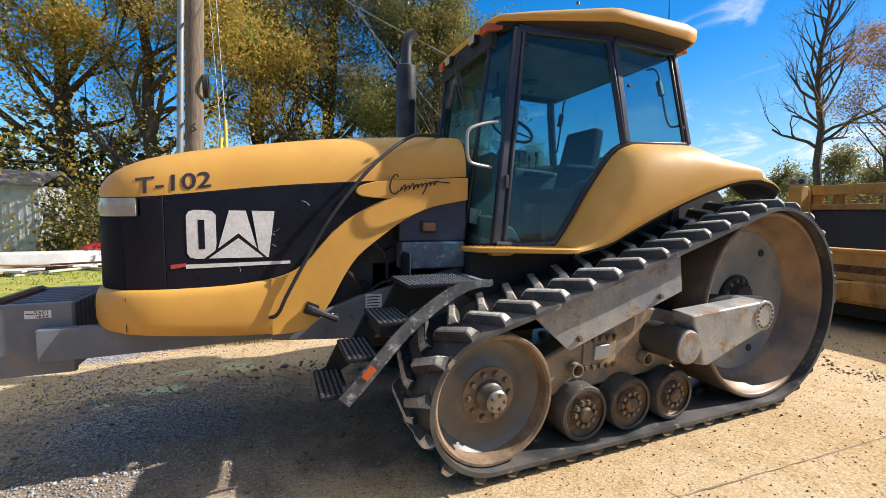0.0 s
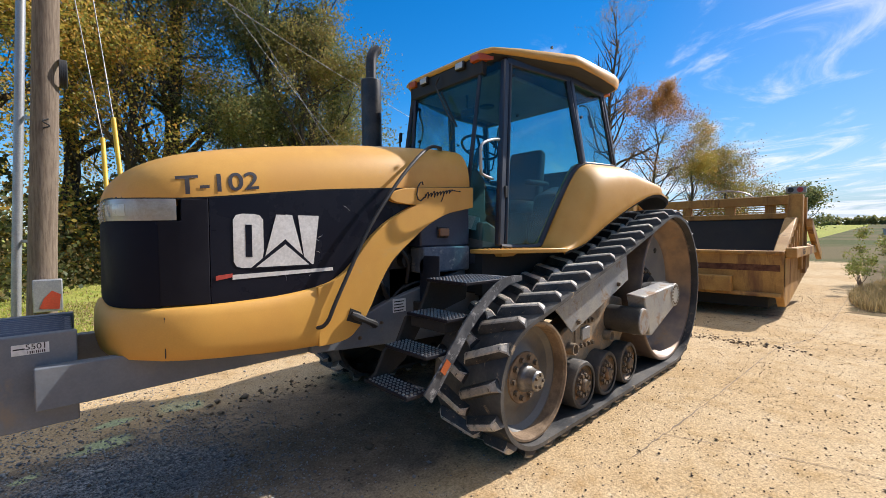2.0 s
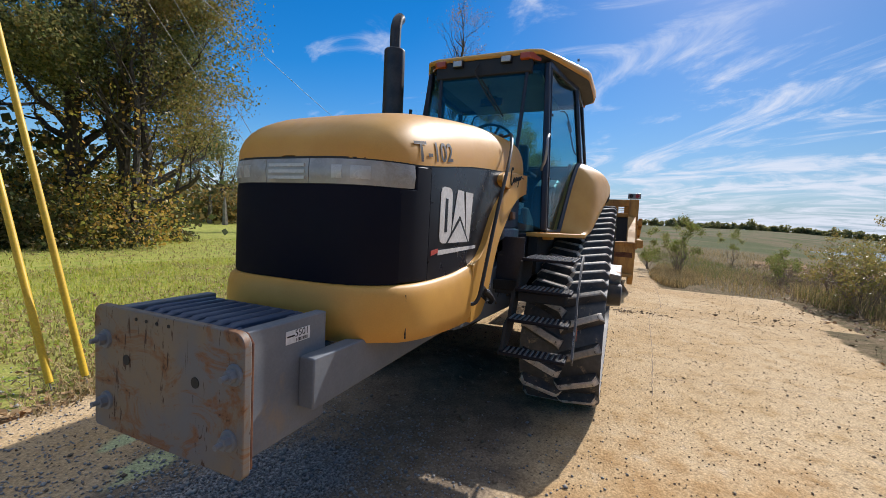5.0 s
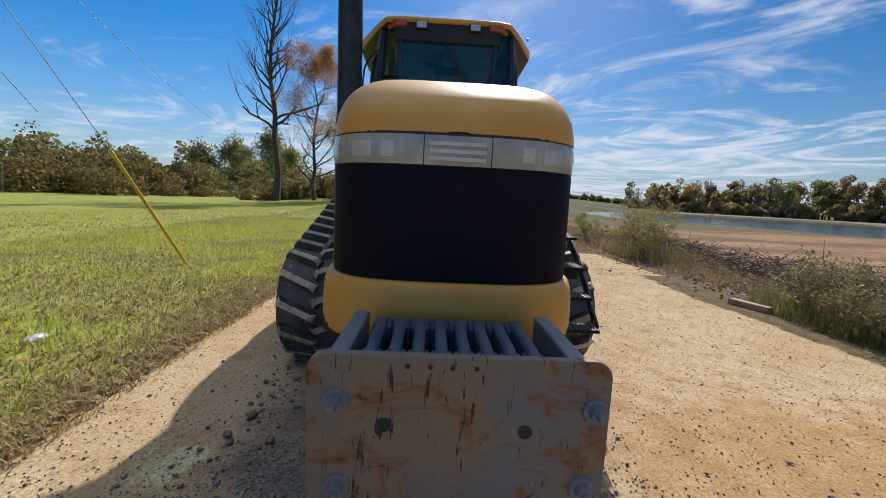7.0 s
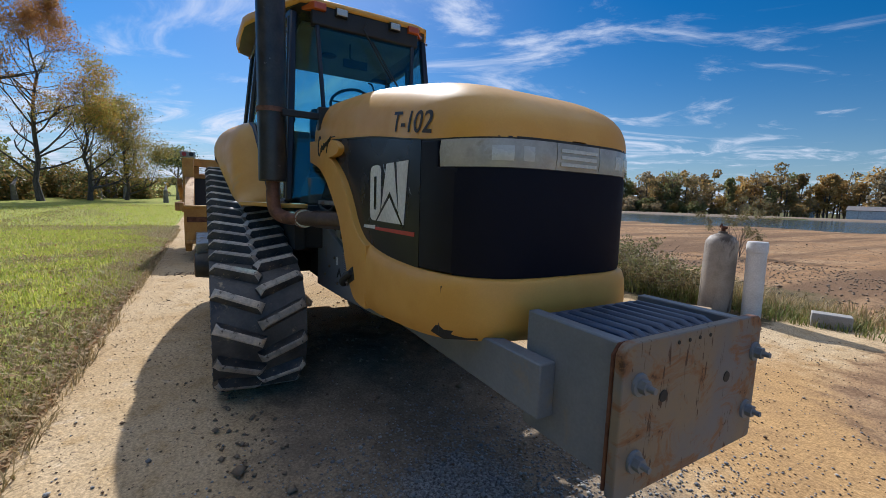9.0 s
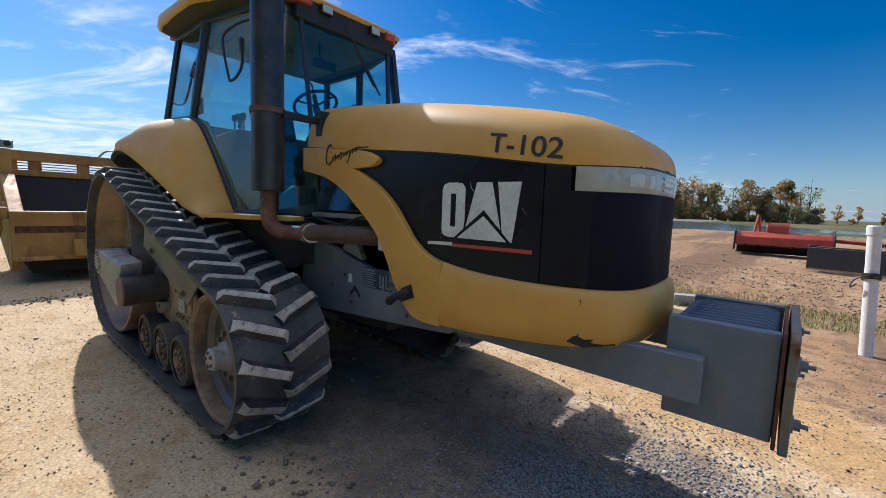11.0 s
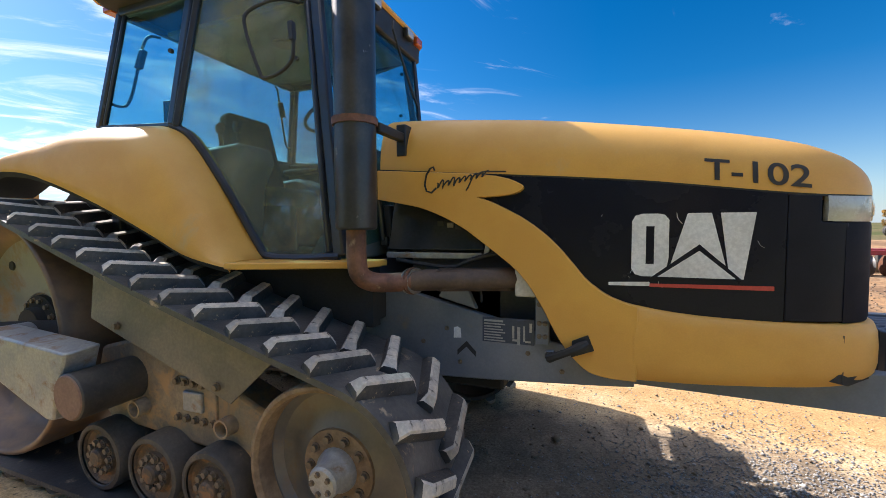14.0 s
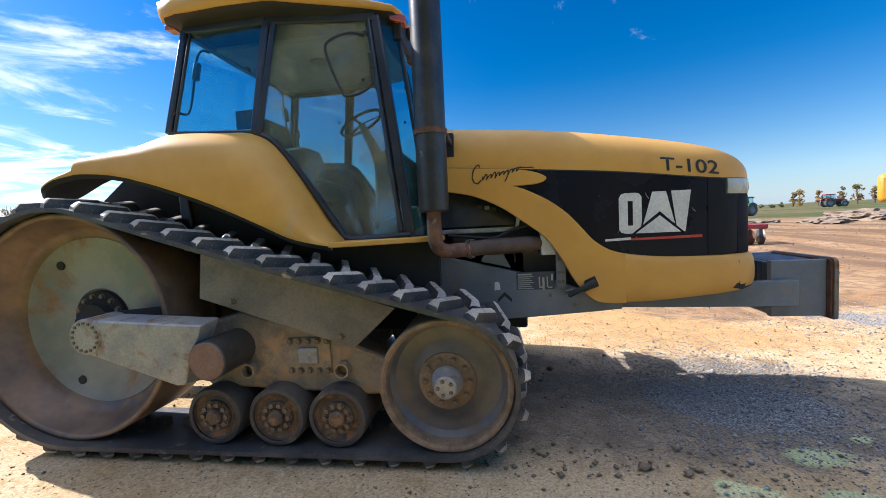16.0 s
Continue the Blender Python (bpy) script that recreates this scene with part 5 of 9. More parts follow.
# roof: a shell that widens to the rear, dark underneath
def roof_ring(inset, z_of, x_in=0.0):
    half = [(0.315 + x_in, 0.0), (0.315 + x_in, 0.30), (0.322 + x_in, 0.50), (0.36 + x_in, 0.60), (0.60, 0.72), (1.12, 0.945), (1.20, 0.965), (1.86, 0.985), (1.985 - x_in, 0.965), (2.03 - x_in, 0.90), (2.06 - x_in, 0.45), (2.07 - x_in, 0.0)]
    ring = [(x, y - (inset if y > 0.01 else 0)) for x, y in half] + [(x, -(y - inset)) for x, y in half[-2:0:-1]]
    return [(x, y, z_of(x, y)) for x, y in ring]


RZ = table([(0.2, 3.155), (0.36, 3.165), (0.75, 3.185), (1.15, 3.205), (1.6, 3.21), (1.88, 3.205), (2.1, 3.19)])
LIP = table([(0.2, 0.048), (0.36, 0.050), (0.60, 0.066), (1.15, 0.098), (1.9, 0.105), (2.1, 0.10)])   # depth of the yellow rim
bm = bmesh.new()
rows = [roof_ring(0.10, lambda x, y: RZ(x) - LIP(x) - 0.03, 0.07), roof_ring(0.012, lambda x, y: RZ(x) - LIP(x) - 0.012 * (x > 1.8), 0.008), roof_ring(0.0, lambda x, y: RZ(x) - LIP(x) * 0.75), roof_ring(0.002, lambda x, y: RZ(x) - 0.02),
        roof_ring(0.022, lambda x, y: RZ(x), 0.02), roof_ring(0.10, lambda x, y: RZ(x) + 0.022, 0.10), roof_ring(0.28, lambda x, y: RZ(x) + 0.04, 0.28)]
loft(bm, rows, close=True)
bm.faces.new([bm.verts.new(p) for p in rows[-1]])
roof = part("roof", bm, M_YELLOW, TR, "faded yellow cab roof cap", smooth=50)
bm = bmesh.new()
g = [roof_ring(0.015, lambda x, y: RZ(x) - LIP(x) - 0.007, 0.012), roof_ring(0.06, lambda x, y: RZ(x) - LIP(x) - 0.04, 0.05), roof_ring(0.22, lambda x, y: RZ(x) - 0.16, 0.12)]
loft(bm, g, close=True)
bm.faces.new([bm.verts.new(p) for p in g[-1]])
part("soffit", bm, M_PLASTIC, roof, "black roof underside", smooth=50)
bm = bmesh.new()
box(bm, (0.50, -0.55, 2.985), (1.85, 0.55, 3.02))
part("headliner", bm, M_LINER, roof, "beige cab headliner", bevel=0.01)
bm = bmesh.new()
lathe(bm, [(0.0, -0.010), (0.075, -0.010), (0.085, 0.0), (0.085, 0.01)], (1.15, 0.15, 2.982), "z", 24)
part("dome_lamp", bm, M_PLASTIC, roof)
bm = bmesh.new()
prism(bm, [(0.338, 2.955), (0.40, 2.94), (0.40, 3.125), (0.332, 3.125)], "y", -0.50, 0.50)
part("visor", bm, M_PLASTIC, roof, bevel=0.01)
for s in (-1, 1):
    bm = bmesh.new()
    box(bm, (0.298, s * 0.25 - 0.055, 3.045), (0.335, s * 0.25 + 0.055, 3.115))
    wl_ob = part("work_lamp", bm, M_PLASTIC, roof, "rectangular clear roof work lamp", bevel=0.008)
    bm = bmesh.new()
    box(bm, (0.290, s * 0.25 - 0.046, 3.053), (0.300, s * 0.25 + 0.046, 3.107))
    part("lens", bm, M_LAMP, wl_ob, bevel=0.006)
    bm = bmesh.new()
    g = [[(0.300, s * 0.385, 3.065), (0.300, s * 0.485, 3.065), (0.300, s * 0.485, 3.125), (0.300, s * 0.385, 3.125)],
         [(0.345, s * 0.385, 3.06), (0.405, s * 0.575, 3.06), (0.405, s * 0.575, 3.13), (0.345, s * 0.385, 3.13)]]
    loft(bm, g, close=True, caps=True)
    part("flasher", bm, M_AMBER, roof, "amber corner flasher lens", bevel=0.008)
    bm = bmesh.new()
    box(bm, (1.96, s * 0.80 - 0.05, 3.045), (2.04, s * 0.80 + 0.05, 3.085))
    part("tail_lens", bm, M_AMBER, roof, bevel=0.008)
bm = bmesh.new()
tube(bm, [(1.85, -0.80, 3.21), (1.845, -0.81, 3.32), (1.83, -0.815, 3.45)], [0.008, 0.005, 0.003], 6)
part("antenna", bm, M_PLASTIC, roof)
bm = bmesh.new()
lathe(bm, [(0.0, 0.0), (0.012, 0.0), (0.012, 0.02), (0.0, 0.026)], (0.86, -0.86, 3.20), "z", 10)
part("roof_screw", bm, M_STEEL, roof)
# wiper
bm = bmesh.new()
tube(bm, [(0.305, 0.02, 3.06), (0.285, 0.06, 2.98), (0.262, -0.10, 2.72), (0.252, -0.20, 2.58)], 0.008, 6)
part("wiper_arm", bm, M_PLASTIC, TR)
bm = bmesh.new()
beam(bm, (0.292, -0.02, 2.90), (0.248, -0.27, 2.52), 0.014, 0.012)
part("wiper_blade", bm, M_PLASTIC, TR)

# fenders
ST = [
    (0.78, [(0.73, 1.440), (0.85, 1.438), (0.98, 1.432), (1.05, 1.420), (1.06, 1.400)]),
    (0.90, [(0.75, 1.62), (0.86, 1.58), (0.98, 1.52), (1.06, 1.46), (1.075, 1.425)]),
    (1.05, [(0.785, 1.90), (0.90, 1.85), (1.02, 1.74), (1.09, 1.60), (1.10, 1.470)]),
    (1.22, [(0.82, 2.16), (0.94, 2.10), (1.06, 1.95), (1.12, 1.76), (1.125, 1.560)]),
    (1.38, [(0.838, 2.245), (0.97, 2.20), (1.09, 2.06), (1.145, 1.86), (1.15, 1.643)]),
    (1.62, [(0.855, 2.258), (1.00, 2.225), (1.12, 2.13), (1.175, 1.96), (1.18, 1.755)]),
    (1.90, [(0.880, 2.272), (1.03, 2.235), (1.15, 2.155), (1.20, 2.04), (1.205, 1.862)]),
    (2.06, [(0.890, 2.276), (1.04, 2.205), (1.16, 2.14), (1.21, 2.05), (1.215, 1.912)]),
    (2.12, [(0.890, 2.24), (1.04, 2.18), (1.165, 2.128), (1.212, 2.055), (1.216, 1.930)]),
    (2.28, [(0.870, 2.165), (1.04, 2.150), (1.17, 2.115), (1.215, 2.055), (1.218, 1.962)]),
    (2.46, [(0.860, 2.125), (1.04, 2.120), (1.17, 2.095), (1.212, 2.055), (1.216, 1.978)]),
    (2.535, [(0.860, 2.115), (1.04, 2.112), (1.168, 2.085), (1.21, 2.045), (1.214, 1.977)]),
    (2.545, [(0.860, 2.048), (1.04, 2.045), (1.168, 2.036), (1.21, 2.012), (1.214, 1.974)]),
    (2.70, [(0.870, 1.985), (1.04, 1.985), (1.160, 1.980), (1.205, 1.968), (1.208, 1.952)]),
    (2.82, [(0.880, 1.925), (1.03, 1.925), (1.140, 1.922), (1.19, 1.914), (1.192, 1.902)]),
    (2.92, [(0.900, 1.872), (1.02, 1.870), (1.08, 1.866), (1.11, 1.862), (1.112, 1.852)]),
]
for s in (-1, 1):
    bm = bmesh.new()
    rows = []
    for x, sec in ST:
        fine_sec = [(p.y, p.z) for p in curve_pts([(0, y, z) for y, z in sec], 4)]
        inner = [(y - 0.025, z - 0.03) for y, z in fine_sec[::-1]]
        rows.append([(x, s * y, z) for y, z in fine_sec + inner])
    # refine along the length
    fine_rows = []
    for k in range(len(rows[0])):
        fine_rows.append(curve_pts([r[k] for r in rows], 3))
    rows = [list(r) for r in zip(*fine_rows)]
    loft(bm, rows, close=True, caps=True)
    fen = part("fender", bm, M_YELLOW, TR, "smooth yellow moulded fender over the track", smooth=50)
    # faces turned down or inward get a dark colour as painted shade
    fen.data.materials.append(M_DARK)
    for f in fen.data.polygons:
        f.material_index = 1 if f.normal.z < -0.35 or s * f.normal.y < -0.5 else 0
    bm = bmesh.new()
    prism(bm, [(0.06, 0.60), (0.06, 0.70), (0.12, 0.80), (0.70, 1.06), (0.80, 1.06), (0.80, 0.72), (0.30, 0.62)], "z", 1.392, 1.428)
    for v in bm.verts:
        v.co.y *= s
    plat = part("platform", bm, M_YELLOW, TR, "yellow cab entry platform with gripping studs", bevel=0.006)
    if s < 0:
        bm = bmesh.new()
        for i in range(14):
            for j in range(3):
                x = 0.12 + 0.045 * i
                y = 0.66 + 0.05 * j + 0.02 * i * 0.45
                if y < 1.0:
                    cyl(bm, (x, -y, 1.428), (x, -y, 1.434), 0.012, 6)
        part("grip_studs", bm, M_YELLOW, plat)
        bm = bmesh.new()
        prism(bm, [(0.22, 1.392), (0.45, 1.392), (0.38, 1.365), (0.24, 1.365)], "y", -0.80, -0.72)
        part("platform_bracket", bm, M_YELLOW, plat, bevel=0.004)
    # dark panel closing the gap, its colour standing for shade under the fender
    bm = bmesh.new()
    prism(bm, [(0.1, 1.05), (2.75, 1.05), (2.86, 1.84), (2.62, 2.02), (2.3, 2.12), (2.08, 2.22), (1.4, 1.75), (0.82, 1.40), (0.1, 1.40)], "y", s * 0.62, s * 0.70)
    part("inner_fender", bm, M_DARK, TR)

# left entry steps
LS = part("step_stack", (lambda b: (prism(b, [(0.02, 1.232), (0.06, 1.232), (0.06, 1.20), (0.0, 1.20)], "y", -1.09, -0.70), b)[1])(bmesh.new()), M_GREY, TR, "black and grey stack of gripping steps")
strip = [(0.06, -1.115, 1.232), (-0.08, -1.118, 1.225), (-0.20, -1.12, 1.19), (-0.36, -1.125, 1.10), (-0.52, -1.13, 0.98), (-0.66, -1.14, 0.84), (-0.78, -1.145, 0.71), (-0.885, -1.15, 0.61)]
bm = bmesh.new()
fine_strip = curve_pts(strip, 5)
rows = []
for k, p in enumerate(fine_strip):
    a, b = fine_strip[max(k - 1, 0)], fine_strip[min(k + 1, len(fine_strip) - 1)]
    t = (b - a).normalized()
    nrm = Vector((-t.z, 0, t.x))
    w = 0.018 + 0.022 * min(1, k / 12)
    rows.append([p + nrm * w + Vector((0, 0.006, 0)), p + nrm * w - Vector((0, 0.006, 0)), p - nrm * w - Vector((0, 0.006, 0)), p - nrm * w + Vector((0, 0.006, 0))])
loft(bm, rows, close=True, caps=True)
part("stringer", bm, M_STEPWORN, LS, "scuffed blue-grey curved step stringer")
bm = bmesh.new()
slab(bm, [(-0.70, -1.1565, 0.775), (-0.755, -1.158, 0.715), (-0.79, -1.158, 0.75), (-0.735, -1.1565, 0.81)], 0.003)
part("reflector", bm, M_AMBER, LS, "orange reflector patch")


def tread(x0, x1, y0, y1, z, rise=0.0):
    bm = bmesh.new()
    box(bm, (x0, y0, z - 0.022), (x1, y1, z))
    tr_ob = part("tread", bm, M_INSERT, LS, "dark steel step tread", bevel=0.005)
    bm = bmesh.new()
    nx, ny = int((x1 - x0) / 0.030), int((y1 - y0) / 0.034)
    for i in range(nx):
        for j in range(ny):
            lathe(bm, [(0.010, 0.0), (0.008, 0.006), (0.004, 0.006)], (x0 + 0.018 + 0.030 * i, y0 + 0.02 + 0.034 * j, z), "z", 6)
    part("grip_teeth", bm, M_STEEL, tr_ob, "raised bare metal grip teeth")


tread(-0.50, -0.05, -1.09, -0.70, 1.238)
tread(-0.68, -0.46, -1.10, -0.70, 1.025)
tread(-0.86, -0.66, -1.11, -0.70, 0.835)
tread(-1.01, -0.84, -1.12, -0.68, 0.640)
bm = bmesh.new()
prism(bm, [(-1.00, 0.618), (-0.85, 0.618), (-0.70, 0.70), (-0.52, 0.95), (-0.10, 1.05), (-0.06, 1.21), (-0.46, 1.21), (-0.56, 1.02), (-0.68, 0.99), (-0.76, 0.83), (-0.86, 0.80), (-0.93, 0.66)], "y", -0.705, -0.675)
box(bm, (-0.66, -1.06, 0.93), (-0.50, -0.72, 1.00))
beam(bm, (-0.4, -0.44, 1.0), (-0.4, -0.70, 1.0), 0.05, 0.08)
part("inner_stringer", bm, M_DARK, LS, bevel=0.006)

# grab rail on the left front post
bm = bmesh.new()
tube(bm, curve_pts([(0.30, -0.715, 2.338), (0.22, -0.72, 2.325), (0.10, -0.735, 2.285), (0.045, -0.74, 2.24), (0.04, -0.74, 2.15), (0.06, -0.725, 2.06), (0.11, -0.70, 2.03), (0.28, -0.66, 2.015)], 5), 0.012, 10)
part("grab_rail", bm, M_GALV, TR, "bent pale metal grab rail")
bm = bmesh.new()
box(bm, (0.355, -0.700, 1.82), (0.415, -0.665, 2.02))
hd = part("door_handle", bm, M_PLASTIC, TR, "black door handle box", bevel=0.012)
bm = bmesh.new()
box(bm, (0.37, -0.725, 1.86), (0.40, -0.70, 1.96))
part("grip", bm, M_PLASTIC, hd, bevel=0.006)
# warning sticker on the left corner glass
bm = bmesh.new()
slab(bm, [(0.225, -0.42, 1.60), (0.265, -0.52, 1.58), (0.275, -0.515, 1.70), (0.235, -0.415, 1.72)], 0.003)
part("sticker", bm, M_PAPER, TR, "small printed sticker on the glass")

# mirrors: one folded on the right, one seen on the left rear
bm = bmesh.new()
tube(bm, curve_pts([(0.55, 0.60, 2.93), (0.66, 0.74, 2.92), (0.79, 0.84, 2.83), (0.795, 0.86, 2.72), (0.705, 0.86, 2.48), (0.665, 0.86, 2.44), (0.56, 0.86, 2.455), (0.48, 0.86, 2.51), (0.465, 0.86, 2.60), (0.475, 0.86, 2.68)], 5), 0.010, 8)
mir = part("mirror_frame", bm, M_PLASTIC, TR, "black looped mirror bracket without glass")
bm = bmesh.new()
beam(bm, (0.47, 0.86, 2.61), (0.478, 0.86, 2.71), 0.03, 0.03)
part("clamp", bm, M_PLASTIC, mir, bevel=0.004)
for s in (-1, 1):
    bm = bmesh.new()
    tube(bm, curve_pts([(1.90, s * 0.56, 2.98), (1.93, s * 0.62, 2.97), (1.95, s * 0.66, 2.88), (1.96, s * 0.72, 2.60), (1.97, s * 0.76, 2.47), (1.985, s * 0.80, 2.44), (2.0, s * 0.86, 2.45)], 4), 0.010, 8)
    part("window_rail", bm, M_PLASTIC, TR)
    bm = bmesh.new()
    beam(bm, (1.94, s * 0.66, 2.86), (1.94, s * 0.70, 2.72), 0.05, 0.04)
    part("rail_grip", bm, M_PLASTIC, TR, bevel=0.01)

bm = bmesh.new()
box(bm, (1.40, 0.79, 2.29), (1.56, 0.81, 2.43))
part("switch_box", bm, M_PLASTIC, TR, "small grey box behind the quarter glass", bevel=0.008)

# exhaust stack
bm = bmesh.new()
cyl(bm, (0.095, 0.86, 1.60), (0.085, 0.86, 3.20), 0.106, 32)
ex_ob = part("muffler", bm, M_EXH, TR, "tall sooty black exhaust muffler", bevel=0.012)
bm = bmesh.new()
lathe(bm, [(0.106, 2.125), (0.116, 2.125), (0.117, 2.16), (0.106, 2.162)], (0.092, 0.86, 0), "z", 32)
part("clamp_band", bm, M_EXHRUST, ex_ob)
bm = bmesh.new()
tube(bm, curve_pts([(0.085, 0.86, 3.19), (0.085, 0.86, 3.32), (0.09, 0.86, 3.42), (0.12, 0.86, 3.50), (0.17, 0.86, 3.55)], 5), 0.055, 16)
part("tail_pipe", bm, M_EXH, ex_ob)
bm = bmesh.new()
tube(bm, curve_pts([(0.097, 0.86, 1.61), (0.098, 0.86, 1.46), (0.09, 0.845, 1.37), (0.05, 0.80, 1.325), (-0.03, 0.74, 1.315), (-0.15, 0.66, 1.32)], 6), [0.052] * 31, 16)
part("elbow", bm, M_EXHRUST, ex_ob, "rusted exhaust elbow")
bm = bmesh.new()
tube(bm, [(-0.12, 0.68, 1.32), (-0.20, 0.63, 1.322), (-0.62, 0.47, 1.33), (-0.70, 0.42, 1.33)], [0.056, 0.058, 0.058, 0.05], 18)
part("flex_pipe", bm, M_FLEX, ex_ob, "ribbed dark flex pipe")
bm = bmesh.new()
for k in range(26):
    c = Vector((-0.27 - 0.0145 * k, 0.603 - 0.00555 * k, 1.3235))
    cyl(bm, c, c + Vector((-0.006, 0.0025, 0)), 0.065, 16)
part("flex_ribs", bm, M_FLEX, ex_ob)
for k in range(3):
    bm = bmesh.new()
    c = Vector((-0.115 - 0.016 * k, 0.679 - 0.006 * k, 1.32))
    cyl(bm, c, c + Vector((-0.008, 0.003, 0)), 0.070 + 0.004 * (k == 1), 20)
    part("pipe_clamp", bm, M_EXHRUST if k == 1 else M_STEEL, ex_ob)
bm = bmesh.new()
box(bm, (-0.02, 0.50, 2.10), (0.02, 0.80, 2.15))
box(bm, (-0.03, 0.44, 2.02), (0.03, 0.53, 2.20))
part("stack_bracket", bm, M_PLASTIC, ex_ob, bevel=0.006)
bm = bmesh.new()
box(bm, (-0.765, 0.38, 1.235), (-0.655, 0.505, 1.44))
part("heat_box", bm, M_PVC, TR, "pale heat shield box", bevel=0.01)
bm = bmesh.new()
slab(bm, [(0.12, 0.47, 1.475), (-0.47, 0.43, 1.475), (-0.45, 0.40, 1.62), (-0.20, 0.38, 1.72), (0.12, 0.38, 1.78)], 0.02)
part("air_box", bm, M_GLOSSBOX, TR, "glossy dark air box panel under the hood", bevel=0.006)
bm = bmesh.new()
beam(bm, (0.12, 0.49, 1.445), (-0.46, 0.45, 1.445), 0.03, 0.035)
part("air_box_rail", bm, M_ARM, TR, bevel=0.005)
bm = bmesh.new()
slab(bm, [(-0.47, 0.455, 1.45), (-0.50, 0.45, 1.47), (-0.525, 0.44, 1.60), (-0.50, 0.43, 1.615), (-0.485, 0.44, 1.54)], 0.008)
part("torn_insulation", bm, M_PVC, TR, "torn white insulation edge")
for k, line in enumerate(([(0.05, 0.50, 1.42), (-0.12, 0.53, 1.40), (-0.30, 0.52, 1.385), (-0.42, 0.50, 1.43), (-0.56, 0.46, 1.47)], [(-0.45, 0.46, 1.27), (-0.46, 0.47, 1.22), (-0.46, 0.47, 1.19)])):
    bm = bmesh.new()
    tube(bm, curve_pts(line, 5), 0.012 if k == 0 else 0.008, 8)
    part("hose", bm, M_PLASTIC, TR)
for x, z in ((-0.20, 1.63), (-0.26, 1.62), (-0.31, 1.61)):
    bm = bmesh.new()
    box(bm, (x - 0.02, 0.40, z - 0.016), (x + 0.02, 0.425, z + 0.016))
    part("fitting", bm, M_STEEL if x == -0.26 else M_PLASTIC, TR, bevel=0.004)

# inside the cab
bm = bmesh.new()
box(bm, (1.18, -0.27, 1.78), (1.66, 0.27, 1.92))
seat = part("seat", bm, M_SEAT, TR, "dark cloth operator seat", bevel=0.05)
bm = bmesh.new()
slab(bm, [(1.58, -0.26, 1.90), (1.58, 0.26, 1.90), (1.72, 0.22, 2.52), (1.72, -0.22, 2.52)], 0.13)
part("backrest", bm, M_SEAT, seat, bevel=0.04)
bm = bmesh.new()
cyl(bm, (1.42, 0, 1.42), (1.42, 0, 1.80), 0.16, 16)
part("pedestal", bm, M_PLASTIC, seat)
for s in (-1, 1):
    bm = bmesh.new()
    box(bm, (1.22, s * 0.33 - 0.04, 2.08), (1.60, s * 0.33 + 0.04, 2.13))
    part("armrest", bm, M_SEAT, seat, bevel=0.02)
bm = bmesh.new()
prism(bm, [(1.22, 1.43), (1.88, 1.43), (1.88, 2.10), (1.62, 2.14), (1.12, 2.17), (1.08, 2.06), (1.18, 1.90)], "y", 0.34, 0.64)
con = part("console", bm, M_CABGREY, TR, "black side console with levers", bevel=0.03)
for x, y, h in ((1.45, 0.46, 0.20), (1.40, 0.52, 0.17), (1.26, 0.50, 0.18), (1.20, 0.55, 0.15)):
    bm = bmesh.new()
    cyl(bm, (x, y, 2.12), (x + 0.015, y, 2.12 + h), 0.009, 8)
    lathe(bm, [(0.0, -0.03), (0.02, -0.028), (0.026, 0.0), (0.02, 0.03), (0.0, 0.035)], (x + 0.015, y, 2.13 + h), "z", 10)
    part("lever", bm, M_PLASTIC, con)
bm = bmesh.new()
ring = []
for k in range(36):
    a = 2 * math.pi * k / 36
    u, w = 0.20 * math.cos(a), 0.20 * math.sin(a)
    ring.append(Vector((0.86 + u * math.cos(radians(28)), w, 2.46 - u * math.sin(radians(28)))))
rows = []
for k, p in enumerate(ring):
    rows.append(ring_pts(p, ring[(k + 1) % 36] - ring[k - 1], 0.014, 8, Vector((math.sin(radians(28)), 0, math.cos(radians(28))))))
loft(bm, rows, close=True, wrap=True)
st = part("steering_wheel", bm, M_PLASTIC, TR, "black steering wheel on its column")
bm = bmesh.new()
tube(bm, [(0.86, 0, 2.45), (0.74, 0, 2.20), (0.62, 0, 1.75), (0.58, 0, 1.42)], [0.03, 0.05, 0.07, 0.09], 12)
part("column", bm, M_CABGREY, st)
for a in (90, 210, 330):
    bm = bmesh.new()
    u, w = 0.2 * math.cos(radians(a)), 0.2 * math.sin(radians(a))
    beam(bm, (0.86, 0, 2.45), (0.86 + u * math.cos(radians(28)), w, 2.46 - u * math.sin(radians(28))), 0.025, 0.01)
    part("spoke", bm, M_PLASTIC, st)
bm = bmesh.new()
prism(bm, [(0.30, 1.42), (0.72, 1.42), (0.70, 2.10), (0.55, 2.22), (0.36, 2.05)], "y", -0.22, 0.22)
part("dashboard", bm, M_CABGREY, TR, "black instrument cowl", bevel=0.03)
bm = bmesh.new()
prism(bm, [(0.24, 1.42), (0.66, 1.42), (0.56, 1.56), (0.34, 1.66), (0.26, 1.66)], "y", -0.56, 0.56)
part("foot_panel", bm, M_CABGREY, TR, "grey floor panel under the windscreen", bevel=0.02)
bm = bmesh.new()
prism(bm, [(1.10, 1.43), (1.90, 1.43), (1.95, 2.02), (1.55, 2.06), (1.25, 1.95)], "y", -0.66, -0.40)
part("left_console", bm, M_PLASTIC, TR, "dark moulded panel beside the seat", bevel=0.03)
bm = bmesh.new()
tube(bm, [(0.72, 0.05, 3.0), (0.72, 0.05, 2.86), (0.72, 0.0, 2.82)], 0.01, 6)
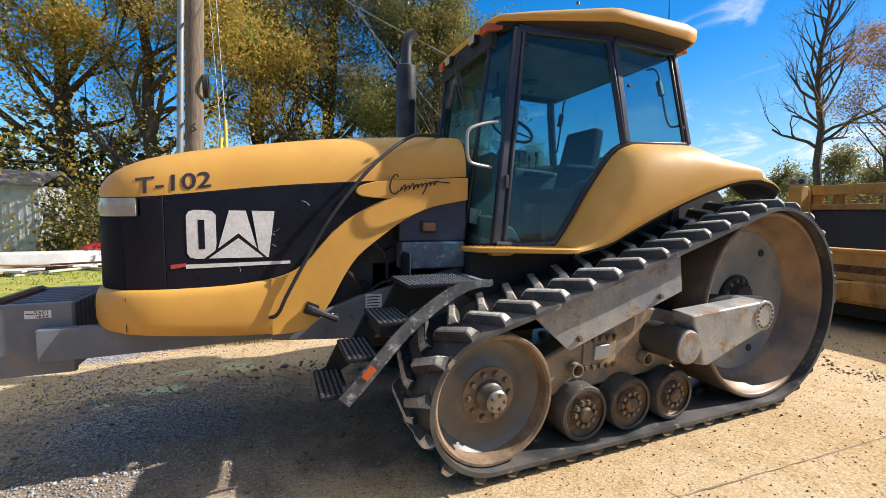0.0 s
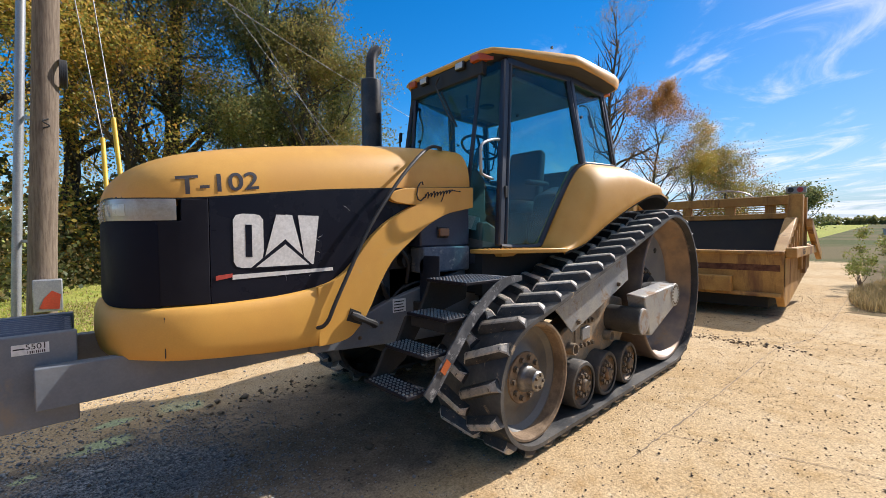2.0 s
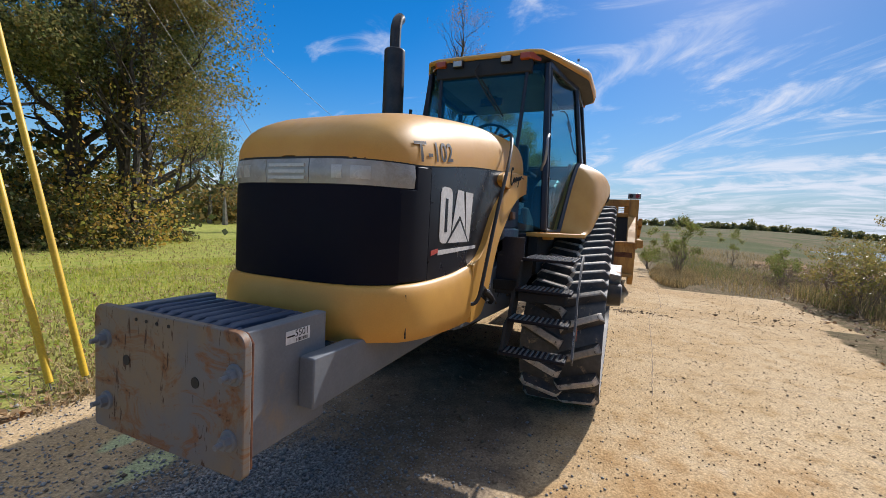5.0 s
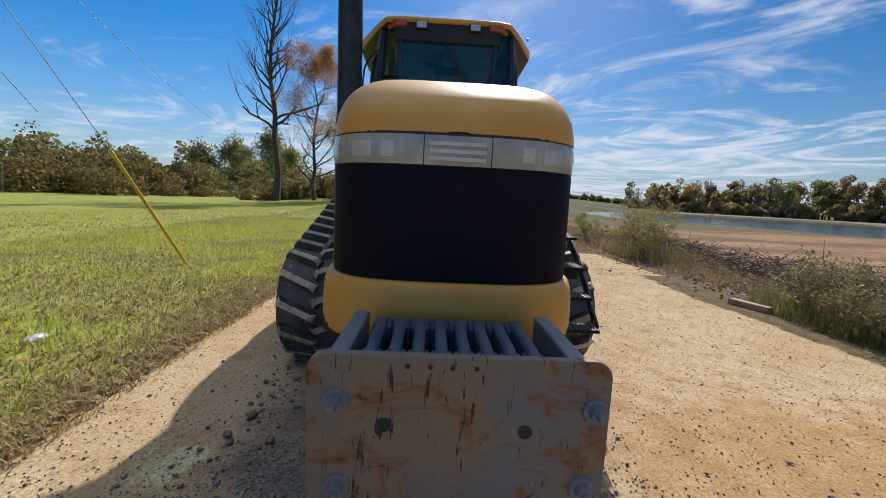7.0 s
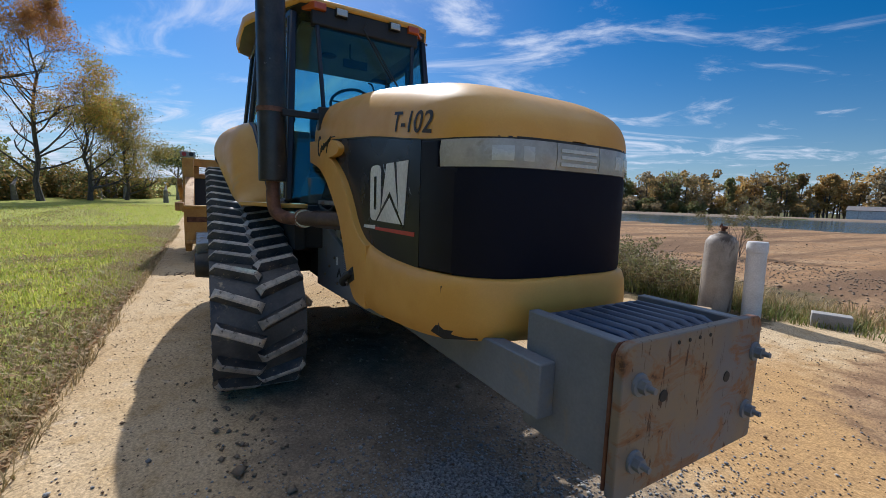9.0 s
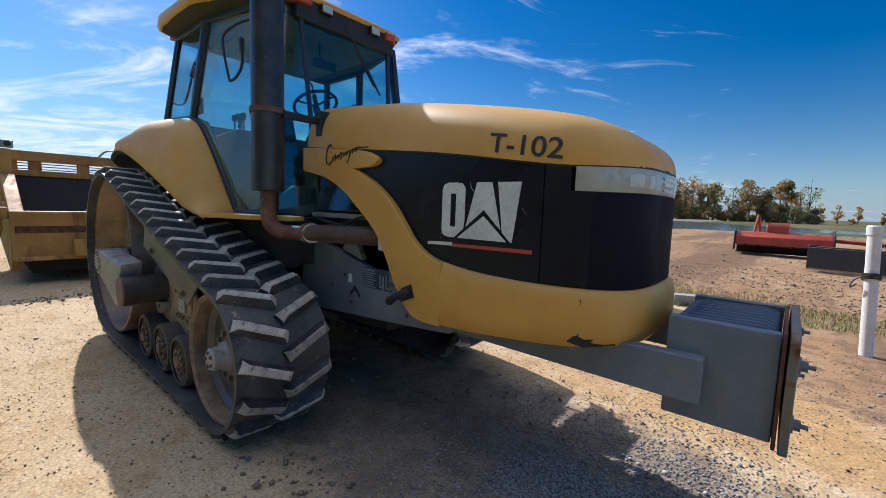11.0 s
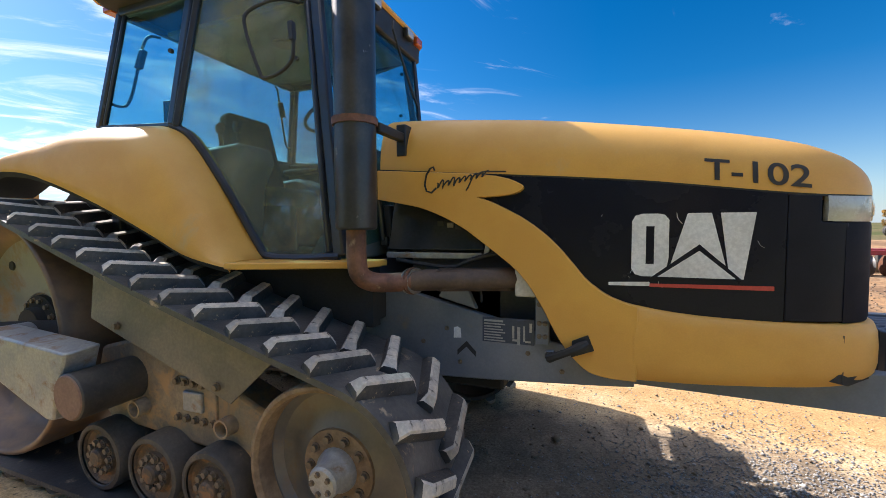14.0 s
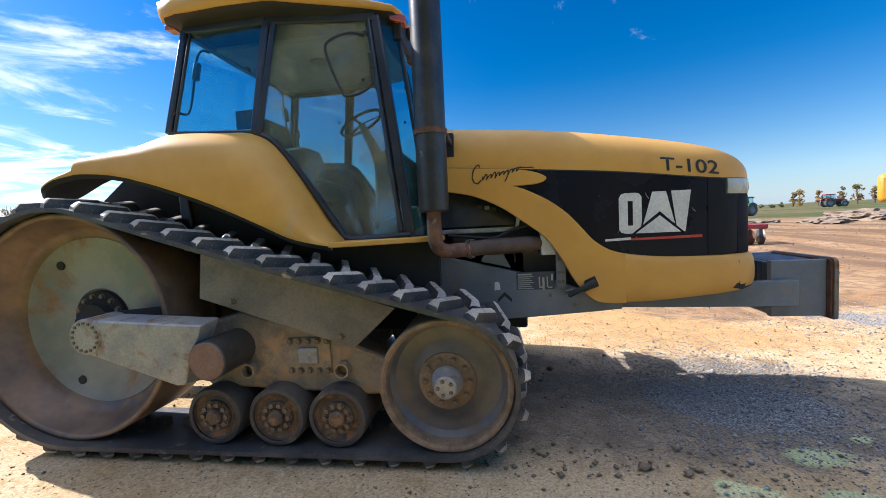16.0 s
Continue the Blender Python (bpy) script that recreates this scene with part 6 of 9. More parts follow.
box(bm, (0.70, -0.12, 2.76), (0.72, 0.12, 2.84))
part("inner_mirror", bm, M_PLASTIC, TR, bevel=0.004)

# plate added to stop a strip of sun between frame rail and steps
bm = bmesh.new()
prism(bm, [(-0.685, 1.02), (-0.655, 0.92), (-0.462, 0.92), (-0.462, 1.34), (-0.52, 1.39), (-0.685, 1.39)], "x", -0.36, -0.35)
part("sun_block_riser", bm, M_BLUE, TR, bevel=0.003)

# ---- ground: one sheet to the horizon ----
def smooth01(v, a, b):
    t = np.clip((v - a) / (b - a), 0, 1)
    return t * t * (3 - 2 * t)


def grid_axis(lo, hi, step, far, grow=1.22):
    mid = list(np.arange(lo, hi + 1e-6, step))
    up, d, v = [], step, mid[-1]
    while v < far:
        d *= grow
        v += d
        up.append(v)
    dn, d, v = [], step, mid[0]
    while v > -far:
        d *= grow
        v -= d
        dn.append(v)
    return np.array(dn[::-1] + mid + up)


def value_noise(x, y, seed=0):
    """Soft noise in -1..1 by summed rotated sines, cheap on arrays."""
    rng = np.random.RandomState(seed)
    out = np.zeros_like(x, dtype=float)
    for k in range(7):
        a, f, p = rng.uniform(0, 6.28), 0.6 * 1.45 ** k, rng.uniform(0, 6.28, 2)
        out += np.sin((x * math.cos(a) + y * math.sin(a)) * f + p[0] + 1.3 * np.sin((x * math.sin(a) - y * math.cos(a)) * f * 0.7 + p[1])) / (1.5 + k)
    return out / 2.2


GX, GY = grid_axis(-7.5, 13.0, 0.10, 2500), grid_axis(-8.0, 9.0, 0.10, 2500)
XX, YY = np.meshgrid(GX, GY, indexing="ij")
N1, N2 = value_noise(XX, YY, 1), value_noise(XX * 3.1, YY * 3.1, 2)


def pond_depth(x, y):
    """0 outside, 1 in the middle of the pond."""
    u = x * 0.62 - y * 0.78            # away from the pad, across the pond
    v = x * 0.78 + y * 0.62
    return smooth01(u, 44, 50) * (1 - smooth01(u, 118, 126)) * smooth01(v, -75, -60) * (1 - smooth01(v, 40, 60))


def ground_z(x, y):
    rise = 0.018 * np.maximum(0, x - 18) * (1 - smooth01(np.abs(y) / np.maximum(np.abs(x), 1), 0.25, 0.6))
    rise = rise + 0.012 * np.maximum(0, y - 25) * smooth01(y, 25, 60)
    rise = np.minimum(rise, 9.0)
    near = 1 - smooth01(np.hypot(x - 2, y), 14, 30)
    rough = (0.012 * value_noise(x, y, 1) + 0.006 * value_noise(x * 3.1, y * 3.1, 2)) * near
    bank = 0.05 * smooth01(y, 2.5, 3.4) + 0.10 * smooth01(-y, 5.2, 7.5) * value_noise(x * 0.8, y * 0.8, 5)
    return rise + rough + bank - 1.6 * pond_depth(x, y)


ZZ = ground_z(XX, YY)
edge_l = 2.42 + 0.10 * value_noise(XX * 1.5, YY * 0.2, 7) + 0.04 * N2
grass = smooth01(YY, edge_l - 0.10, edge_l + 0.22)
front_grass = smooth01(XX, -3.3 + 0.4 * N1, -1.9 + 0.4 * N1)
grass = grass * np.maximum(front_grass, smooth01(YY, 3.3 + 0.3 * N1, 4.3 + 0.3 * N1))
edge_r = np.where(XX < 2.5, 4.35, 4.35 + 0.0 * XX) + 0.16 * N1
edge_r = np.where(XX > 8.5, 2.3 + 0.1 * N1, edge_r + (XX > 5) * 0.6)
weeds = smooth01(-YY, edge_r - 0.15, edge_r + 0.5) * smooth01(XX, -1.6, -0.4) * (1 - smooth01(-YY, 7.0 + 0.8 * N1, 9.2 + 0.8 * N1))
dirt = smooth01(-YY, 5.0 + 0.8 * N1, 7.5 + 0.8 * N1) * (1 - smooth01(XX, 24, 44))
dirt = np.maximum(dirt, smooth01(-YY, 1.6 + 0.7 * N1, 4.0 + 0.7 * N1) * (1 - smooth01(XX, -3.0, -1.2)))
field = np.maximum(smooth01(XX, 20, 30), smooth01(np.hypot(XX, YY), 45, 60)) * (1 - grass)
gravel = np.exp(-(((XX + 2.4) / 1.15) ** 2 + ((YY - 0.25 + 0.25 * (XX + 2)) / 0.62) ** 2)) * np.clip(0.9 + 1.0 * value_noise(XX * 0.9, YY * 0.9, 12), 0, 1.3)
gravel = np.maximum(gravel, 0.62 * np.exp(-(((XX + 4.6) / 1.3) ** 2 + ((YY + 2.2) / 1.2) ** 2)) * (1 + 0.6 * N1))
gravel = np.maximum(gravel, 0.7 * np.exp(-(((XX + 3.2) / 1.2) ** 2 + ((YY - 2.6) / 0.7) ** 2)) * (1 + 0.6 * N1))
orange = np.exp(-(((XX + 2.9) / 3.1) ** 2 + ((YY + 2.4) / 2.1) ** 2)) * (1.0 + 0.5 * N1)
nx_, ny_ = XX.shape
verts = np.stack([XX, YY, ZZ], -1).reshape(-1, 3)
idx = np.arange(nx_ * ny_).reshape(nx_, ny_)
quads = np.stack([idx[:-1, :-1], idx[1:, :-1], idx[1:, 1:], idx[:-1, 1:]], -1).reshape(-1, 4)
me = bpy.data.meshes.new("ground")
me.from_pydata(verts.tolist(), [], quads.tolist())
me.polygons.foreach_set("use_smooth", [True] * len(me.polygons))
# brown soil round the nose, in the tractor's shadow area
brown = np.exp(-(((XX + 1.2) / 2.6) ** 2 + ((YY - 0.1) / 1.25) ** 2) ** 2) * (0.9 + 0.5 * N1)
spill = np.zeros_like(XX)
for sx_, sy_, rx_, ry_ in ((-2.22, 1.02, 0.26, 0.13), (-2.1, 1.42, 0.22, 0.09), (-2.6, 0.8, 0.10, 0.06)):
    spill = np.maximum(spill, np.exp(-(((XX - sx_) / rx_) ** 2 + ((YY - sy_) / ry_) ** 2)))
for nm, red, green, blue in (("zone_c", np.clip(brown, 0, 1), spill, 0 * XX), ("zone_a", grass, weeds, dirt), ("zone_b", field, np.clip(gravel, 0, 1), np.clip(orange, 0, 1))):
    at = me.attributes.new(nm, "FLOAT_COLOR", "POINT")
    at.data.foreach_set("color", np.stack([red, green, blue, np.ones_like(red)], -1).reshape(-1).astype(np.float32))

m, n, l, b = shader("ground")
tcg = n.new("ShaderNodeTexCoord").outputs["Object"]
za, zb, zc = n.new("ShaderNodeAttribute"), n.new("ShaderNodeAttribute"), n.new("ShaderNodeAttribute")
za.attribute_name, zb.attribute_name, zc.attribute_name = "zone_a", "zone_b", "zone_c"
sa, sb, sc = n.new("ShaderNodeSeparateColor"), n.new("ShaderNodeSeparateColor"), n.new("ShaderNodeSeparateColor")
l.new(zc.outputs["Color"], sc.inputs[0])
l.new(za.outputs["Color"], sa.inputs[0])
l.new(zb.outputs["Color"], sb.inputs[0])
big, midn, fine_n = noise_node(n, l, 0.5, 6, 0.6, tcg), noise_node(n, l, 4.0, 8, 0.65, tcg), noise_node(n, l, 55, 5, 0.65, tcg)
speck = noise_node(n, l, 24, 4, 0.7, tcg)
pad = mix_node(n, l, step_node(n, l, big, 0.36, 0.66), (0.575, 0.435, 0.265), (0.505, 0.355, 0.19))
pad = mix_node(n, l, step_node(n, l, midn, 0.50, 0.70), pad, (0.45, 0.31, 0.155))
pad = mix_node(n, l, step_node(n, l, midn, 0.22, 0.40, 1.0, 0.0), pad, (0.58, 0.485, 0.365))
pad = mix_node(n, l, step_node(n, l, speck, 0.57, 0.68, 0.0, 0.8), pad, (0.17, 0.13, 0.095))
sandy = mix_node(n, l, step_node(n, l, midn, 0.35, 0.65), (0.50, 0.31, 0.135), (0.42, 0.26, 0.12))
soil = mix_node(n, l, step_node(n, l, big, 0.38, 0.62), (0.36, 0.21, 0.105), (0.43, 0.285, 0.16))
soil = mix_node(n, l, step_node(n, l, midn, 0.43, 0.62), soil, (0.235, 0.145, 0.085))
rut = n.new("ShaderNodeMapping")
rut.inputs["Rotation"].default_value = (0, 0, radians(51.5))
rut.inputs["Scale"].default_value = (0.45, 0.035, 1)
l.new(tcg, rut.inputs["Vector"])
soil = mix_node(n, l, step_node(n, l, noise_node(n, l, 1.0, 6, 0.62, rut.outputs[0], 0.3), 0.45, 0.58), soil, (0.20, 0.125, 0.075))
# soil brown, darkened further to match the tractor's shadow
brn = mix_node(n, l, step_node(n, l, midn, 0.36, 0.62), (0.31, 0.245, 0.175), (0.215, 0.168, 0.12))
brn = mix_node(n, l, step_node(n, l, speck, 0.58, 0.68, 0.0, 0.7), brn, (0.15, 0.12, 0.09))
grv = mix_node(n, l, step_node(n, l, fine_n, 0.38, 0.62), (0.14, 0.138, 0.136), (0.36, 0.352, 0.338))
grs = mix_node(n, l, step_node(n, l, midn, 0.36, 0.62), (0.235, 0.30, 0.05), (0.40, 0.37, 0.11))
grs = mix_node(n, l, step_node(n, l, big, 0.42, 0.62), grs, (0.35, 0.36, 0.085))
grs = mix_node(n, l, step_node(n, l, noise_node(n, l, 1.6, 7, 0.7, tcg), 0.54, 0.68), grs, (0.22, 0.15, 0.075))
wds = mix_node(n, l, step_node(n, l, midn, 0.38, 0.62), (0.20, 0.145, 0.085), (0.12, 0.10, 0.05))
fld = mix_node(n, l, step_node(n, l, noise_node(n, l, 0.045, 4, 0.6, tcg), 0.42, 0.58), (0.085, 0.098, 0.036), (0.155, 0.125, 0.066))
def rag(mask, lo, hi):
    mx = n.new("ShaderNodeMath")
    mx.operation = "ADD"
    l.new(mask, mx.inputs[0])
    sc = n.new("ShaderNodeMath")
    sc.operation = "MULTIPLY_ADD"
    l.new(midn, sc.inputs[0])
    sc.inputs[1].default_value, sc.inputs[2].default_value = 0.7, -0.35
    l.new(sc.outputs[0], mx.inputs[1])
    return step_node(n, l, mx.outputs[0], lo, hi)
colr = mix_node(n, l, rag(sb.outputs[2], 0.32, 0.72), pad, sandy)
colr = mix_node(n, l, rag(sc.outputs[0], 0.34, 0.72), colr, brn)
colr = mix_node(n, l, rag(sa.outputs[2], 0.35, 0.65), colr, soil)
colr = mix_node(n, l, rag(sb.outputs[1], 0.36, 0.60), colr, grv)
colr = mix_node(n, l, rag(sa.outputs[1], 0.35, 0.6), colr, wds)
colr = mix_node(n, l, rag(sa.outputs[0], 0.38, 0.58), colr, grs)
colr = mix_node(n, l, rag(sb.outputs[0], 0.4, 0.6), colr, fld)
colr = mix_node(n, l, rag(sc.outputs[1], 0.40, 0.75), colr, (0.50, 0.53, 0.28))
grainy = mix_node(n, l, step_node(n, l, fine_n, 0.30, 0.72), (0.66, 0.66, 0.66), (1.20, 1.20, 1.20))
mm = n.new("ShaderNodeMix")
mm.data_type, mm.blend_type = "RGBA", "MULTIPLY"
mm.inputs[0].default_value = 1.0
l.new(colr, mm.inputs[6])
l.new(grainy, mm.inputs[7])
l.new(mm.outputs[2], b.inputs["Base Color"])
b.inputs["Roughness"].default_value = 0.92
b.inputs["Specular IOR Level"].default_value = 0.04
bp1, bp2 = n.new("ShaderNodeBump"), n.new("ShaderNodeBump")
bp1.inputs["Strength"].default_value, bp1.inputs["Distance"].default_value = 0.40, 0.06
bp2.inputs["Strength"].default_value, bp2.inputs["Distance"].default_value = 0.5, 0.010
l.new(midn, bp1.inputs["Height"])
l.new(fine_n, bp2.inputs["Height"])
l.new(bp1.outputs[0], bp2.inputs["Normal"])
l.new(bp2.outputs[0], b.inputs["Normal"])
me.materials.append(m)
tagged(new("ground", me), "sandy concrete pad with gravel, grass verge and bare dirt", "ground", kind="structure")

bm = bmesh.new()
for u0, u1 in ((43, 128),):
    pts = [(u * 0.62 + v * 0.78, -u * 0.78 + v * 0.62, -0.35) for u, v in ((u0, -80), (u1, -80), (u1, 62), (u0, 62))]
    bm.faces.new([bm.verts.new(p) for p in pts])
m, n, l, b = shader("pond_water")
b.inputs["Base Color"].default_value = (0.05, 0.085, 0.10, 1)
b.inputs["Roughness"].default_value = 0.12
bpw = n.new("ShaderNodeBump")
bpw.inputs["Strength"].default_value, bpw.inputs["Distance"].default_value = 0.4, 0.1
l.new(noise_node(n, l, 1.5, 4, 0.6, n.new("ShaderNodeTexCoord").outputs["Object"]), bpw.inputs["Height"])
l.new(bpw.outputs[0], b.inputs["Normal"])
solo("pond", bm, m, "still grey-blue pond behind a dirt bank", "pond", kind="structure")

bm = bmesh.new()
o = [(127, 0.0), (128.5, 0.5), (133, 0.6), (136, 0.0)]
loft(bm, [[(u * 0.62 + v * 0.78, -u * 0.78 + v * 0.62, z - 0.4) for u, z in o] for v in np.linspace(-85, 70, 12)])
solo("far_bank", bm, M_MUD, "pale gravel bank along the far shore of the pond", "bank", kind="structure")


def pad_joint(label, path, width, seed):
    """A narrow soil-filled joint that wanders over the pad."""
    r = np.random.RandomState(seed)
    bm = bmesh.new()
    rows = []
    for a, b in zip(path, path[1:]):
        d = Vector((b[0] - a[0], b[1] - a[1], 0))
        k = max(2, int(d.length / 0.09))
        nrm = Vector((-d.y, d.x, 0)).normalized()
        for i in range(k):
            c = Vector((a[0], a[1], 0)) + d * (i / k) + nrm * r.normal(0, 0.004)
            w = width * r.uniform(0.1, 0.8)
            rows.append([(p.x, p.y, float(ground_z(np.array(p.x), np.array(p.y))) + 0.005) for p in (c - nrm * w, c + nrm * w)])
    loft(bm, rows)
    solo("pad_joint", bm, M_JOINT, label, "joint", kind="structure")


pad_joint("dark soil-filled joint across the concrete pad", [(0.4, -1.75), (1.9, -1.85), (4.46, -1.96), (5.6, -2.25), (8.07, -2.36), (12.0, -2.4)], 0.009, 1)
pad_joint("dark soil-filled joint across the concrete pad", [(4.9, -4.6), (4.95, -2.1), (5.1, 2.3)], 0.012, 2)
pad_joint("dark soil-filled joint across the concrete pad", [(1.5, -4.2), (1.33, -2.95), (0.93, -1.62)], 0.007, 3)

# ---- trees and brush ----
def quad_mesh(name, centres, normals, sizes, material, spin, aspect=0.6):
    """Many small leaves in one mesh: pointed quads, each an island of its own."""
    c, nrm = np.asarray(centres, float), np.asarray(normals, float)
    nrm /= np.linalg.norm(nrm, axis=1, keepdims=True) + 1e-9
    ref = np.where(np.abs(nrm[:, 2:3]) < 0.9, np.array([[0, 0, 1.0]]), np.array([[1.0, 0, 0]]))
    u = np.cross(nrm, ref)
    u /= np.linalg.norm(u, axis=1, keepdims=True) + 1e-9
    w = np.cross(nrm, u)
    cs, sn = np.cos(spin)[:, None], np.sin(spin)[:, None]
    a, b = u * cs + w * sn, -u * sn + w * cs
    h = np.asarray(sizes)[:, None] / 2
    v = np.stack([c - a * h, c + b * h * aspect - a * h * 0.1, c + a * h, c - b * h * aspect - a * h * 0.1], 1).reshape(-1, 3)
    me = bpy.data.meshes.new(name)
    k = len(c)
    me.vertices.add(4 * k)
    me.vertices.foreach_set("co", v.reshape(-1).astype(np.float32))
    me.loops.add(4 * k)
    me.loops.foreach_set("vertex_index", np.arange(4 * k, dtype=np.int32))
    me.polygons.add(k)
    me.polygons.foreach_set("loop_start", np.arange(0, 4 * k, 4, dtype=np.int32))
    me.update(calc_edges=True)
    me.materials.append(material)
    return me


LEAF_OAK = leaf_mat("dark_green_leaves", [(0.105, 0.135, 0.052), (0.150, 0.180, 0.070), (0.20, 0.225, 0.080), (0.26, 0.265, 0.095), (0.33, 0.29, 0.11), (0.115, 0.145, 0.055)], 0.30, 0.40)
LEAF_GOLD = leaf_mat("golden_green_leaves", [(0.220, 0.245, 0.055), (0.340, 0.315, 0.062), (0.480, 0.365, 0.075), (0.580, 0.370, 0.075), (0.48, 0.26, 0.065), (0.25, 0.265, 0.06)], 0.42, 0.5)
LEAF_RUSSET = leaf_mat("russet_leaves", [(0.42, 0.200, 0.050), (0.50, 0.260, 0.075), (0.32, 0.155, 0.050), (0.44, 0.280, 0.095)], through=0.45)
LEAF_THIN = leaf_mat("yellowing_leaves", [(0.230, 0.215, 0.062), (0.330, 0.270, 0.080), (0.180, 0.190, 0.056), (0.340, 0.220, 0.070), (0.26, 0.25, 0.10)], 0.4, 0.5)
LEAF_FAR = leaf_mat("far_woods_leaves", [(0.198, 0.198, 0.084), (0.304, 0.224, 0.092), (0.396, 0.264, 0.106), (0.224, 0.172, 0.106), (0.502, 0.304, 0.092)], through=0.6)
LEAF_BUSH = leaf_mat("brush_leaves", [(0.15, 0.165, 0.060), (0.225, 0.215, 0.085), (0.33, 0.275, 0.135), (0.20, 0.165, 0.09), (0.27, 0.20, 0.11)], through=0.35)
LEAF_BROWN = leaf_mat("brown_woods_leaves", [(0.33, 0.26, 0.145), (0.42, 0.32, 0.165), (0.26, 0.21, 0.135), (0.30, 0.20, 0.10)], through=0.55)
# leaf tones darkened to paint in the shade below the trees
LEAF_SHADE = leaf_mat("shaded_undergrowth_leaves", [(0.055, 0.075, 0.028), (0.085, 0.105, 0.038), (0.14, 0.135, 0.05), (0.20, 0.15, 0.06), (0.065, 0.08, 0.03)], 0.4, 0.35)
LEAF_HEDGE = leaf_mat("autumn_hedge_leaves", [(0.105, 0.125, 0.040), (0.165, 0.170, 0.050), (0.30, 0.215, 0.070), (0.38, 0.225, 0.060), (0.125, 0.135, 0.048), (0.22, 0.15, 0.06)], through=0.45)
LEAF_SAPLING = leaf_mat("sapling_leaves", [(0.16, 0.215, 0.048), (0.23, 0.27, 0.06), (0.33, 0.31, 0.085), (0.13, 0.17, 0.045), (0.30, 0.22, 0.09)], through=0.45)
LEAF_OLIVE = leaf_mat("olive_woods_leaves", [(0.20, 0.215, 0.085), (0.24, 0.235, 0.09), (0.30, 0.265, 0.10), (0.155, 0.165, 0.07)], through=0.55)
LEAF_AMBER = leaf_mat("amber_woods_leaves", [(0.47, 0.30, 0.10), (0.40, 0.245, 0.085), (0.50, 0.35, 0.125), (0.37, 0.26, 0.11)], through=0.7)


def grow(rng, start, direction, length, radius, depth, out, tips, spread=0.6, droop=0.0, forks=(2, 4)):
    """One limb and its branches, as tapering pipes."""
    pts, rad, p, d = [start.copy()], [radius], start.copy(), direction.normalized()
    steps = 4 if depth > 1 else 3
    for k in range(steps):
        d = (d + Vector(rng.normal(0, 0.16, 3)) + Vector((0, 0, 0.10 - droop))).normalized()
        p = p + d * length / steps
        pts.append(p.copy())
        rad.append(radius * (1 - 0.5 * (k + 1) / steps))
    out.append((pts, rad))
    if depth == 0:
        tips.append((p.copy(), d.copy()))
        return
    for k in range(rng.randint(*forks)):
        j = rng.randint(max(1, steps - 2), steps + 1)
        side = Vector(rng.normal(0, 1, 3))
        side = (side - d * side.dot(d)).normalized()
        grow(rng, pts[j], d * (1 - spread * 0.5) + side * spread * rng.uniform(0.7, 1.3), length * rng.uniform(0.58, 0.80), rad[j] * rng.uniform(0.5, 0.7), depth - 1, out, tips, spread, droop, forks)


def build_tree(name, label, at, height, trunk_r, seed, leaf, leaves, leaf_size, clump, first=0.25, limbs=11, reach=0.35, depth=3, spread=0.62, lean=(0, 0), group="", crown=0.0):
    """A tapered trunk with limbs that divide, and a crown of single leaves round the twigs."""
    rng = np.random.RandomState(seed)
    top = thing(name, label, "tree", group, (at[0], at[1], float(ground_z(np.array(at[0]), np.array(at[1]))) - 0.1))
    pts, rad = [], []
    for k in range(9):
        f = k / 8
        pts.append(Vector((lean[0] * f * height + rng.normal(0, 0.012) * height * (k > 0), lean[1] * f * height + rng.normal(0, 0.012) * height * (k > 0), f * height * 0.92)))
        rad.append(trunk_r * ((1 - f) ** 0.8 * 0.9 + 0.06) * (1.35 if k == 0 else 1))
    out, tips = [(pts, rad)], []
    for k in range(limbs):
        f = first + (0.98 - first) * (k + rng.uniform(0, 0.8)) / limbs
        i = min(7, int(f * 8))
        base = pts[i].lerp(pts[i + 1], f * 8 - i)
        a = rng.uniform(0, 2 * math.pi)
        d = Vector((math.cos(a), math.sin(a), 0.35 + 0.9 * f))
        grow(rng, base, d, height * reach * (1.15 - 0.75 * f) * rng.uniform(0.75, 1.2), rad[i] * 0.5, depth, out, tips, spread)
    bm = bmesh.new()
    for p, r in out:
        tube(bm, p, r, 7 if r[0] > 0.06 else 3, caps=False)
    part("trunk", bm, M_BARK, top)
    if leaves:
        thin = max(0.03, 0.10 * trunk_r)                    # leaves sit all along the thin twigs
        tp = np.array([q for p, r in out if r[0] < thin for q in p[1:]] + [t[0] for t in tips])
        high = np.clip((tp[:, 2] - crown * height) / ((1 - crown) * height), 0.02, 1) if crown else np.ones(len(tp))
        wave = np.sin(1.25 * tp[:, 0] + seed) + np.sin(1.1 * tp[:, 1] + 2 * seed) + np.sin(1.45 * tp[:, 2] + 3 * seed)
        high = high * np.clip(0.55 + 0.45 * wave, 0.05, 1.6)          # bunches with gaps between
        k = rng.choice(len(tp), leaves, p=high / high.sum())
        off = rng.normal(0, 1, (leaves, 3)) * clump * np.array([1, 1, 0.7])
        me = quad_mesh("crown", tp[k] + off, rng.normal(0, 1, (leaves, 3)) + np.array([0, 0, 0.5]), leaf_size * rng.uniform(0.6, 1.3, leaves), leaf, rng.uniform(0, 6.28, leaves))
        cr = new("crown", me)
        cr.parent = top
    return top


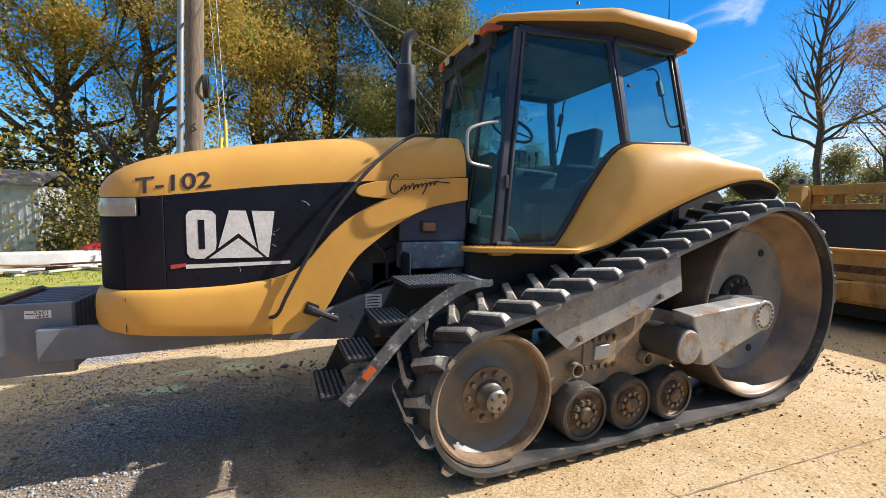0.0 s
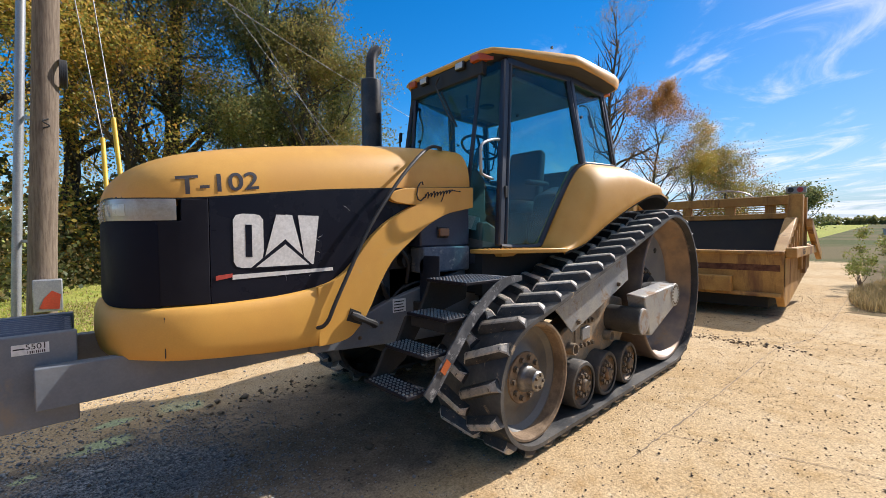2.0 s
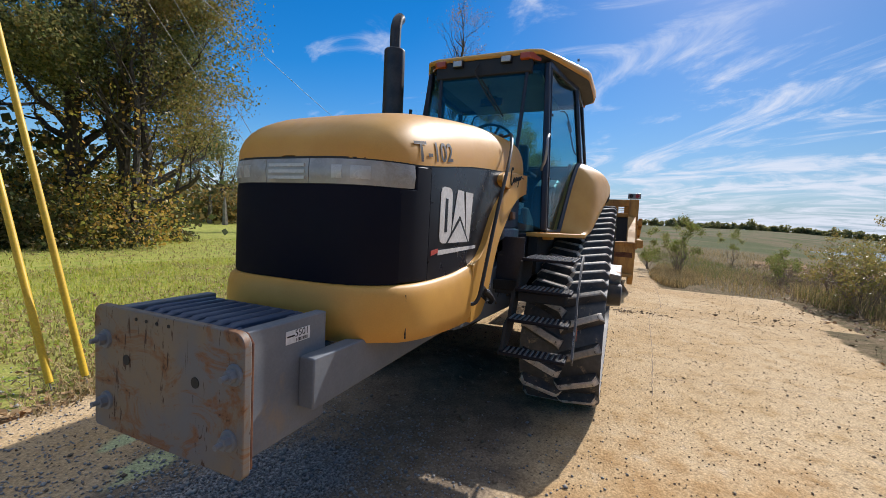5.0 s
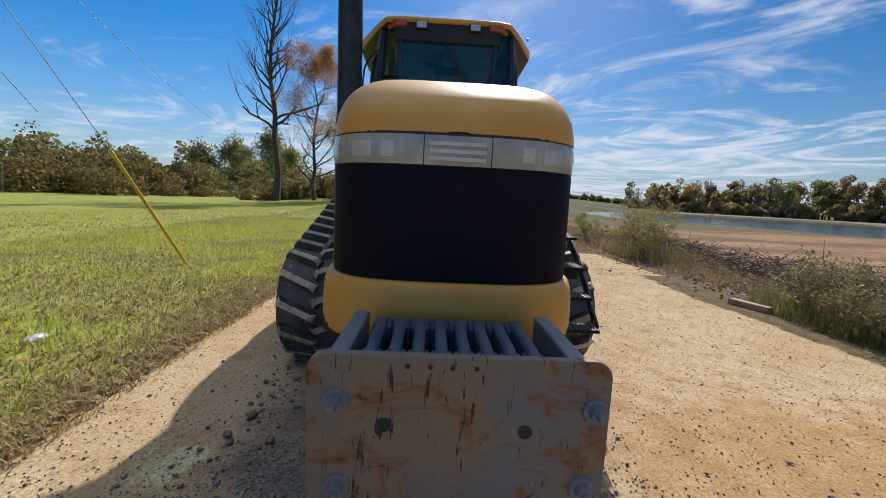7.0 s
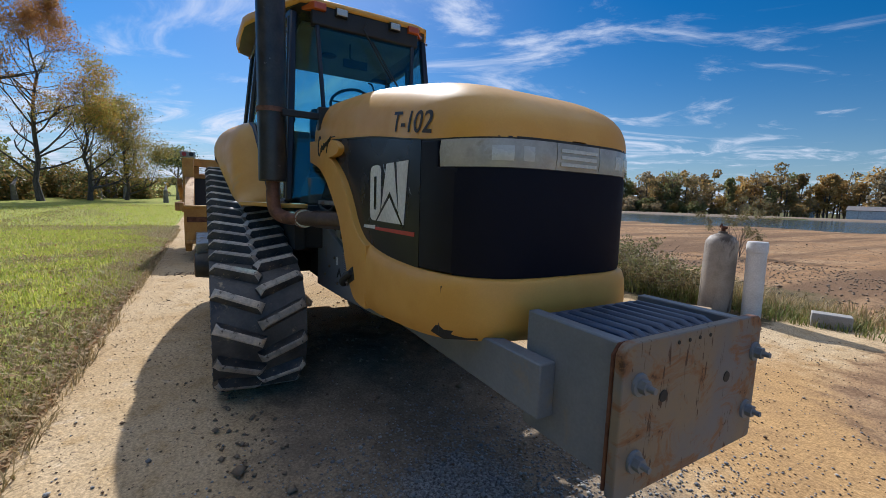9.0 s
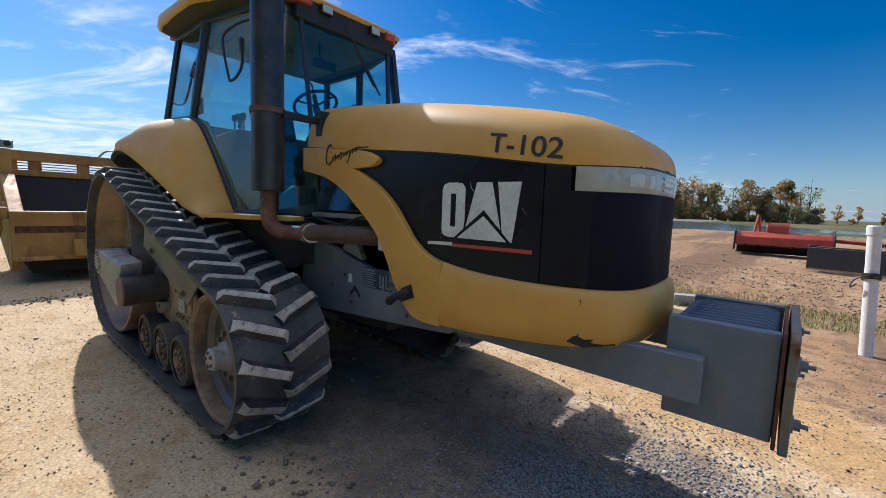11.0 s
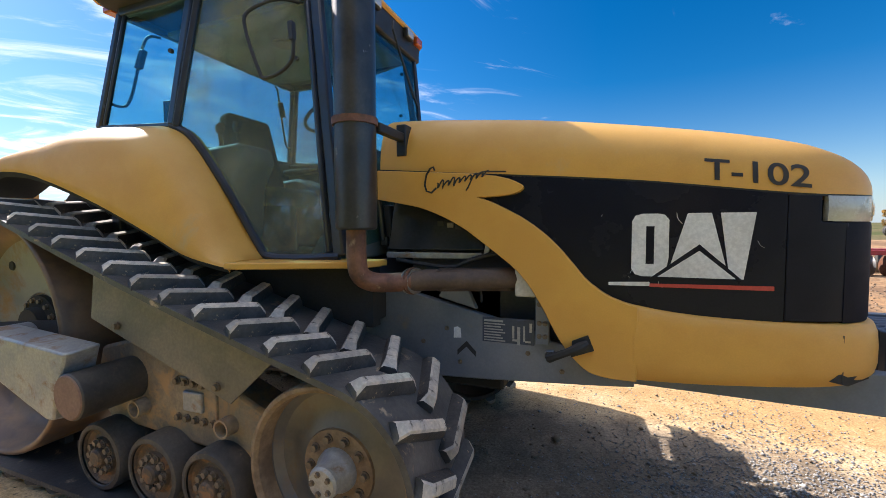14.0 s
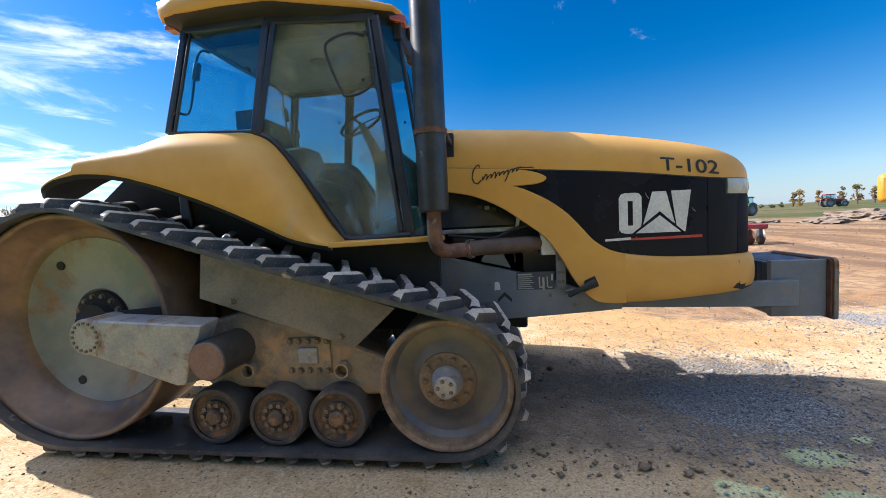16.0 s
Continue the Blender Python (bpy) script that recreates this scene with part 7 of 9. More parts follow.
OAKS = [
    # x, y, height, radius, seed, leaf, leaves
    (-5.9, 17.5, 17, 0.34, 11, LEAF_GOLD, 40000), (-9.5, 19.5, 18, 0.40, 12, LEAF_GOLD, 30000), (-2.2, 21.5, 19, 0.38, 13, LEAF_GOLD, 22000), (1.9, 19.6, 19, 0.46, 14, LEAF_OAK, 30000),
    (5.6, 18.2, 17, 0.36, 16, LEAF_OAK, 26000), (-0.3, 17.6, 12, 0.22, 17, LEAF_GOLD, 10000), (6.6, 17.2, 13, 0.26, 18, LEAF_OAK, 24000),
]
REACH = {11: 0.21, 12: 0.22, 13: 0.23, 14: 0.21, 18: 0.215, 16: 0.20}
for x, y, h, r, sd_, lf, cnt in OAKS:
    gold = lf is LEAF_GOLD
    build_tree("oak_tree", "tall golden-green autumn tree beyond the verge" if gold else "tall dark green oak beyond the verge", (x, y), h, r, sd_, lf, int(cnt * 2.3), 0.118 if gold else 0.125, 0.42, 0.15, 21, REACH.get(sd_, 0.26), 3, group="trees behind the verge")
build_tree("slender_tree", "slender half-bare tree with small yellow-green leaves", (6.3, 15.6), 15.5, 0.21, 31, LEAF_THIN, 20000, 0.105, 0.26, 0.10, 18, 0.165, 4, 0.42, (0.045, -0.02))
build_tree("slender_tree", "slender half-bare tree with small yellow-green leaves", (5.7, 15.1), 11.5, 0.15, 32, LEAF_THIN, 11000, 0.105, 0.22, 0.10, 14, 0.18, 4, 0.42, (0.03, 0.0))
build_tree("bare_tree", "very tall bare tree with a few brown leaves at its top", (39.8, 16.3), 26.0, 0.36, 52, LEAF_RUSSET, 1300, 0.13, 0.30, 0.30, 44, 0.15, 3, 0.34, (0.0, -0.004), crown=0.6)
build_tree("russet_tree", "thin-limbed tree with orange leaves at the top", (41.5, 12.8), 14.5, 0.22, 42, LEAF_RUSSET, 17000, 0.15, 0.36, 0.14, 24, 0.25, 3, 0.44, crown=0.25)
build_tree("russet_tree", "tree with fading yellow-green leaves", (44.0, 10.2), 11.5, 0.18, 43, LEAF_GOLD, 20000, 0.15, 0.42, 0.06, 22, 0.25, 3, 0.46)
build_tree("russet_tree", "tree with fading yellow-green leaves", (47.0, 8.0), 9.0, 0.16, 44, LEAF_THIN, 16000, 0.15, 0.45, 0.06, 18, 0.28, 3, 0.48)
build_tree("bare_tree", "small bare tree on the field edge", (58.0, 8.5), 9.0, 0.18, 45, LEAF_RUSSET, 900, 0.2, 0.4, 0.2, 13, 0.4, 3, 0.55)
build_tree("field_tree", "lone dark tree in the far field", (76.0, 5.0), 6.5, 0.22, 46, LEAF_OAK, 5000, 0.35, 0.6, 0.2, 11, 0.45, 2, 0.6)
build_tree("round_tree", "dark spreading tree across the grass", (30.0, 41.0), 9.0, 0.34, 47, LEAF_OAK, 9000, 0.24, 0.7, 0.16, 13, 0.42, 3, 0.6)
for k, (x, y, h) in enumerate(((70, 34, 9), (74, 30, 10.5), (79, 29, 8.5), (66, 38, 7.5))):
    build_tree("pine_tree", "tall thin-crowned tree along the lane", (x, y), h, 0.2, 60 + k, LEAF_OLIVE, 3200, 0.40, 0.7, 0.45, 10, 0.26, 2, 0.6, group="trees along the lane")


def leaf_bank(name, label, rng, pos, height, width, count, size, leaf, trunks=0):
    """A run of far woods or hedge: uneven heaps of leaves over short stems. pos(k): ground point for k in 0..1."""
    heaps = []
    for k in range(int(width)):
        f = (k + rng.uniform(0, 1)) / int(width)
        x, y = pos(f)
        heaps.append((x + rng.normal(0, 2), y + rng.normal(0, 2), height * rng.uniform(0.45, 1.05) * (0.74 + 0.26 * math.sin(23 * f + height) * math.cos(61 * f)) * (1.25 if rng.uniform() > 0.85 else 1.0), height * rng.uniform(0.16, 0.30)))
    hp = np.array(heaps)
    k = rng.randint(0, len(hp), count)
    d = rng.normal(0, 1, (count, 3))
    d *= (rng.uniform(0.25, 1, count) ** 0.45 / np.linalg.norm(d, axis=1))[:, None]
    lump = 1 + 0.22 * np.sin(5 * d[:, 0] + 3 * k) * np.cos(6 * d[:, 2] + k)
    low = rng.uniform(0, 1, count) < (0.22 if height > 6 else 0.45)          # undergrowth between the crowns
    mid, half = np.where(low, 0.16, 0.60), np.where(low, 0.17, 0.40)
    c = np.stack([hp[k, 0] + d[:, 0] * hp[k, 3] * lump * 1.35, hp[k, 1] + d[:, 1] * hp[k, 3] * lump * 1.35, np.maximum(0.02, mid + d[:, 2] * half * lump) * hp[k, 2]], 1)
    c[:, 2] += ground_z(c[:, 0], c[:, 1])
    me = quad_mesh(name, c, rng.normal(0, 1, (count, 3)), size * rng.uniform(0.5, 1.4, count), leaf, rng.uniform(0, 6.28, count), 0.8)
    tagged(new(name, me), label, "woods" if height > 4 else "bushes", kind="stuff")
    if trunks:
        bm = bmesh.new()
        for k in range(trunks):
            x, y, h, _ = heaps[rng.randint(0, len(heaps))]
            x, y = x + rng.normal(0, 2.5), y + rng.normal(0, 2.5)
            z = float(ground_z(np.array(x), np.array(y)))
            tube(bm, [(x, y, z - 0.2), (x + rng.normal(0, 0.2), y, z + h * 0.5), (x + rng.normal(0, 0.4), y, z + h * rng.uniform(0.6, 0.88))], [0.26, 0.17, 0.04], 5, caps=False)
        solo(name + "_stems", bm, M_PALEBARK, "bare grey stems of the far woods", "woods", kind="stuff")


RNG = np.random.RandomState(5)


def polar(cx, cy, a0, a1, r0, r1):
    return lambda f: (cx + (r0 + (r1 - r0) * f) * math.cos(radians(a0 + (a1 - a0) * f)), cy + (r0 + (r1 - r0) * f) * math.sin(radians(a0 + (a1 - a0) * f)))


def far_trees(rng, cx, cy, spans, tones):
    """Woods across the water: separate lobed crowns on forked stems, brush in front, joined by tone."""
    leaves = {key: [] for key in tones}
    bm = bmesh.new()
    names = list(tones)
    for a0, a1, r0, r1, h0, h1, trees, per in spans:
        for k in range(trees):
            f = (k + rng.uniform(0, 1)) / trees
            a = radians(a0 + (a1 - a0) * f)
            low = rng.uniform() < 0.45                                  # brush and young trees at the edge
            r = r0 + (r1 - r0) * f + (rng.uniform(-7, -3) if low else rng.uniform(-3, 14))
            x, y = cx + r * math.cos(a), cy + r * math.sin(a)
            z = float(ground_z(np.array(x), np.array(y)))
            h = (h0 + (h1 - h0) * f) * (rng.uniform(0.18, 0.38) if low else rng.uniform(0.62, 1.0) * (1.18 if rng.uniform() > 0.9 else 1.0))
            w = h * (rng.uniform(0.40, 0.60) if low else rng.uniform(0.17, 0.27))
            bare = (not low) and rng.uniform() < 0.14
            lobes = []
            for j in range(13 if not low else 6):
                u = rng.uniform(0.0, 1.0)
                ring = math.sin(math.pi * min(0.97, 0.18 + 0.72 * u)) * w * rng.uniform(0.25, 0.85)
                b_ = rng.uniform(0, 6.28)
                lobes.append((x + ring * math.cos(b_), y + ring * math.sin(b_), z + h * ((0.14 if not low else 0.06) + 0.76 * u), w * rng.uniform(0.34, 0.60)))
            lb = np.array(lobes)
            n_ = int(per * (0.45 if low else 1.0) * (0.22 if bare else 1.0))
            q = rng.randint(0, len(lb), n_)
            d = rng.normal(0, 1, (n_, 3))
            d *= (rng.uniform(0.3, 1, n_) ** 0.4 / np.linalg.norm(d, axis=1))[:, None]
            c = lb[q, :3] + d * lb[q, 3:4] * np.array([1, 1, 0.85])
            c[:, 2] = np.maximum(c[:, 2], z + 0.1)
            leaves[names[min(len(names) - 1, int(rng.uniform(0, 1) ** (1.5 - 0.9 * (a0 < -60)) * len(names)))]].append(c)
            if not low:
                top = z + h * (0.98 if bare else 0.8)
                tube(bm, [(x, y, z - 0.2), (x + rng.normal(0, 0.2), y, z + h * 0.4), (x + rng.normal(0, 0.4), y, top)], [0.24, 0.17, 0.04], 5, caps=False)
                for lx, ly, lz, _ in lobes[:7 if bare else 4]:
                    s_ = rng.uniform(0.25, 0.5)
                    tube(bm, [(x, y, z + h * s_), ((x + lx) / 2, (y + ly) / 2, (z + h * s_ + lz) / 2 + 0.3), (lx, ly, lz + (0.1 * h if bare else 0))], [0.10, 0.07, 0.02], 3, caps=False)
    for key, (leaf, size) in tones.items():
        c = np.concatenate(leaves[key])
        me = quad_mesh("far_woods", c, rng.normal(0, 1, c.shape), size * rng.uniform(0.5, 1.4, len(c)), leaf, rng.uniform(0, 6.28, len(c)), 0.8)
        tagged(new("far_woods", me), key + " autumn trees on the far side of the water", "woods", kind="stuff")
    solo("far_woods_stems", bm, M_BARK, "grey stems of the far woods", "woods", kind="stuff")


far_trees(RNG, -3, 0, ((-26, -38, 180, 172, 11.0, 13.5, 90, 640), (-38, -62, 172, 155, 13.5, 16.5, 140, 860), (-62, -92, 155, 180, 16.5, 15.5, 110, 860), (-92, -150, 230, 200, 9.0, 9.0, 60, 300)),
          {"brown": (LEAF_BROWN, 0.66), "olive": (LEAF_OLIVE, 0.66), "mixed green and brown": (LEAF_FAR, 0.66), "amber": (LEAF_AMBER, 0.66)})
leaf_bank("far_woods", "thin line of trees on the horizon", RNG, polar(0, 0, 18, -30, 420, 420), 8, 220, 26000, 1.5, LEAF_OLIVE)
leaf_bank("far_woods", "wooded slope beyond the lane", RNG, polar(0, 0, 54, 18, 130, 120), 13, 60, 18000, 1.0, LEAF_OLIVE, 60)
leaf_bank("hedge", "overgrown hedge across the grass", RNG, polar(0, 0, 62, 29, 46, 64), 6.4, 44, 30000, 0.30, LEAF_HEDGE, 30)
leaf_bank("hedge", "brown brush across the grass", RNG, polar(0, 0, 50, 24, 48, 62), 4.4, 22, 10000, 0.24, LEAF_HEDGE, 0)
leaf_bank("hedge", "yellowing brush under the tree row", RNG, polar(0, 0, 24, 8, 46, 58), 4.6, 26, 17000, 0.26, LEAF_HEDGE, 20)
leaf_bank("hedge", "russet brush under the tree row", RNG, polar(0, 0, 24, 8, 48, 58), 3.8, 20, 11000, 0.20, LEAF_HEDGE, 0)
leaf_bank("undergrowth", "undergrowth at the foot of the trees, darkened for tree shade", RNG, lambda f: (-14 + 21 * f, 17.2 - 1.0 * math.sin(3 * f)), 3.2, 48, 40000, 0.12, LEAF_SHADE, 0)
# backing row added so the foot of the trees reads as shade
leaf_bank("undergrowth", "added thicket behind the tree trunks, darkened for tree shade", RNG, lambda f: (-16 + 26 * f, 23.0), 7.5, 40, 15000, 0.34, LEAF_SHADE, 0)
leaf_bank("undergrowth", "yellowing saplings in front of the trees", RNG, lambda f: (-13 + 19 * f, 17.4), 6.0, 30, 30000, 0.125, LEAF_GOLD, 0)
leaf_bank("far_woods", "woods behind the camera's start", RNG, polar(-3, 0, 118, 200, 60, 120), 11, 50, 12000, 1.0, LEAF_FAR, 0)

# ---- things round the tractor ----
def gz(x, y):
    return float(ground_z(np.array(float(x)), np.array(float(y))))


# pull scraper behind the tractor
SC = thing("pull_scraper", "worn yellow earthmoving pull scraper standing behind the tractor", "scraper")
SW = 1.74


def sc_part(name, fn, material=M_YELLOW_OLD, label="", bevel=0.015):
    bm = bmesh.new()
    fn(bm)
    return part(name, bm, material, SC, label, bevel)


sc_part("front_wall", lambda b: prism(b, [(6.92, 0.40), (7.02, 0.40), (7.04, 1.17), (6.90, 1.17)], "y", -SW, SW), label="scratched yellow front apron wall")
sc_part("front_cap", lambda b: box(b, (6.84, -SW, 1.165), (7.10, SW, 1.225)), label="flat yellow top flange")
sc_part("front_groove", lambda b: box(b, (6.905, -SW + 0.05, 0.86), (6.93, SW - 0.05, 1.02)), M_RUST, bevel=0.004)
sc_part("front_lip", lambda b: prism(b, [(6.82, 0.40), (7.02, 0.40), (7.02, 0.47), (6.84, 0.47)], "y", -SW + 0.03, SW - 0.03))
# plain dark box that stands in for the shade under the bowl
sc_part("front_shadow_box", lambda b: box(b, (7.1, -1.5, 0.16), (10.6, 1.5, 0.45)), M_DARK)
sc_part("bowl_floor", lambda b: box(b, (7.0, -1.62, 0.45), (9.4, 1.62, 0.60)), M_RUST)
sc_part("bowl_back", lambda b: prism(b, [(8.35, 0.55), (9.15, 1.9), (9.25, 1.9), (8.55, 0.55)], "y", -1.6, 1.6), M_DARK, "dark bowl plate")
for y0, y1 in ((-1.62, -1.45), (-0.55, -0.35), (0.35, 0.55), (1.45, 1.62)):
    sc_part("back_stud", lambda b, y0=y0, y1=y1: box(b, (9.12, y0, 1.88), (9.24, y1, 2.32)))
sc_part("back_rail", lambda b: box(b, (9.08, -1.62, 2.16), (9.28, 1.62, 2.36)), label="heavy yellow top rail")
sc_part("back_sill", lambda b: box(b, (9.10, -1.62, 1.86), (9.26, 1.62, 1.98)))
for y0, y1 in ((-1.45, -0.55), (-0.35, 0.35), (0.55, 1.45)):
    for k in range(3):
        sc_part("louvre", lambda b, y0=y0, y1=y1, k=k: box(b, (9.17, y0, 2.0 + 0.055 * k), (9.19, y1, 2.018 + 0.055 * k)), bevel=0.0)
for y in (-1.2, 1.2):
    sc_part("louvre_blank", lambda b, y=y: box(b, (9.16, y - 0.10, 1.97), (9.20, y + 0.10, 2.17)), bevel=0.0)
for s in (-1, 1):
    sc_part("side_plate", lambda b: prism(b, [(6.90, 0.42), (7.15, 0.20), (7.45, 0.20), (9.4, 0.55), (10.6, 0.75), (10.6, 1.30), (9.3, 1.30), (8.6, 1.30), (7.6, 1.20), (6.92, 1.20)], "y", s * 1.62, s * 1.74), label="yellow bowl side plate")
    sc_part("side_slope", lambda b: prism(b, [(7.05, 1.18), (7.30, 1.18), (8.62, 1.78), (8.62, 1.86), (8.35, 1.86)], "y", s * 1.55, s * 1.74), label="sloping side brace")
    sc_part("side_post", lambda b: box(b, (8.62, s * 1.56, 0.8), (8.84, s * 1.80, 2.34)), label="upright yellow post")
    sc_part("rear_post", lambda b: box(b, (9.05, s * 1.62, 0.7), (9.20, s * 1.82, 2.30)))
    sc_part("push_arm", lambda b: beam(b, (8.9, s * 1.88, 1.75), (10.9, s * 1.88, 1.0), 0.10, 0.20))
    sc_part("side_beam", lambda b: box(b, (7.0, s * 1.74, 1.10), (10.8, s * 1.90, 1.28)))
    for k in range(4):
        sc_part("side_rib", lambda b, k=k: beam(b, (7.35 + 0.32 * k, s * 1.76, 1.20), (7.45 + 0.32 * k, s * 1.76, 1.34 + 0.13 * k), 0.05, 0.05), bevel=0.006)
    bm = bmesh.new()
    box(bm, (8.66, s * 1.52, 2.36), (8.74, s * 1.84, 2.50))
    lamp = part("lamp_bar", bm, M_STEEL, SC, "clear bar with two round tail lamps", 0.01)
    for y in (1.60, 1.75):
        bm = bmesh.new()
        cyl(bm, (8.64, s * y, 2.43), (8.68, s * y, 2.43), 0.05, 16)
        part("round_lamp", bm, M_REDPAINT if y > 1.7 else M_PLASTIC, lamp)
    bm = bmesh.new()
    lathe(bm, [(0.0, -0.22), (0.40, -0.22), (0.62, -0.20), (0.68, -0.12), (0.68, 0.12), (0.62, 0.20), (0.40, 0.22), (0.0, 0.22)], (10.3, s * 1.1, 0.68), "y", 32)
    part("tyre", bm, M_TYRE, SC, "large black scraper tyre")
bm = bmesh.new()
tube(bm, curve_pts([(9.3, 0.2, 2.3), (9.35, 0.0, 2.52), (9.4, -0.35, 2.56), (9.45, -0.7, 2.48), (9.5, -0.9, 2.3)], 5), 0.02, 8)
part("hose", bm, M_STEEL, SC)
bm = bmesh.new()
beam(bm, (3.1, 0.0, 0.62), (6.9, 0.0, 0.62), 0.22, 0.26)
part("drawbar", bm, M_YELLOW_OLD, SC, "yellow drawbar to the tractor hitch", 0.02)
bm = bmesh.new()
beam(bm, (6.84, -1.0, 0.60), (6.84, 1.0, 0.60), 0.25, 0.3)
part("cross_tube", bm, M_YELLOW_OLD, SC, "", 0.02)

# second yellow machine part seen beyond the tracks at the start: bowl number, worn
words("bowl_number", "11526", 0.16, M_INK, SC, pose(7.9, -1.905, 1.19, 90, 0, 0), 0.001)

# utility pole with conduit, meter box and coil
P = thing("utility_pole", "weathered wooden utility pole on the grass verge", "pole", at=(-2.62, 5.2, -0.1))
bm = bmesh.new()
tube(bm, [(0, 0, 0), (0.05, 0, 1.5), (0.11, 0, 3.0), (0.20, 0, 5.6), (0.36, 0, 10.5)], [0.165, 0.155, 0.15, 0.14, 0.12], 20)
part("post", bm, M_WOODPOLE, P)
bm = bmesh.new()
tube(bm, [(-0.27, 0.28, 0.0), (-0.24, 0.28, 1.0), (-0.16, 0.28, 3.0), (-0.06, 0.28, 5.6), (0.08, 0.28, 9.5)], 0.055, 14)
part("conduit", bm, M_GALV, P, "galvanised riser conduit")
for z in (1.6, 3.35, 5.1):
    bm = bmesh.new()
    beam(bm, (-0.24 + 0.035 * z, 0.28, z), (-0.05 + 0.035 * z, 0.1, z), 0.03, 0.04)
    part("strap", bm, M_GALV, P)
bm = bmesh.new()
box(bm, (-0.06, -0.34, 0.63), (0.24, -0.17, 1.07))
mb = part("meter_box", bm, M_GALV, P, "grey meter box stained with rust", 0.012)
bm = bmesh.new()
slab(bm, [(0.0, -0.343, 0.68), (0.2, -0.343, 0.66), (0.22, -0.343, 0.86), (0.13, -0.343, 0.92), (0.05, -0.343, 0.82)], 0.003)
part("rust_patch", bm, M_ORANGEPAINT, mb, "orange rust stain")
bm = bmesh.new()
for k in range(4):
    ring = []
    rows = [ring_pts((0.30 + 0.02 * k, -0.05 + 0.11 * math.cos(a), 3.98 + 0.19 * math.sin(a)), (0, -math.sin(a), math.cos(a)), 0.016, 6, Vector((1, 0, 0))) for a in np.linspace(0, 2 * math.pi, 24, endpoint=False)]
    loft(bm, rows, close=True, wrap=True)
part("cable_coil", bm, M_PLASTIC, P, "coil of black cable")
bm = bmesh.new()
tube(bm, curve_pts([(0.16, -0.14, 3.3), (0.10, -0.17, 3.25), (0.17, -0.17, 3.2), (0.10, -0.16, 3.16)], 4), 0.01, 6)
part("hook", bm, M_PLASTIC, P)

# guy wires with yellow sleeves
def guy(at, sleeve, topp, label):
    g = thing("guy_wire", label, "guy wire", "guy wires", at)
    o = Vector(at)
    a, b, c = Vector((0, 0, -0.05)), Vector(sleeve) - o, Vector(topp) - o
    bm = bmesh.new()
    tube(bm, [a + (b - a) * 0.02, b], 0.026, 10)
    part("sleeve", bm, M_GUY, g, "bright yellow plastic sleeve")
    bm = bmesh.new()
    tube(bm, [a, b, c], 0.006, 6)
    part("wire", bm, M_WIRE, g)


guy((-1.95, 2.62, 0.06), (-1.955, 3.93, 2.81), (-2.3, 5.6, 6.5), "thin guy wire in a yellow plastic sleeve")
guy((-1.75, 2.55, 0.06), (-1.865, 3.63, 3.02), (-2.2, 5.3, 7.6), "thin guy wire in a yellow plastic sleeve")
guy((3.92, 4.55, 0.05), (2.97, 5.14, 1.985), (-2.2, 8.4, 12.0), "thin guy wire in a yellow plastic sleeve across the grass")
for k, (p, q) in enumerate((((-4.0, 8.0, 9.2), (3.5, 8.0, 6.3)), ((0.6, 8.2, 7.5), (5.6, 8.6, 2.9)), ((3.5, 8.0, 6.3), (22.0, 12.0, 4.6)))):
    bm = bmesh.new()
    p, q = Vector(p), Vector(q)
    tube(bm, [p.lerp(q, f) - Vector((0, 0, 0.5 * math.sin(math.pi * f))) * (0.4 if k < 2 else 0.8) for f in np.linspace(0, 1, 9)], 0.012 if k == 0 else 0.007, 6)
    solo("overhead_cable", bm, M_WIRE, "grey overhead service cable", "cable", "overhead cables")

# shed, boat and scrap beyond the verge
SH = thing("shed", "small weathered white metal shed under the trees", "shed", at=(-10.5, 15.4, 0))
bm = bmesh.new()
box(bm, (-2.2, -1.3, -0.1), (2.2, 1.3, 2.45))
part("wall", bm, M_SHED, SH, bevel=0.02)
bm = bmesh.new()
prism(bm, [(-1.45, 2.43), (0, 2.95), (1.45, 2.43), (1.45, 2.50), (0, 3.03), (-1.45, 2.50)], "x", -2.35, 2.35)
part("roof", bm, M_SHEDROOF, SH)
for k in range(22):
    bm = bmesh.new()
    box(bm, (-2.15 + 0.2 * k, -1.315, 0), (-2.12 + 0.2 * k, -1.30, 2.43))
    part("siding_rib", bm, M_SHED, SH)
bm = bmesh.new()
g = [[(x, y * w, 0.05 + h) for y, h in ((-0.55, 0.42), (-0.45, 0.05), (0, 0.0), (0.45, 0.05), (0.55, 0.42))] for x, w in ((-1.1, 0.9), (0, 1.0), (0.9, 0.75), (1.5, 0.15))]
loft(bm, g)
ob = solo("skiff", bm, M_PVC, "small overturned white boat hull on the grass", "boat")
ob.matrix_basis = pose(-6.9, 11.2, 0.58, 180, 0, 8)
bm = bmesh.new()
lathe(bm, [(0.0, 0.30), (0.22, 0.29), (0.42, 0.20), (0.52, 0.05), (0.52, 0.0)], (0, 0, 0), "z", 20)
ob = solo("red_cover", bm, M_REDPAINT, "rounded red plastic cover lying on the grass", "cover")
ob.matrix_basis = pose(-6.05, 11.7, 0.40, 12, 0, 0)
rs = np.random.RandomState(8)
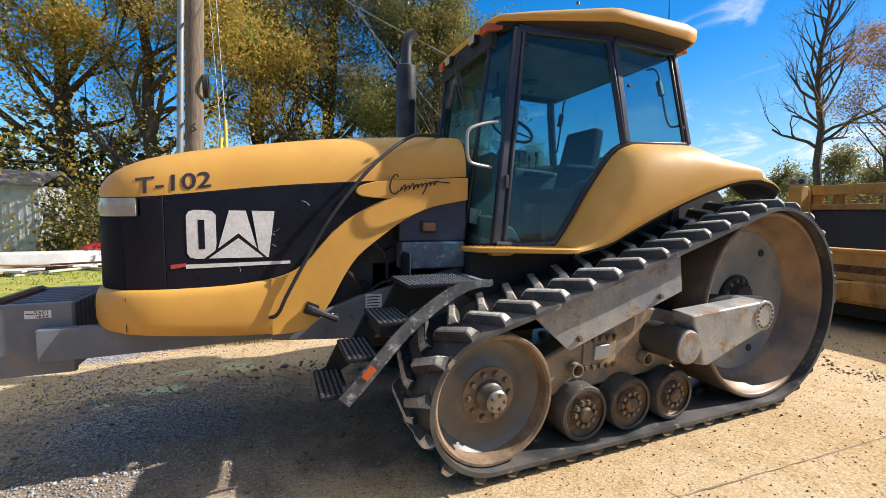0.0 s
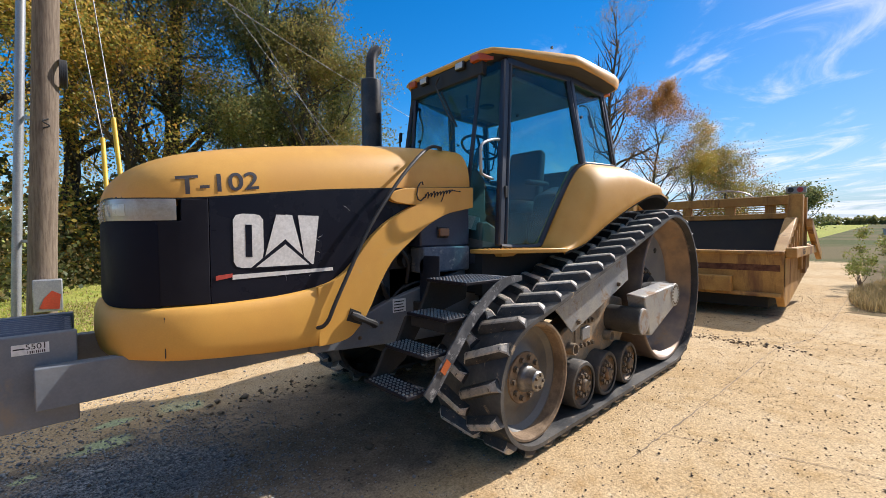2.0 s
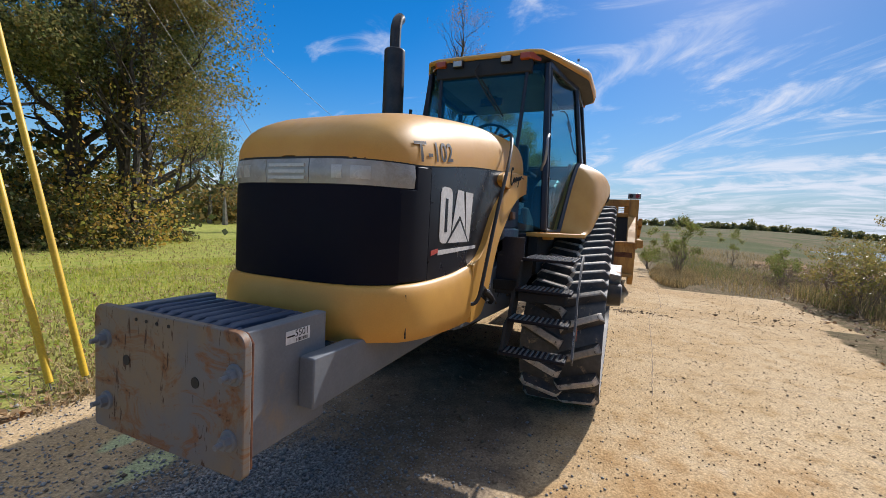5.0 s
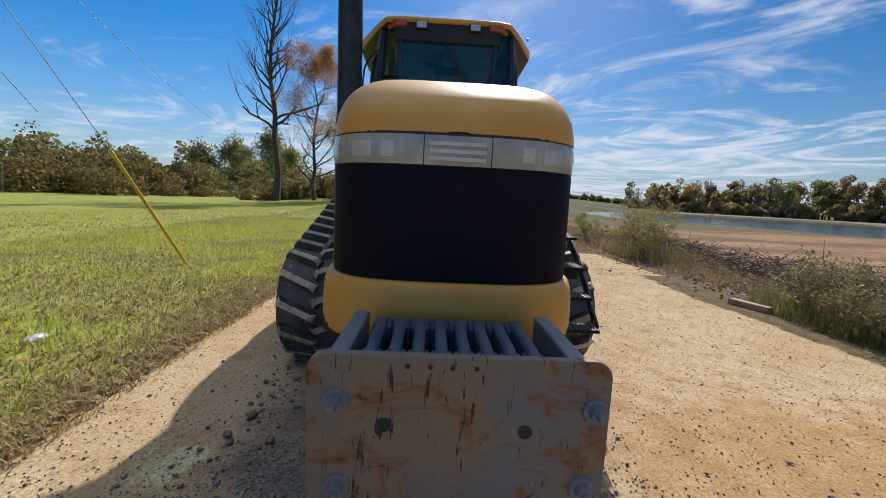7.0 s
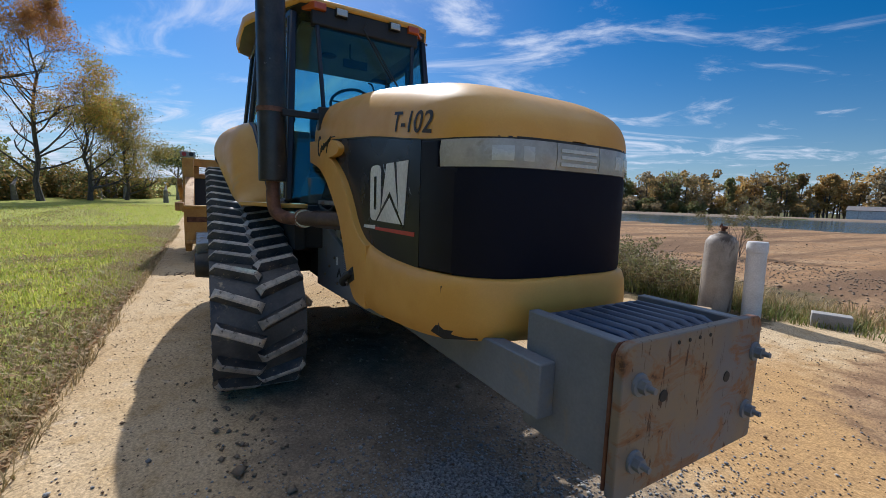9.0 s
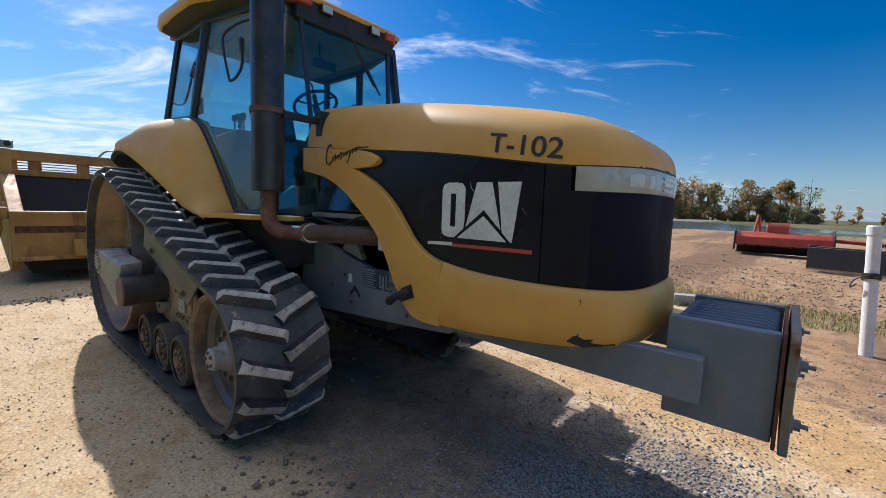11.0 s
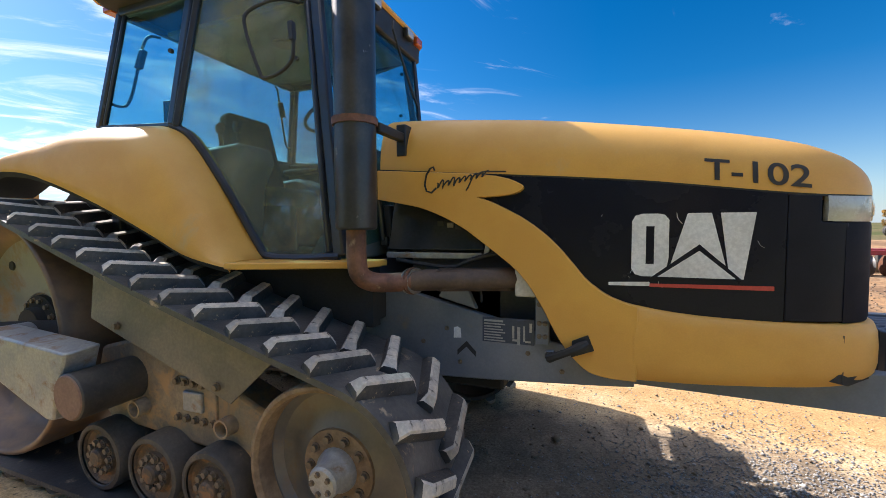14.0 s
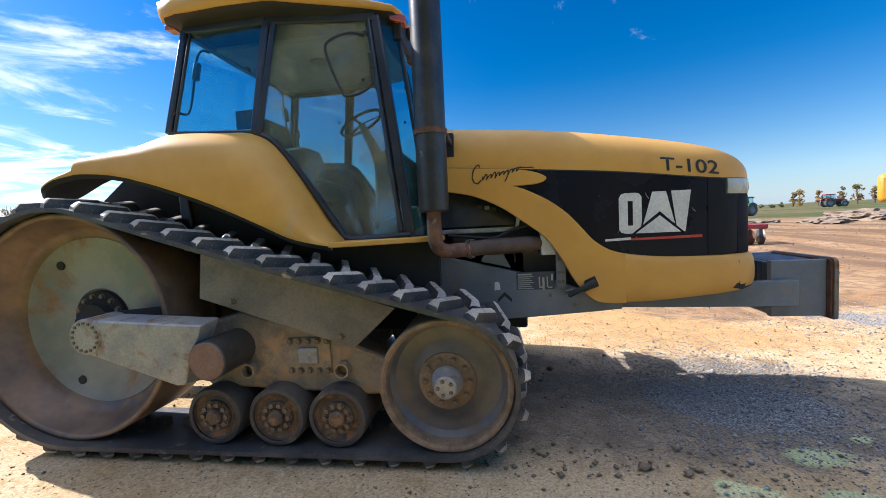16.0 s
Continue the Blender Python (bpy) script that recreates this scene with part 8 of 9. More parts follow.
for k in range(14):
    bm = bmesh.new()
    L = rs.uniform(0.8, 2.0)
    box(bm, (-L / 2, -0.06, 0), (L / 2, 0.06, 0.05))
    ob = solo("scrap_board", bm, (M_LUMBER, M_RUST, M_PVC)[k % 3], ("weathered board in the scrap pile", "rusty metal strip in the scrap pile", "white plastic strip in the scrap pile")[k % 3], "scrap", "scrap on the verge", bevel=0.006)
    ob.matrix_basis = pose(-7.0 + rs.uniform(-1.3, 1.3), 10.0 + rs.uniform(-0.6, 0.6), 0.07 + 0.035 * (k // 3), rs.uniform(-4, 4), rs.uniform(-5, 5), rs.uniform(-40, 40))

# posts and tank along the right edge of the pad
bm = bmesh.new()
lathe(bm, [(0.0, 0.0), (0.205, 0.0), (0.212, 0.05), (0.212, 1.0), (0.20, 1.06), (0.16, 1.12), (0.08, 1.16), (0.06, 1.17), (0.06, 1.20), (0.0, 1.20)], (0, 0, 0), "z", 32)
TK = solo("water_tank", bm, M_TANK, "stained off-white upright pressure tank in the weeds", "tank")
TK.matrix_basis = pose(-0.26, -5.25, -0.02, 1.5, 0, 0)
bm = bmesh.new()
cyl(bm, (0, 0, 1.19), (0, 0, 1.27), 0.03, 10)
cyl(bm, (-0.05, 0, 1.25), (0.05, 0, 1.27), 0.018, 8)
cyl(bm, (0.03, 0, 1.27), (0.03, 0, 1.31), 0.016, 8)
part("valve", bm, M_RUST, TK, "rusty brass valve")
bm = bmesh.new()
lathe(bm, [(0.0, 0.0), (0.118, 0.0), (0.118, 0.93), (0.127, 0.935), (0.127, 1.06), (0.115, 1.085), (0.0, 1.09)], (0, 0, 0), "z", 28)
ob = solo("capped_pipe", bm, M_PVC, "short capped white plastic well pipe", "pipe")
ob.matrix_basis = pose(-0.72, -5.32, -0.02, 0, 1, 0)
bm = bmesh.new()
lathe(bm, [(0.0, 0.0), (0.062, 0.0), (0.062, 1.40), (0.072, 1.405), (0.072, 1.50), (0.06, 1.515), (0.0, 1.515)], (0, 0, 0), "z", 20)
ST_ = solo("marker_post", bm, M_PVC, "thin white plastic post with a cord knotted round it", "post")
ST_.matrix_basis = pose(-3.50, -4.42, -0.02, 1, 2.5, 0)
bm = bmesh.new()
for k in range(3):
    rows = [ring_pts((0.078 * math.cos(a), 0.078 * math.sin(a), 0.90 + 0.025 * k + 0.02 * math.sin(a)), (-math.sin(a), math.cos(a), 0), 0.010, 6, Vector((0, 0, 1))) for a in np.linspace(0, 2 * math.pi, 20, endpoint=False)]
    loft(bm, rows, close=True, wrap=True)
tube(bm, curve_pts([(0.07, 0.0, 0.93), (0.14, -0.02, 0.88), (0.17, 0.0, 0.80), (0.12, 0.03, 0.84)], 4), 0.009, 6)
part("cord", bm, M_PLASTIC, ST_, "dark knotted cord")
bm = bmesh.new()
box(bm, (-0.2, -0.1, 0), (0.2, 0.1, 0.19))
ob = solo("concrete_block", bm, M_CONC, "grey concrete block lying in the weeds", "block", bevel=0.012)
ob.matrix_basis = pose(-1.45, -5.75, -0.01, 0, 0, 20)
for x, y, a, L in ((2.43, -5.0, 18, 0.62), (-0.2, -4.75, 25, 0.5)):
    bm = bmesh.new()
    box(bm, (-L / 2, -0.07, 0), (L / 2, 0.07, 0.09))
    ob = solo("timber_offcut", bm, M_LUMBER, "pale timber offcut lying at the pad's edge", "timber", "timber offcuts", bevel=0.006)
    ob.matrix_basis = pose(x, y, gz(x, y), 0, 0, a)
bm = bmesh.new()
bmesh.ops.create_icosphere(bm, subdivisions=2, radius=0.09)
for v in bm.verts:
    v.co = Vector((v.co.x * 1.3, v.co.y * 0.7, abs(v.co.z) * 0.5)) * (1 + 0.25 * noise.noise(v.co * 30))
ob = solo("plastic_bottle", bm, M_LITTER, "crushed clear plastic bottle on the grass", "litter")
ob.matrix_basis = pose(-0.06, 3.62, gz(-0.06, 3.62) + 0.01)


# machines across the yard
def wheel(parent, x, y, r, w, material=M_TYRE, hub=M_STEEL, lugs=True):
    bm = bmesh.new()
    lathe(bm, [(r * 0.52, -w / 2), (r * 0.90, -w / 2), (r * 0.97, -w * 0.40), (r, -w * 0.2), (r, w * 0.2), (r * 0.97, w * 0.40), (r * 0.90, w / 2), (r * 0.52, w / 2)], (x, y, r), "y", 32)
    t = part("tyre", bm, material, parent)
    if lugs:
        bm = bmesh.new()
        for k in range(24):
            a = 2 * math.pi * k / 24
            for sgn in (-1, 1):
                c = Vector((x + r * math.cos(a + 0.06 * sgn), y + sgn * w * 0.24, r + r * math.sin(a + 0.06 * sgn)))
                beam(bm, c - Vector((0, w * 0.2, 0)), c + Vector((0, w * 0.2, 0)), 0.06, 0.06, (math.cos(a), 0, math.sin(a)))
        part("tread_bar", bm, material, t)
    bm = bmesh.new()
    lathe(bm, [(r * 0.53, w * 0.40), (r * 0.50, w * 0.46), (r * 0.46, w * 0.30), (r * 0.2, w * 0.18), (r * 0.18, w * 0.3), (0.0, w * 0.3)], (x, y, r), "y", 28)
    lathe(bm, [(r * 0.53, -w * 0.40), (r * 0.50, -w * 0.46), (r * 0.46, -w * 0.30), (r * 0.2, -w * 0.18), (0.0, -w * 0.18)], (x, y, r), "y", 28)
    part("rim", bm, hub, t)


def farm_tractor(name, label, m, paint):
    """A wheeled cab tractor, nose towards +x, on its own ground."""
    t = thing(name, label, "tractor")
    t.matrix_basis = m
    def p(nm, fn, mt, bev=0.03, lab=""):
        bm = bmesh.new()
        fn(bm)
        return part(nm, bm, mt, t, lab, bev)
    for s in (-1, 1):
        wheel(t, 0.0, s * 0.95, 0.88, 0.52)
        wheel(t, 2.55, s * 0.85, 0.62, 0.40)
        p("fender", lambda b: loft(b, [[(0.98 * math.cos(a), s * y, 0.90 + 0.98 * math.sin(a)) for y in (0.62, 1.20)] + [(0.93 * math.cos(a), s * y, 0.90 + 0.93 * math.sin(a)) for y in (1.20, 0.62)] for a in np.linspace(0.35, 2.5, 12)], close=True, caps=True), paint, 0.0)
        for x, z0, z1 in ((0.95, 1.3, 2.55), (0.25, 1.6, 2.58), (-0.55, 1.7, 2.52)):
            p("cab_post", lambda b, x=x, z0=z0, z1=z1: beam(b, (x + (0.12 if x > 0.9 else 0), s * 0.74, z0), (x, s * 0.68, z1), 0.06, 0.06), M_PLASTIC, 0.01)
        g = p("side_glass", lambda b: slab(b, [(1.05, s * 0.74, 1.3), (0.25, s * 0.72, 1.6), (-0.55, s * 0.72, 1.72), (-0.55, s * 0.68, 2.5), (0.95, s * 0.68, 2.53)], 0.006), M_GLASS, 0)
        g.visible_shadow = False
        p("mirror", lambda b: box(b, (1.12, s * 1.0 - 0.08, 2.0), (1.15, s * 1.0 + 0.08, 2.3)), M_PLASTIC, 0.01)
    p("roof", lambda b: prism(b, [(-0.75, 2.52), (1.12, 2.55), (1.18, 2.64), (0.9, 2.74), (-0.5, 2.76), (-0.78, 2.64)], "y", -0.78, 0.78), paint, 0.06, "rounded cab roof")
    p("hood", lambda b: prism(b, [(1.05, 1.15), (1.05, 1.72), (1.5, 1.74), (2.6, 1.60), (3.15, 1.42), (3.28, 1.2), (3.25, 0.85), (2.9, 0.8), (2.6, 1.0), (1.4, 1.05)], "y", -0.36, 0.36), paint, 0.07, "sloping engine hood")
    p("hood_vent", lambda b: box(b, (1.7, -0.368, 1.22), (2.8, 0.368, 1.36)), M_PLASTIC, 0.01)
    p("chassis", lambda b: box(b, (-0.6, -0.28, 0.55), (3.1, 0.28, 1.15)), M_DARK, 0.04)
    p("cab_floor", lambda b: box(b, (-0.6, -0.62, 1.1), (1.05, 0.62, 1.35)), M_PLASTIC, 0.03)
    p("seat", lambda b: prism(b, [(0.1, 1.35), (0.65, 1.35), (0.65, 1.6), (0.3, 1.62), (0.15, 2.15), (0.0, 2.15)], "y", -0.25, 0.25), M_SEAT, 0.04)
    p("exhaust", lambda b: cyl(b, (1.25, 0.55, 1.3), (1.25, 0.55, 2.75), 0.05, 14), M_STEEL, 0)
    p("front_weights", lambda b: box(b, (3.2, -0.35, 0.6), (3.6, 0.35, 0.95)), M_PLASTIC, 0.05)
    return t


farm_tractor("farm_tractor", "clean red four-wheel cab tractor parked across the dirt yard", pose(-6.6, -17.7, 0, 0, 0, 181), M_REDPAINT)
farm_tractor("farm_tractor", "distant green cab tractor across the yard", pose(-36.0, -62.0, 0, 0, 0, 20), M_GREENPAINT)
farm_tractor("farm_tractor", "distant red loader tractor beside spoil heaps", pose(-70.0, -95.0, 0.3, 0, 0, 170), M_REDPAINT)

TL = thing("rotary_tiller", "orange-red trailed tiller with black ends in the dirt yard", "implement")
TL.matrix_basis = pose(-2.35, -19.3, 0, 0, 0, 4)
for nm, outline, lo, hi, mt in (
        ("hood", [(-0.55, 0.42), (-0.62, 0.42), (-0.50, 0.78), (-0.25, 0.95), (0.30, 0.95), (0.52, 0.75), (0.58, 0.45), (0.52, 0.45), (0.46, 0.72), (0.27, 0.88), (-0.22, 0.88), (-0.45, 0.74)], -1.6, 1.4, M_ORANGEPAINT),
        ("end_plate", [(-0.62, 0.30), (0.45, 0.18), (0.62, 0.45), (0.50, 0.95), (0.10, 1.12), (-0.35, 1.05), (-0.62, 0.70)], 1.4, 1.46, M_PLASTIC),
        ("end_plate", [(-0.62, 0.30), (0.45, 0.18), (0.62, 0.45), (0.50, 0.95), (0.10, 1.12), (-0.35, 1.05), (-0.62, 0.70)], -1.66, -1.6, M_PLASTIC),
        ("gearbox", [(-0.28, 0.95), (0.28, 0.95), (0.24, 1.20), (0.12, 1.34), (-0.16, 1.34), (-0.26, 1.18)], -0.3, 0.4, M_ORANGEPAINT)):
    bm = bmesh.new()
    prism(bm, outline, "x", lo, hi)
    part(nm, bm, mt, TL, bevel=0.015)
for nm, p0, p1, r, mt in (("roller", (-1.55, -0.78, 0.22), (1.35, -0.78, 0.22), 0.20, M_PLASTIC), ("rotor_shaft", (-1.58, 0.0, 0.42), (1.38, 0.0, 0.42), 0.06, M_STEEL), ("drawbar", (-4.2, 0.0, 0.62), (-1.62, 0.0, 0.74), 0.07, M_ORANGEPAINT),
                          ("hitch_mast", (0.6, -0.22, 0.92), (0.7, 0.0, 1.60), 0.05, M_ORANGEPAINT), ("hitch_mast", (0.8, 0.22, 0.92), (0.7, 0.0, 1.60), 0.05, M_ORANGEPAINT)):
    bm = bmesh.new()
    cyl(bm, p0, p1, r, 16)
    part(nm, bm, mt, TL)
for k in range(13):
    bm = bmesh.new()
    x, a = -1.42 + 0.225 * k, 0.9 * k
    for q in (0, 2.09, 4.19):
        tube(bm, [(x, 0.05 * math.cos(a + q), 0.42 + 0.05 * math.sin(a + q)), (x, 0.27 * math.cos(a + q), 0.42 + 0.27 * math.sin(a + q)), (x + 0.09, 0.33 * math.cos(a + q + 0.2), 0.42 + 0.33 * math.sin(a + q + 0.2))], [0.025, 0.022, 0.012], 5)
    part("tine", bm, M_DARK, TL)
BL = thing("box_blade", "black box-shaped grading blade lying on the dirt", "implement")
BL.matrix_basis = pose(-4.5, -14.4, 0, 0, 0, -18)
for nm, lo, hi in (("back", (-1.3, 0.25, 0.08), (1.3, 0.32, 0.70)), ("end_plate", (1.24, -0.5, 0.05), (1.3, 0.3, 0.75)), ("end_plate", (-1.3, -0.5, 0.05), (-1.24, 0.3, 0.75)), ("beam", (-1.25, -0.2, 0.60), (1.25, -0.08, 0.72)), ("cutting_edge", (-1.3, 0.2, 0.02), (1.3, 0.3, 0.16))):
    bm = bmesh.new()
    box(bm, lo, hi)
    part(nm, bm, M_PLASTIC if nm != "cutting_edge" else M_LUMBER, BL, bevel=0.01)
DH = thing("disc_harrow", "red disc harrow with notched steel discs", "implement")
DH.matrix_basis = pose(-8.75, -13.6, 0, 0, 0, 3)
for lo, hi in (((-1.8, -0.08, 0.62), (1.8, 0.08, 0.78)), ((-1.8, -1.0, 0.62), (1.8, -0.86, 0.78)), ((-1.75, -1.0, 0.60), (-1.6, 0.1, 0.76)), ((1.6, -1.0, 0.60), (1.75, 0.1, 0.76))):
    bm = bmesh.new()
    box(bm, lo, hi)
    part("frame_bar", bm, M_REDPAINT, DH, bevel=0.02)
for k in range(9):
    for yy in (0.0, -0.95):
        bm = bmesh.new()
        x = -1.5 + 0.38 * k
        lathe(bm, [(0.0, 0.0), (0.20, -0.02), (0.30, -0.06), (0.31, -0.06), (0.21, -0.01), (0.0, 0.012)], (x, yy, 0.30), "x", 20)
        part("disc", bm, M_RUST if k % 2 else M_STEEL, DH)

# heaps of spoil and rubble
for x, y, w, h, sd_ in ((-23.5, -29.5, 1.8, 0.40, 1), (-27.0, -31.0, 2.2, 0.55, 2), (-30.5, -36.0, 2.6, 0.7, 3), (-21.0, -33.0, 1.4, 0.3, 4)):
    bm = bmesh.new()
    bmesh.ops.create_icosphere(bm, subdivisions=4, radius=1.0)
    for v in bm.verts:
        k = 1 + 0.35 * noise.noise(v.co * 1.7 + Vector((sd_, 0, 0))) + 0.30 * noise.noise(v.co * 4.0) + 0.22 * noise.noise(v.co * 9.0)
        v.co = Vector((v.co.x * w * k, v.co.y * w * 0.7 * k, max(-0.1, v.co.z * h * k)))
    ob = solo("dirt_mound", bm, M_MUD, "rough mound of spoil and rubble in the yard", "mound", "dirt mounds")
    ob.matrix_basis = pose(x, y, gz(x, y), 0, 0, 40 * sd_)

# excavator at the edge of the yard
EX = thing("excavator", "orange-yellow tracked excavator at the edge of the yard", "excavator")
EX.matrix_basis = pose(-18.85, -14.62, 0, 0, 0, 141) @ Matrix.Scale(1.15, 4)
for nm, lo, hi, mt in (("track", (-2.0, -1.5, 0), (2.0, -0.9, 0.95), M_UNDER), ("track", (-2.0, 0.9, 0), (2.0, 1.5, 0.95), M_UNDER), ("body", (-2.2, -1.35, 1.15), (1.6, 1.35, 2.35), M_EXCAV),
                       ("cab", (0.4, 0.3, 1.3), (1.9, 1.35, 3.0), M_EXCAV), ("counterweight", (-2.6, -1.3, 1.2), (-2.1, 1.3, 2.2), M_EXCAV), ("turntable", (-0.7, -0.7, 0.9), (0.7, 0.7, 1.2), M_DARK)):
    bm = bmesh.new()
    box(bm, lo, hi)
    part(nm, bm, mt, EX, bevel=0.15)
bm = bmesh.new()
tube(bm, [(1.5, -0.2, 1.8), (2.6, -0.2, 3.9), (4.0, -0.2, 4.3), (5.2, -0.2, 3.4)], [0.28, 0.34, 0.3, 0.2], 4)
part("boom", bm, M_EXCAV, EX)
bm = bmesh.new()
tube(bm, [(5.2, -0.2, 3.6), (5.4, -0.2, 1.6), (5.2, -0.2, 0.9)], [0.22, 0.18, 0.12], 4)
part("stick", bm, M_EXCAV, EX)
bm = bmesh.new()
lathe(bm, [(0.3, -0.5), (0.55, -0.5), (0.55, 0.5), (0.3, 0.5)], (4.9, -0.2, 0.55), "y", 16)
part("bucket", bm, M_DARK, EX)

# far buildings
for nm, lab, x, y, sx, sy, h, rot in (("metal_shed", "low pale metal shed on the far bank", 33, -150, 11, 6, 3.4, 10), ("white_trailer", "small white trailer on the far bank", 48, -150, 4, 2, 2.6, 5), ("farm_house", "distant white house with a grey roof", -62, -170, 9, 6, 3.6, 0),
                                      ("low_barn", "low white barn far behind the field", 86, -4, 4, 2, 1.2, 0), ("long_shed", "long white shed beyond the field", -40, 120, 30, 7, 3.0, 5)):
    t = thing(nm, lab, "building", at=(x, y, gz(x, y)))
    t.rotation_euler = (0, 0, radians(rot))
    bm = bmesh.new()
    box(bm, (-sx / 2, -sy / 2, -0.3), (sx / 2, sy / 2, h * 0.7))
    part("wall", bm, M_SHED, t)
    bm = bmesh.new()
    prism(bm, [(-sy / 2 - 0.2, h * 0.68), (0, h), (sy / 2 + 0.2, h * 0.68), (sy / 2 + 0.2, h * 0.72), (0, h * 1.05), (-sy / 2 - 0.2, h * 0.72)], "x", -sx / 2 - 0.2, sx / 2 + 0.2)
    part("roof", bm, M_SHEDROOF, t)
    for k in (-1, 1):
        bm = bmesh.new()
        box(bm, (k * sx * 0.25 - 0.4, -sy / 2 - 0.04, 0.4), (k * sx * 0.25 + 0.4, -sy / 2 + 0.02, h * 0.5))
        part("window", bm, M_PLASTIC, t)

# ---- grass, weeds, gravel and mud ----
def blades(name, label, rng, xy, height, width, material, lean=0.35, category="grass"):
    """Upright tapering blades, each an island of two quads."""
    k = len(xy)
    z = ground_z(xy[:, 0], xy[:, 1])
    h = height * rng.uniform(0.45, 1.25, k)
    a = rng.uniform(0, 6.28, k)
    d = np.stack([np.cos(a), np.sin(a)], 1) * (h * rng.uniform(0.05, lean, k) * 2)[:, None]
    s = np.stack([-np.sin(a), np.cos(a)], 1) * (width * rng.uniform(0.6, 1.3, k))[:, None] / 2
    b0 = np.concatenate([xy, (z - 0.005)[:, None]], 1)
    m0 = np.concatenate([xy + d * 0.3, (z + h * 0.6)[:, None]], 1)
    t0 = np.concatenate([xy + d, (z + h)[:, None]], 1)
    s3 = np.concatenate([s, np.zeros((k, 1))], 1)
    v = np.stack([b0 - s3, b0 + s3, m0 + s3 * 0.7, m0 - s3 * 0.7, t0], 1).reshape(-1, 3)
    base = (np.arange(k) * 5)[:, None]
    quads = (base + np.array([[0, 1, 2, 3]]))
    tris = (base + np.array([[3, 2, 4]]))
    me = bpy.data.meshes.new(name)
    me.vertices.add(5 * k)
    me.vertices.foreach_set("co", v.reshape(-1).astype(np.float32))
    me.loops.add(7 * k)
    me.loops.foreach_set("vertex_index", np.concatenate([quads, tris], 1).reshape(-1).astype(np.int32))
    me.polygons.add(2 * k)
    starts = (np.arange(k) * 7)[:, None] + np.array([[0, 4]])
    me.polygons.foreach_set("loop_start", starts.reshape(-1).astype(np.int32))
    me.update(calc_edges=True)
    me.materials.append(material)
    return tagged(new(name, me), label, category, kind="stuff")


GRASS = leaf_mat("verge_grass", [(0.24, 0.29, 0.045), (0.36, 0.39, 0.060), (0.46, 0.46, 0.075), (0.55, 0.47, 0.145), (0.28, 0.37, 0.045), (0.42, 0.46, 0.055), (0.52, 0.42, 0.17)], through=0.66)
DULL_GRASS = leaf_mat("dull_grass", [(0.36, 0.26, 0.115), (0.26, 0.24, 0.075), (0.46, 0.36, 0.17), (0.20, 0.21, 0.055), (0.30, 0.19, 0.09), (0.52, 0.43, 0.22)], through=0.3)
STRAW = leaf_mat("dry_straw", [(0.408, 0.300, 0.132), (0.528, 0.396, 0.192), (0.300, 0.216, 0.102), (0.240, 0.204, 0.084)], through=0.3)
GREENWEED = leaf_mat("green_weed", [(0.15, 0.20, 0.050), (0.22, 0.245, 0.065), (0.31, 0.26, 0.100), (0.125, 0.155, 0.045), (0.24, 0.18, 0.085)], through=0.35)
rng = np.random.RandomState(21)


def grass_points(k, x0, x1, y0, y1, power=1.6):
    x = rng.uniform(x0, x1, k)
    y = y0 + (y1 - y0) * rng.uniform(0, 1, k) ** power
    return np.stack([x, y], 1)


pts = grass_points(100000, -3.4, 18, 2.35, 9.5, 1.6)
tone = value_noise(pts[:, 0] * 1.1, pts[:, 1] * 1.1, 33) + 0.7 * value_noise(pts[:, 0] * 3.7, pts[:, 1] * 3.7, 34) + rng.normal(0, 0.25, len(pts))
tone -= 0.55 * np.exp(-(pts[:, 1] - 2.35) / 0.22) - 0.8 * value_noise(pts[:, 0] * 0.30, pts[:, 1] * 0.55, 35)
bare = (pts[:, 0] < -1.9) & (pts[:, 1] < 3.5)
blades("verge_grass", "short bright green grass on the verge", rng, pts[(tone > 0.08) & ~bare], 0.070, 0.013, GRASS, 0.8)
blades("verge_grass", "dull brown and olive grass on the verge", rng, pts[(tone < 0.08) & (tone > -1.5) & ~bare], 0.050, 0.014, DULL_GRASS, 1.1)
pts = grass_points(12000, -2.2, 16, 2.22, 2.95, 1.3)
pts = pts[value_noise(pts[:, 0] * 2.2, pts[:, 1] * 2.2, 38) + rng.normal(0, 0.3, len(pts)) > -0.1]
blades("verge_straw", "dry straw along the edge of the pad", rng, pts, 0.10, 0.009, STRAW, 1.3)
pts = np.concatenate([grass_points(20000, -12, 34, 8, 17, 1.0), grass_points(12000, 17, 38, 2.6, 9, 1.0)])
tone = value_noise(pts[:, 0] * 0.25, pts[:, 1] * 0.6, 36) + 0.5 * value_noise(pts[:, 0] * 1.1, pts[:, 1] * 1.1, 37) + rng.normal(0, 0.25, len(pts))
blades("far_grass", "green grass in front of the trees", rng, pts[tone > -0.1], 0.07, 0.024, GRASS, 0.7)
blades("far_grass", "brown leaf-strewn grass in front of the trees", rng, pts[tone <= -0.1], 0.055, 0.026, DULL_GRASS, 0.9)
# weeds along the right edge
def weed_patch(label, cx, cy, rx, ry, count, height, width, material):
    a, r = rng.uniform(0, 6.28, count), np.sqrt(rng.uniform(0, 1, count))
    blades("weeds", label, rng, np.stack([cx + rx * r * np.cos(a), cy + ry * r * np.sin(a)], 1), height, width, material, 0.5, "weeds")


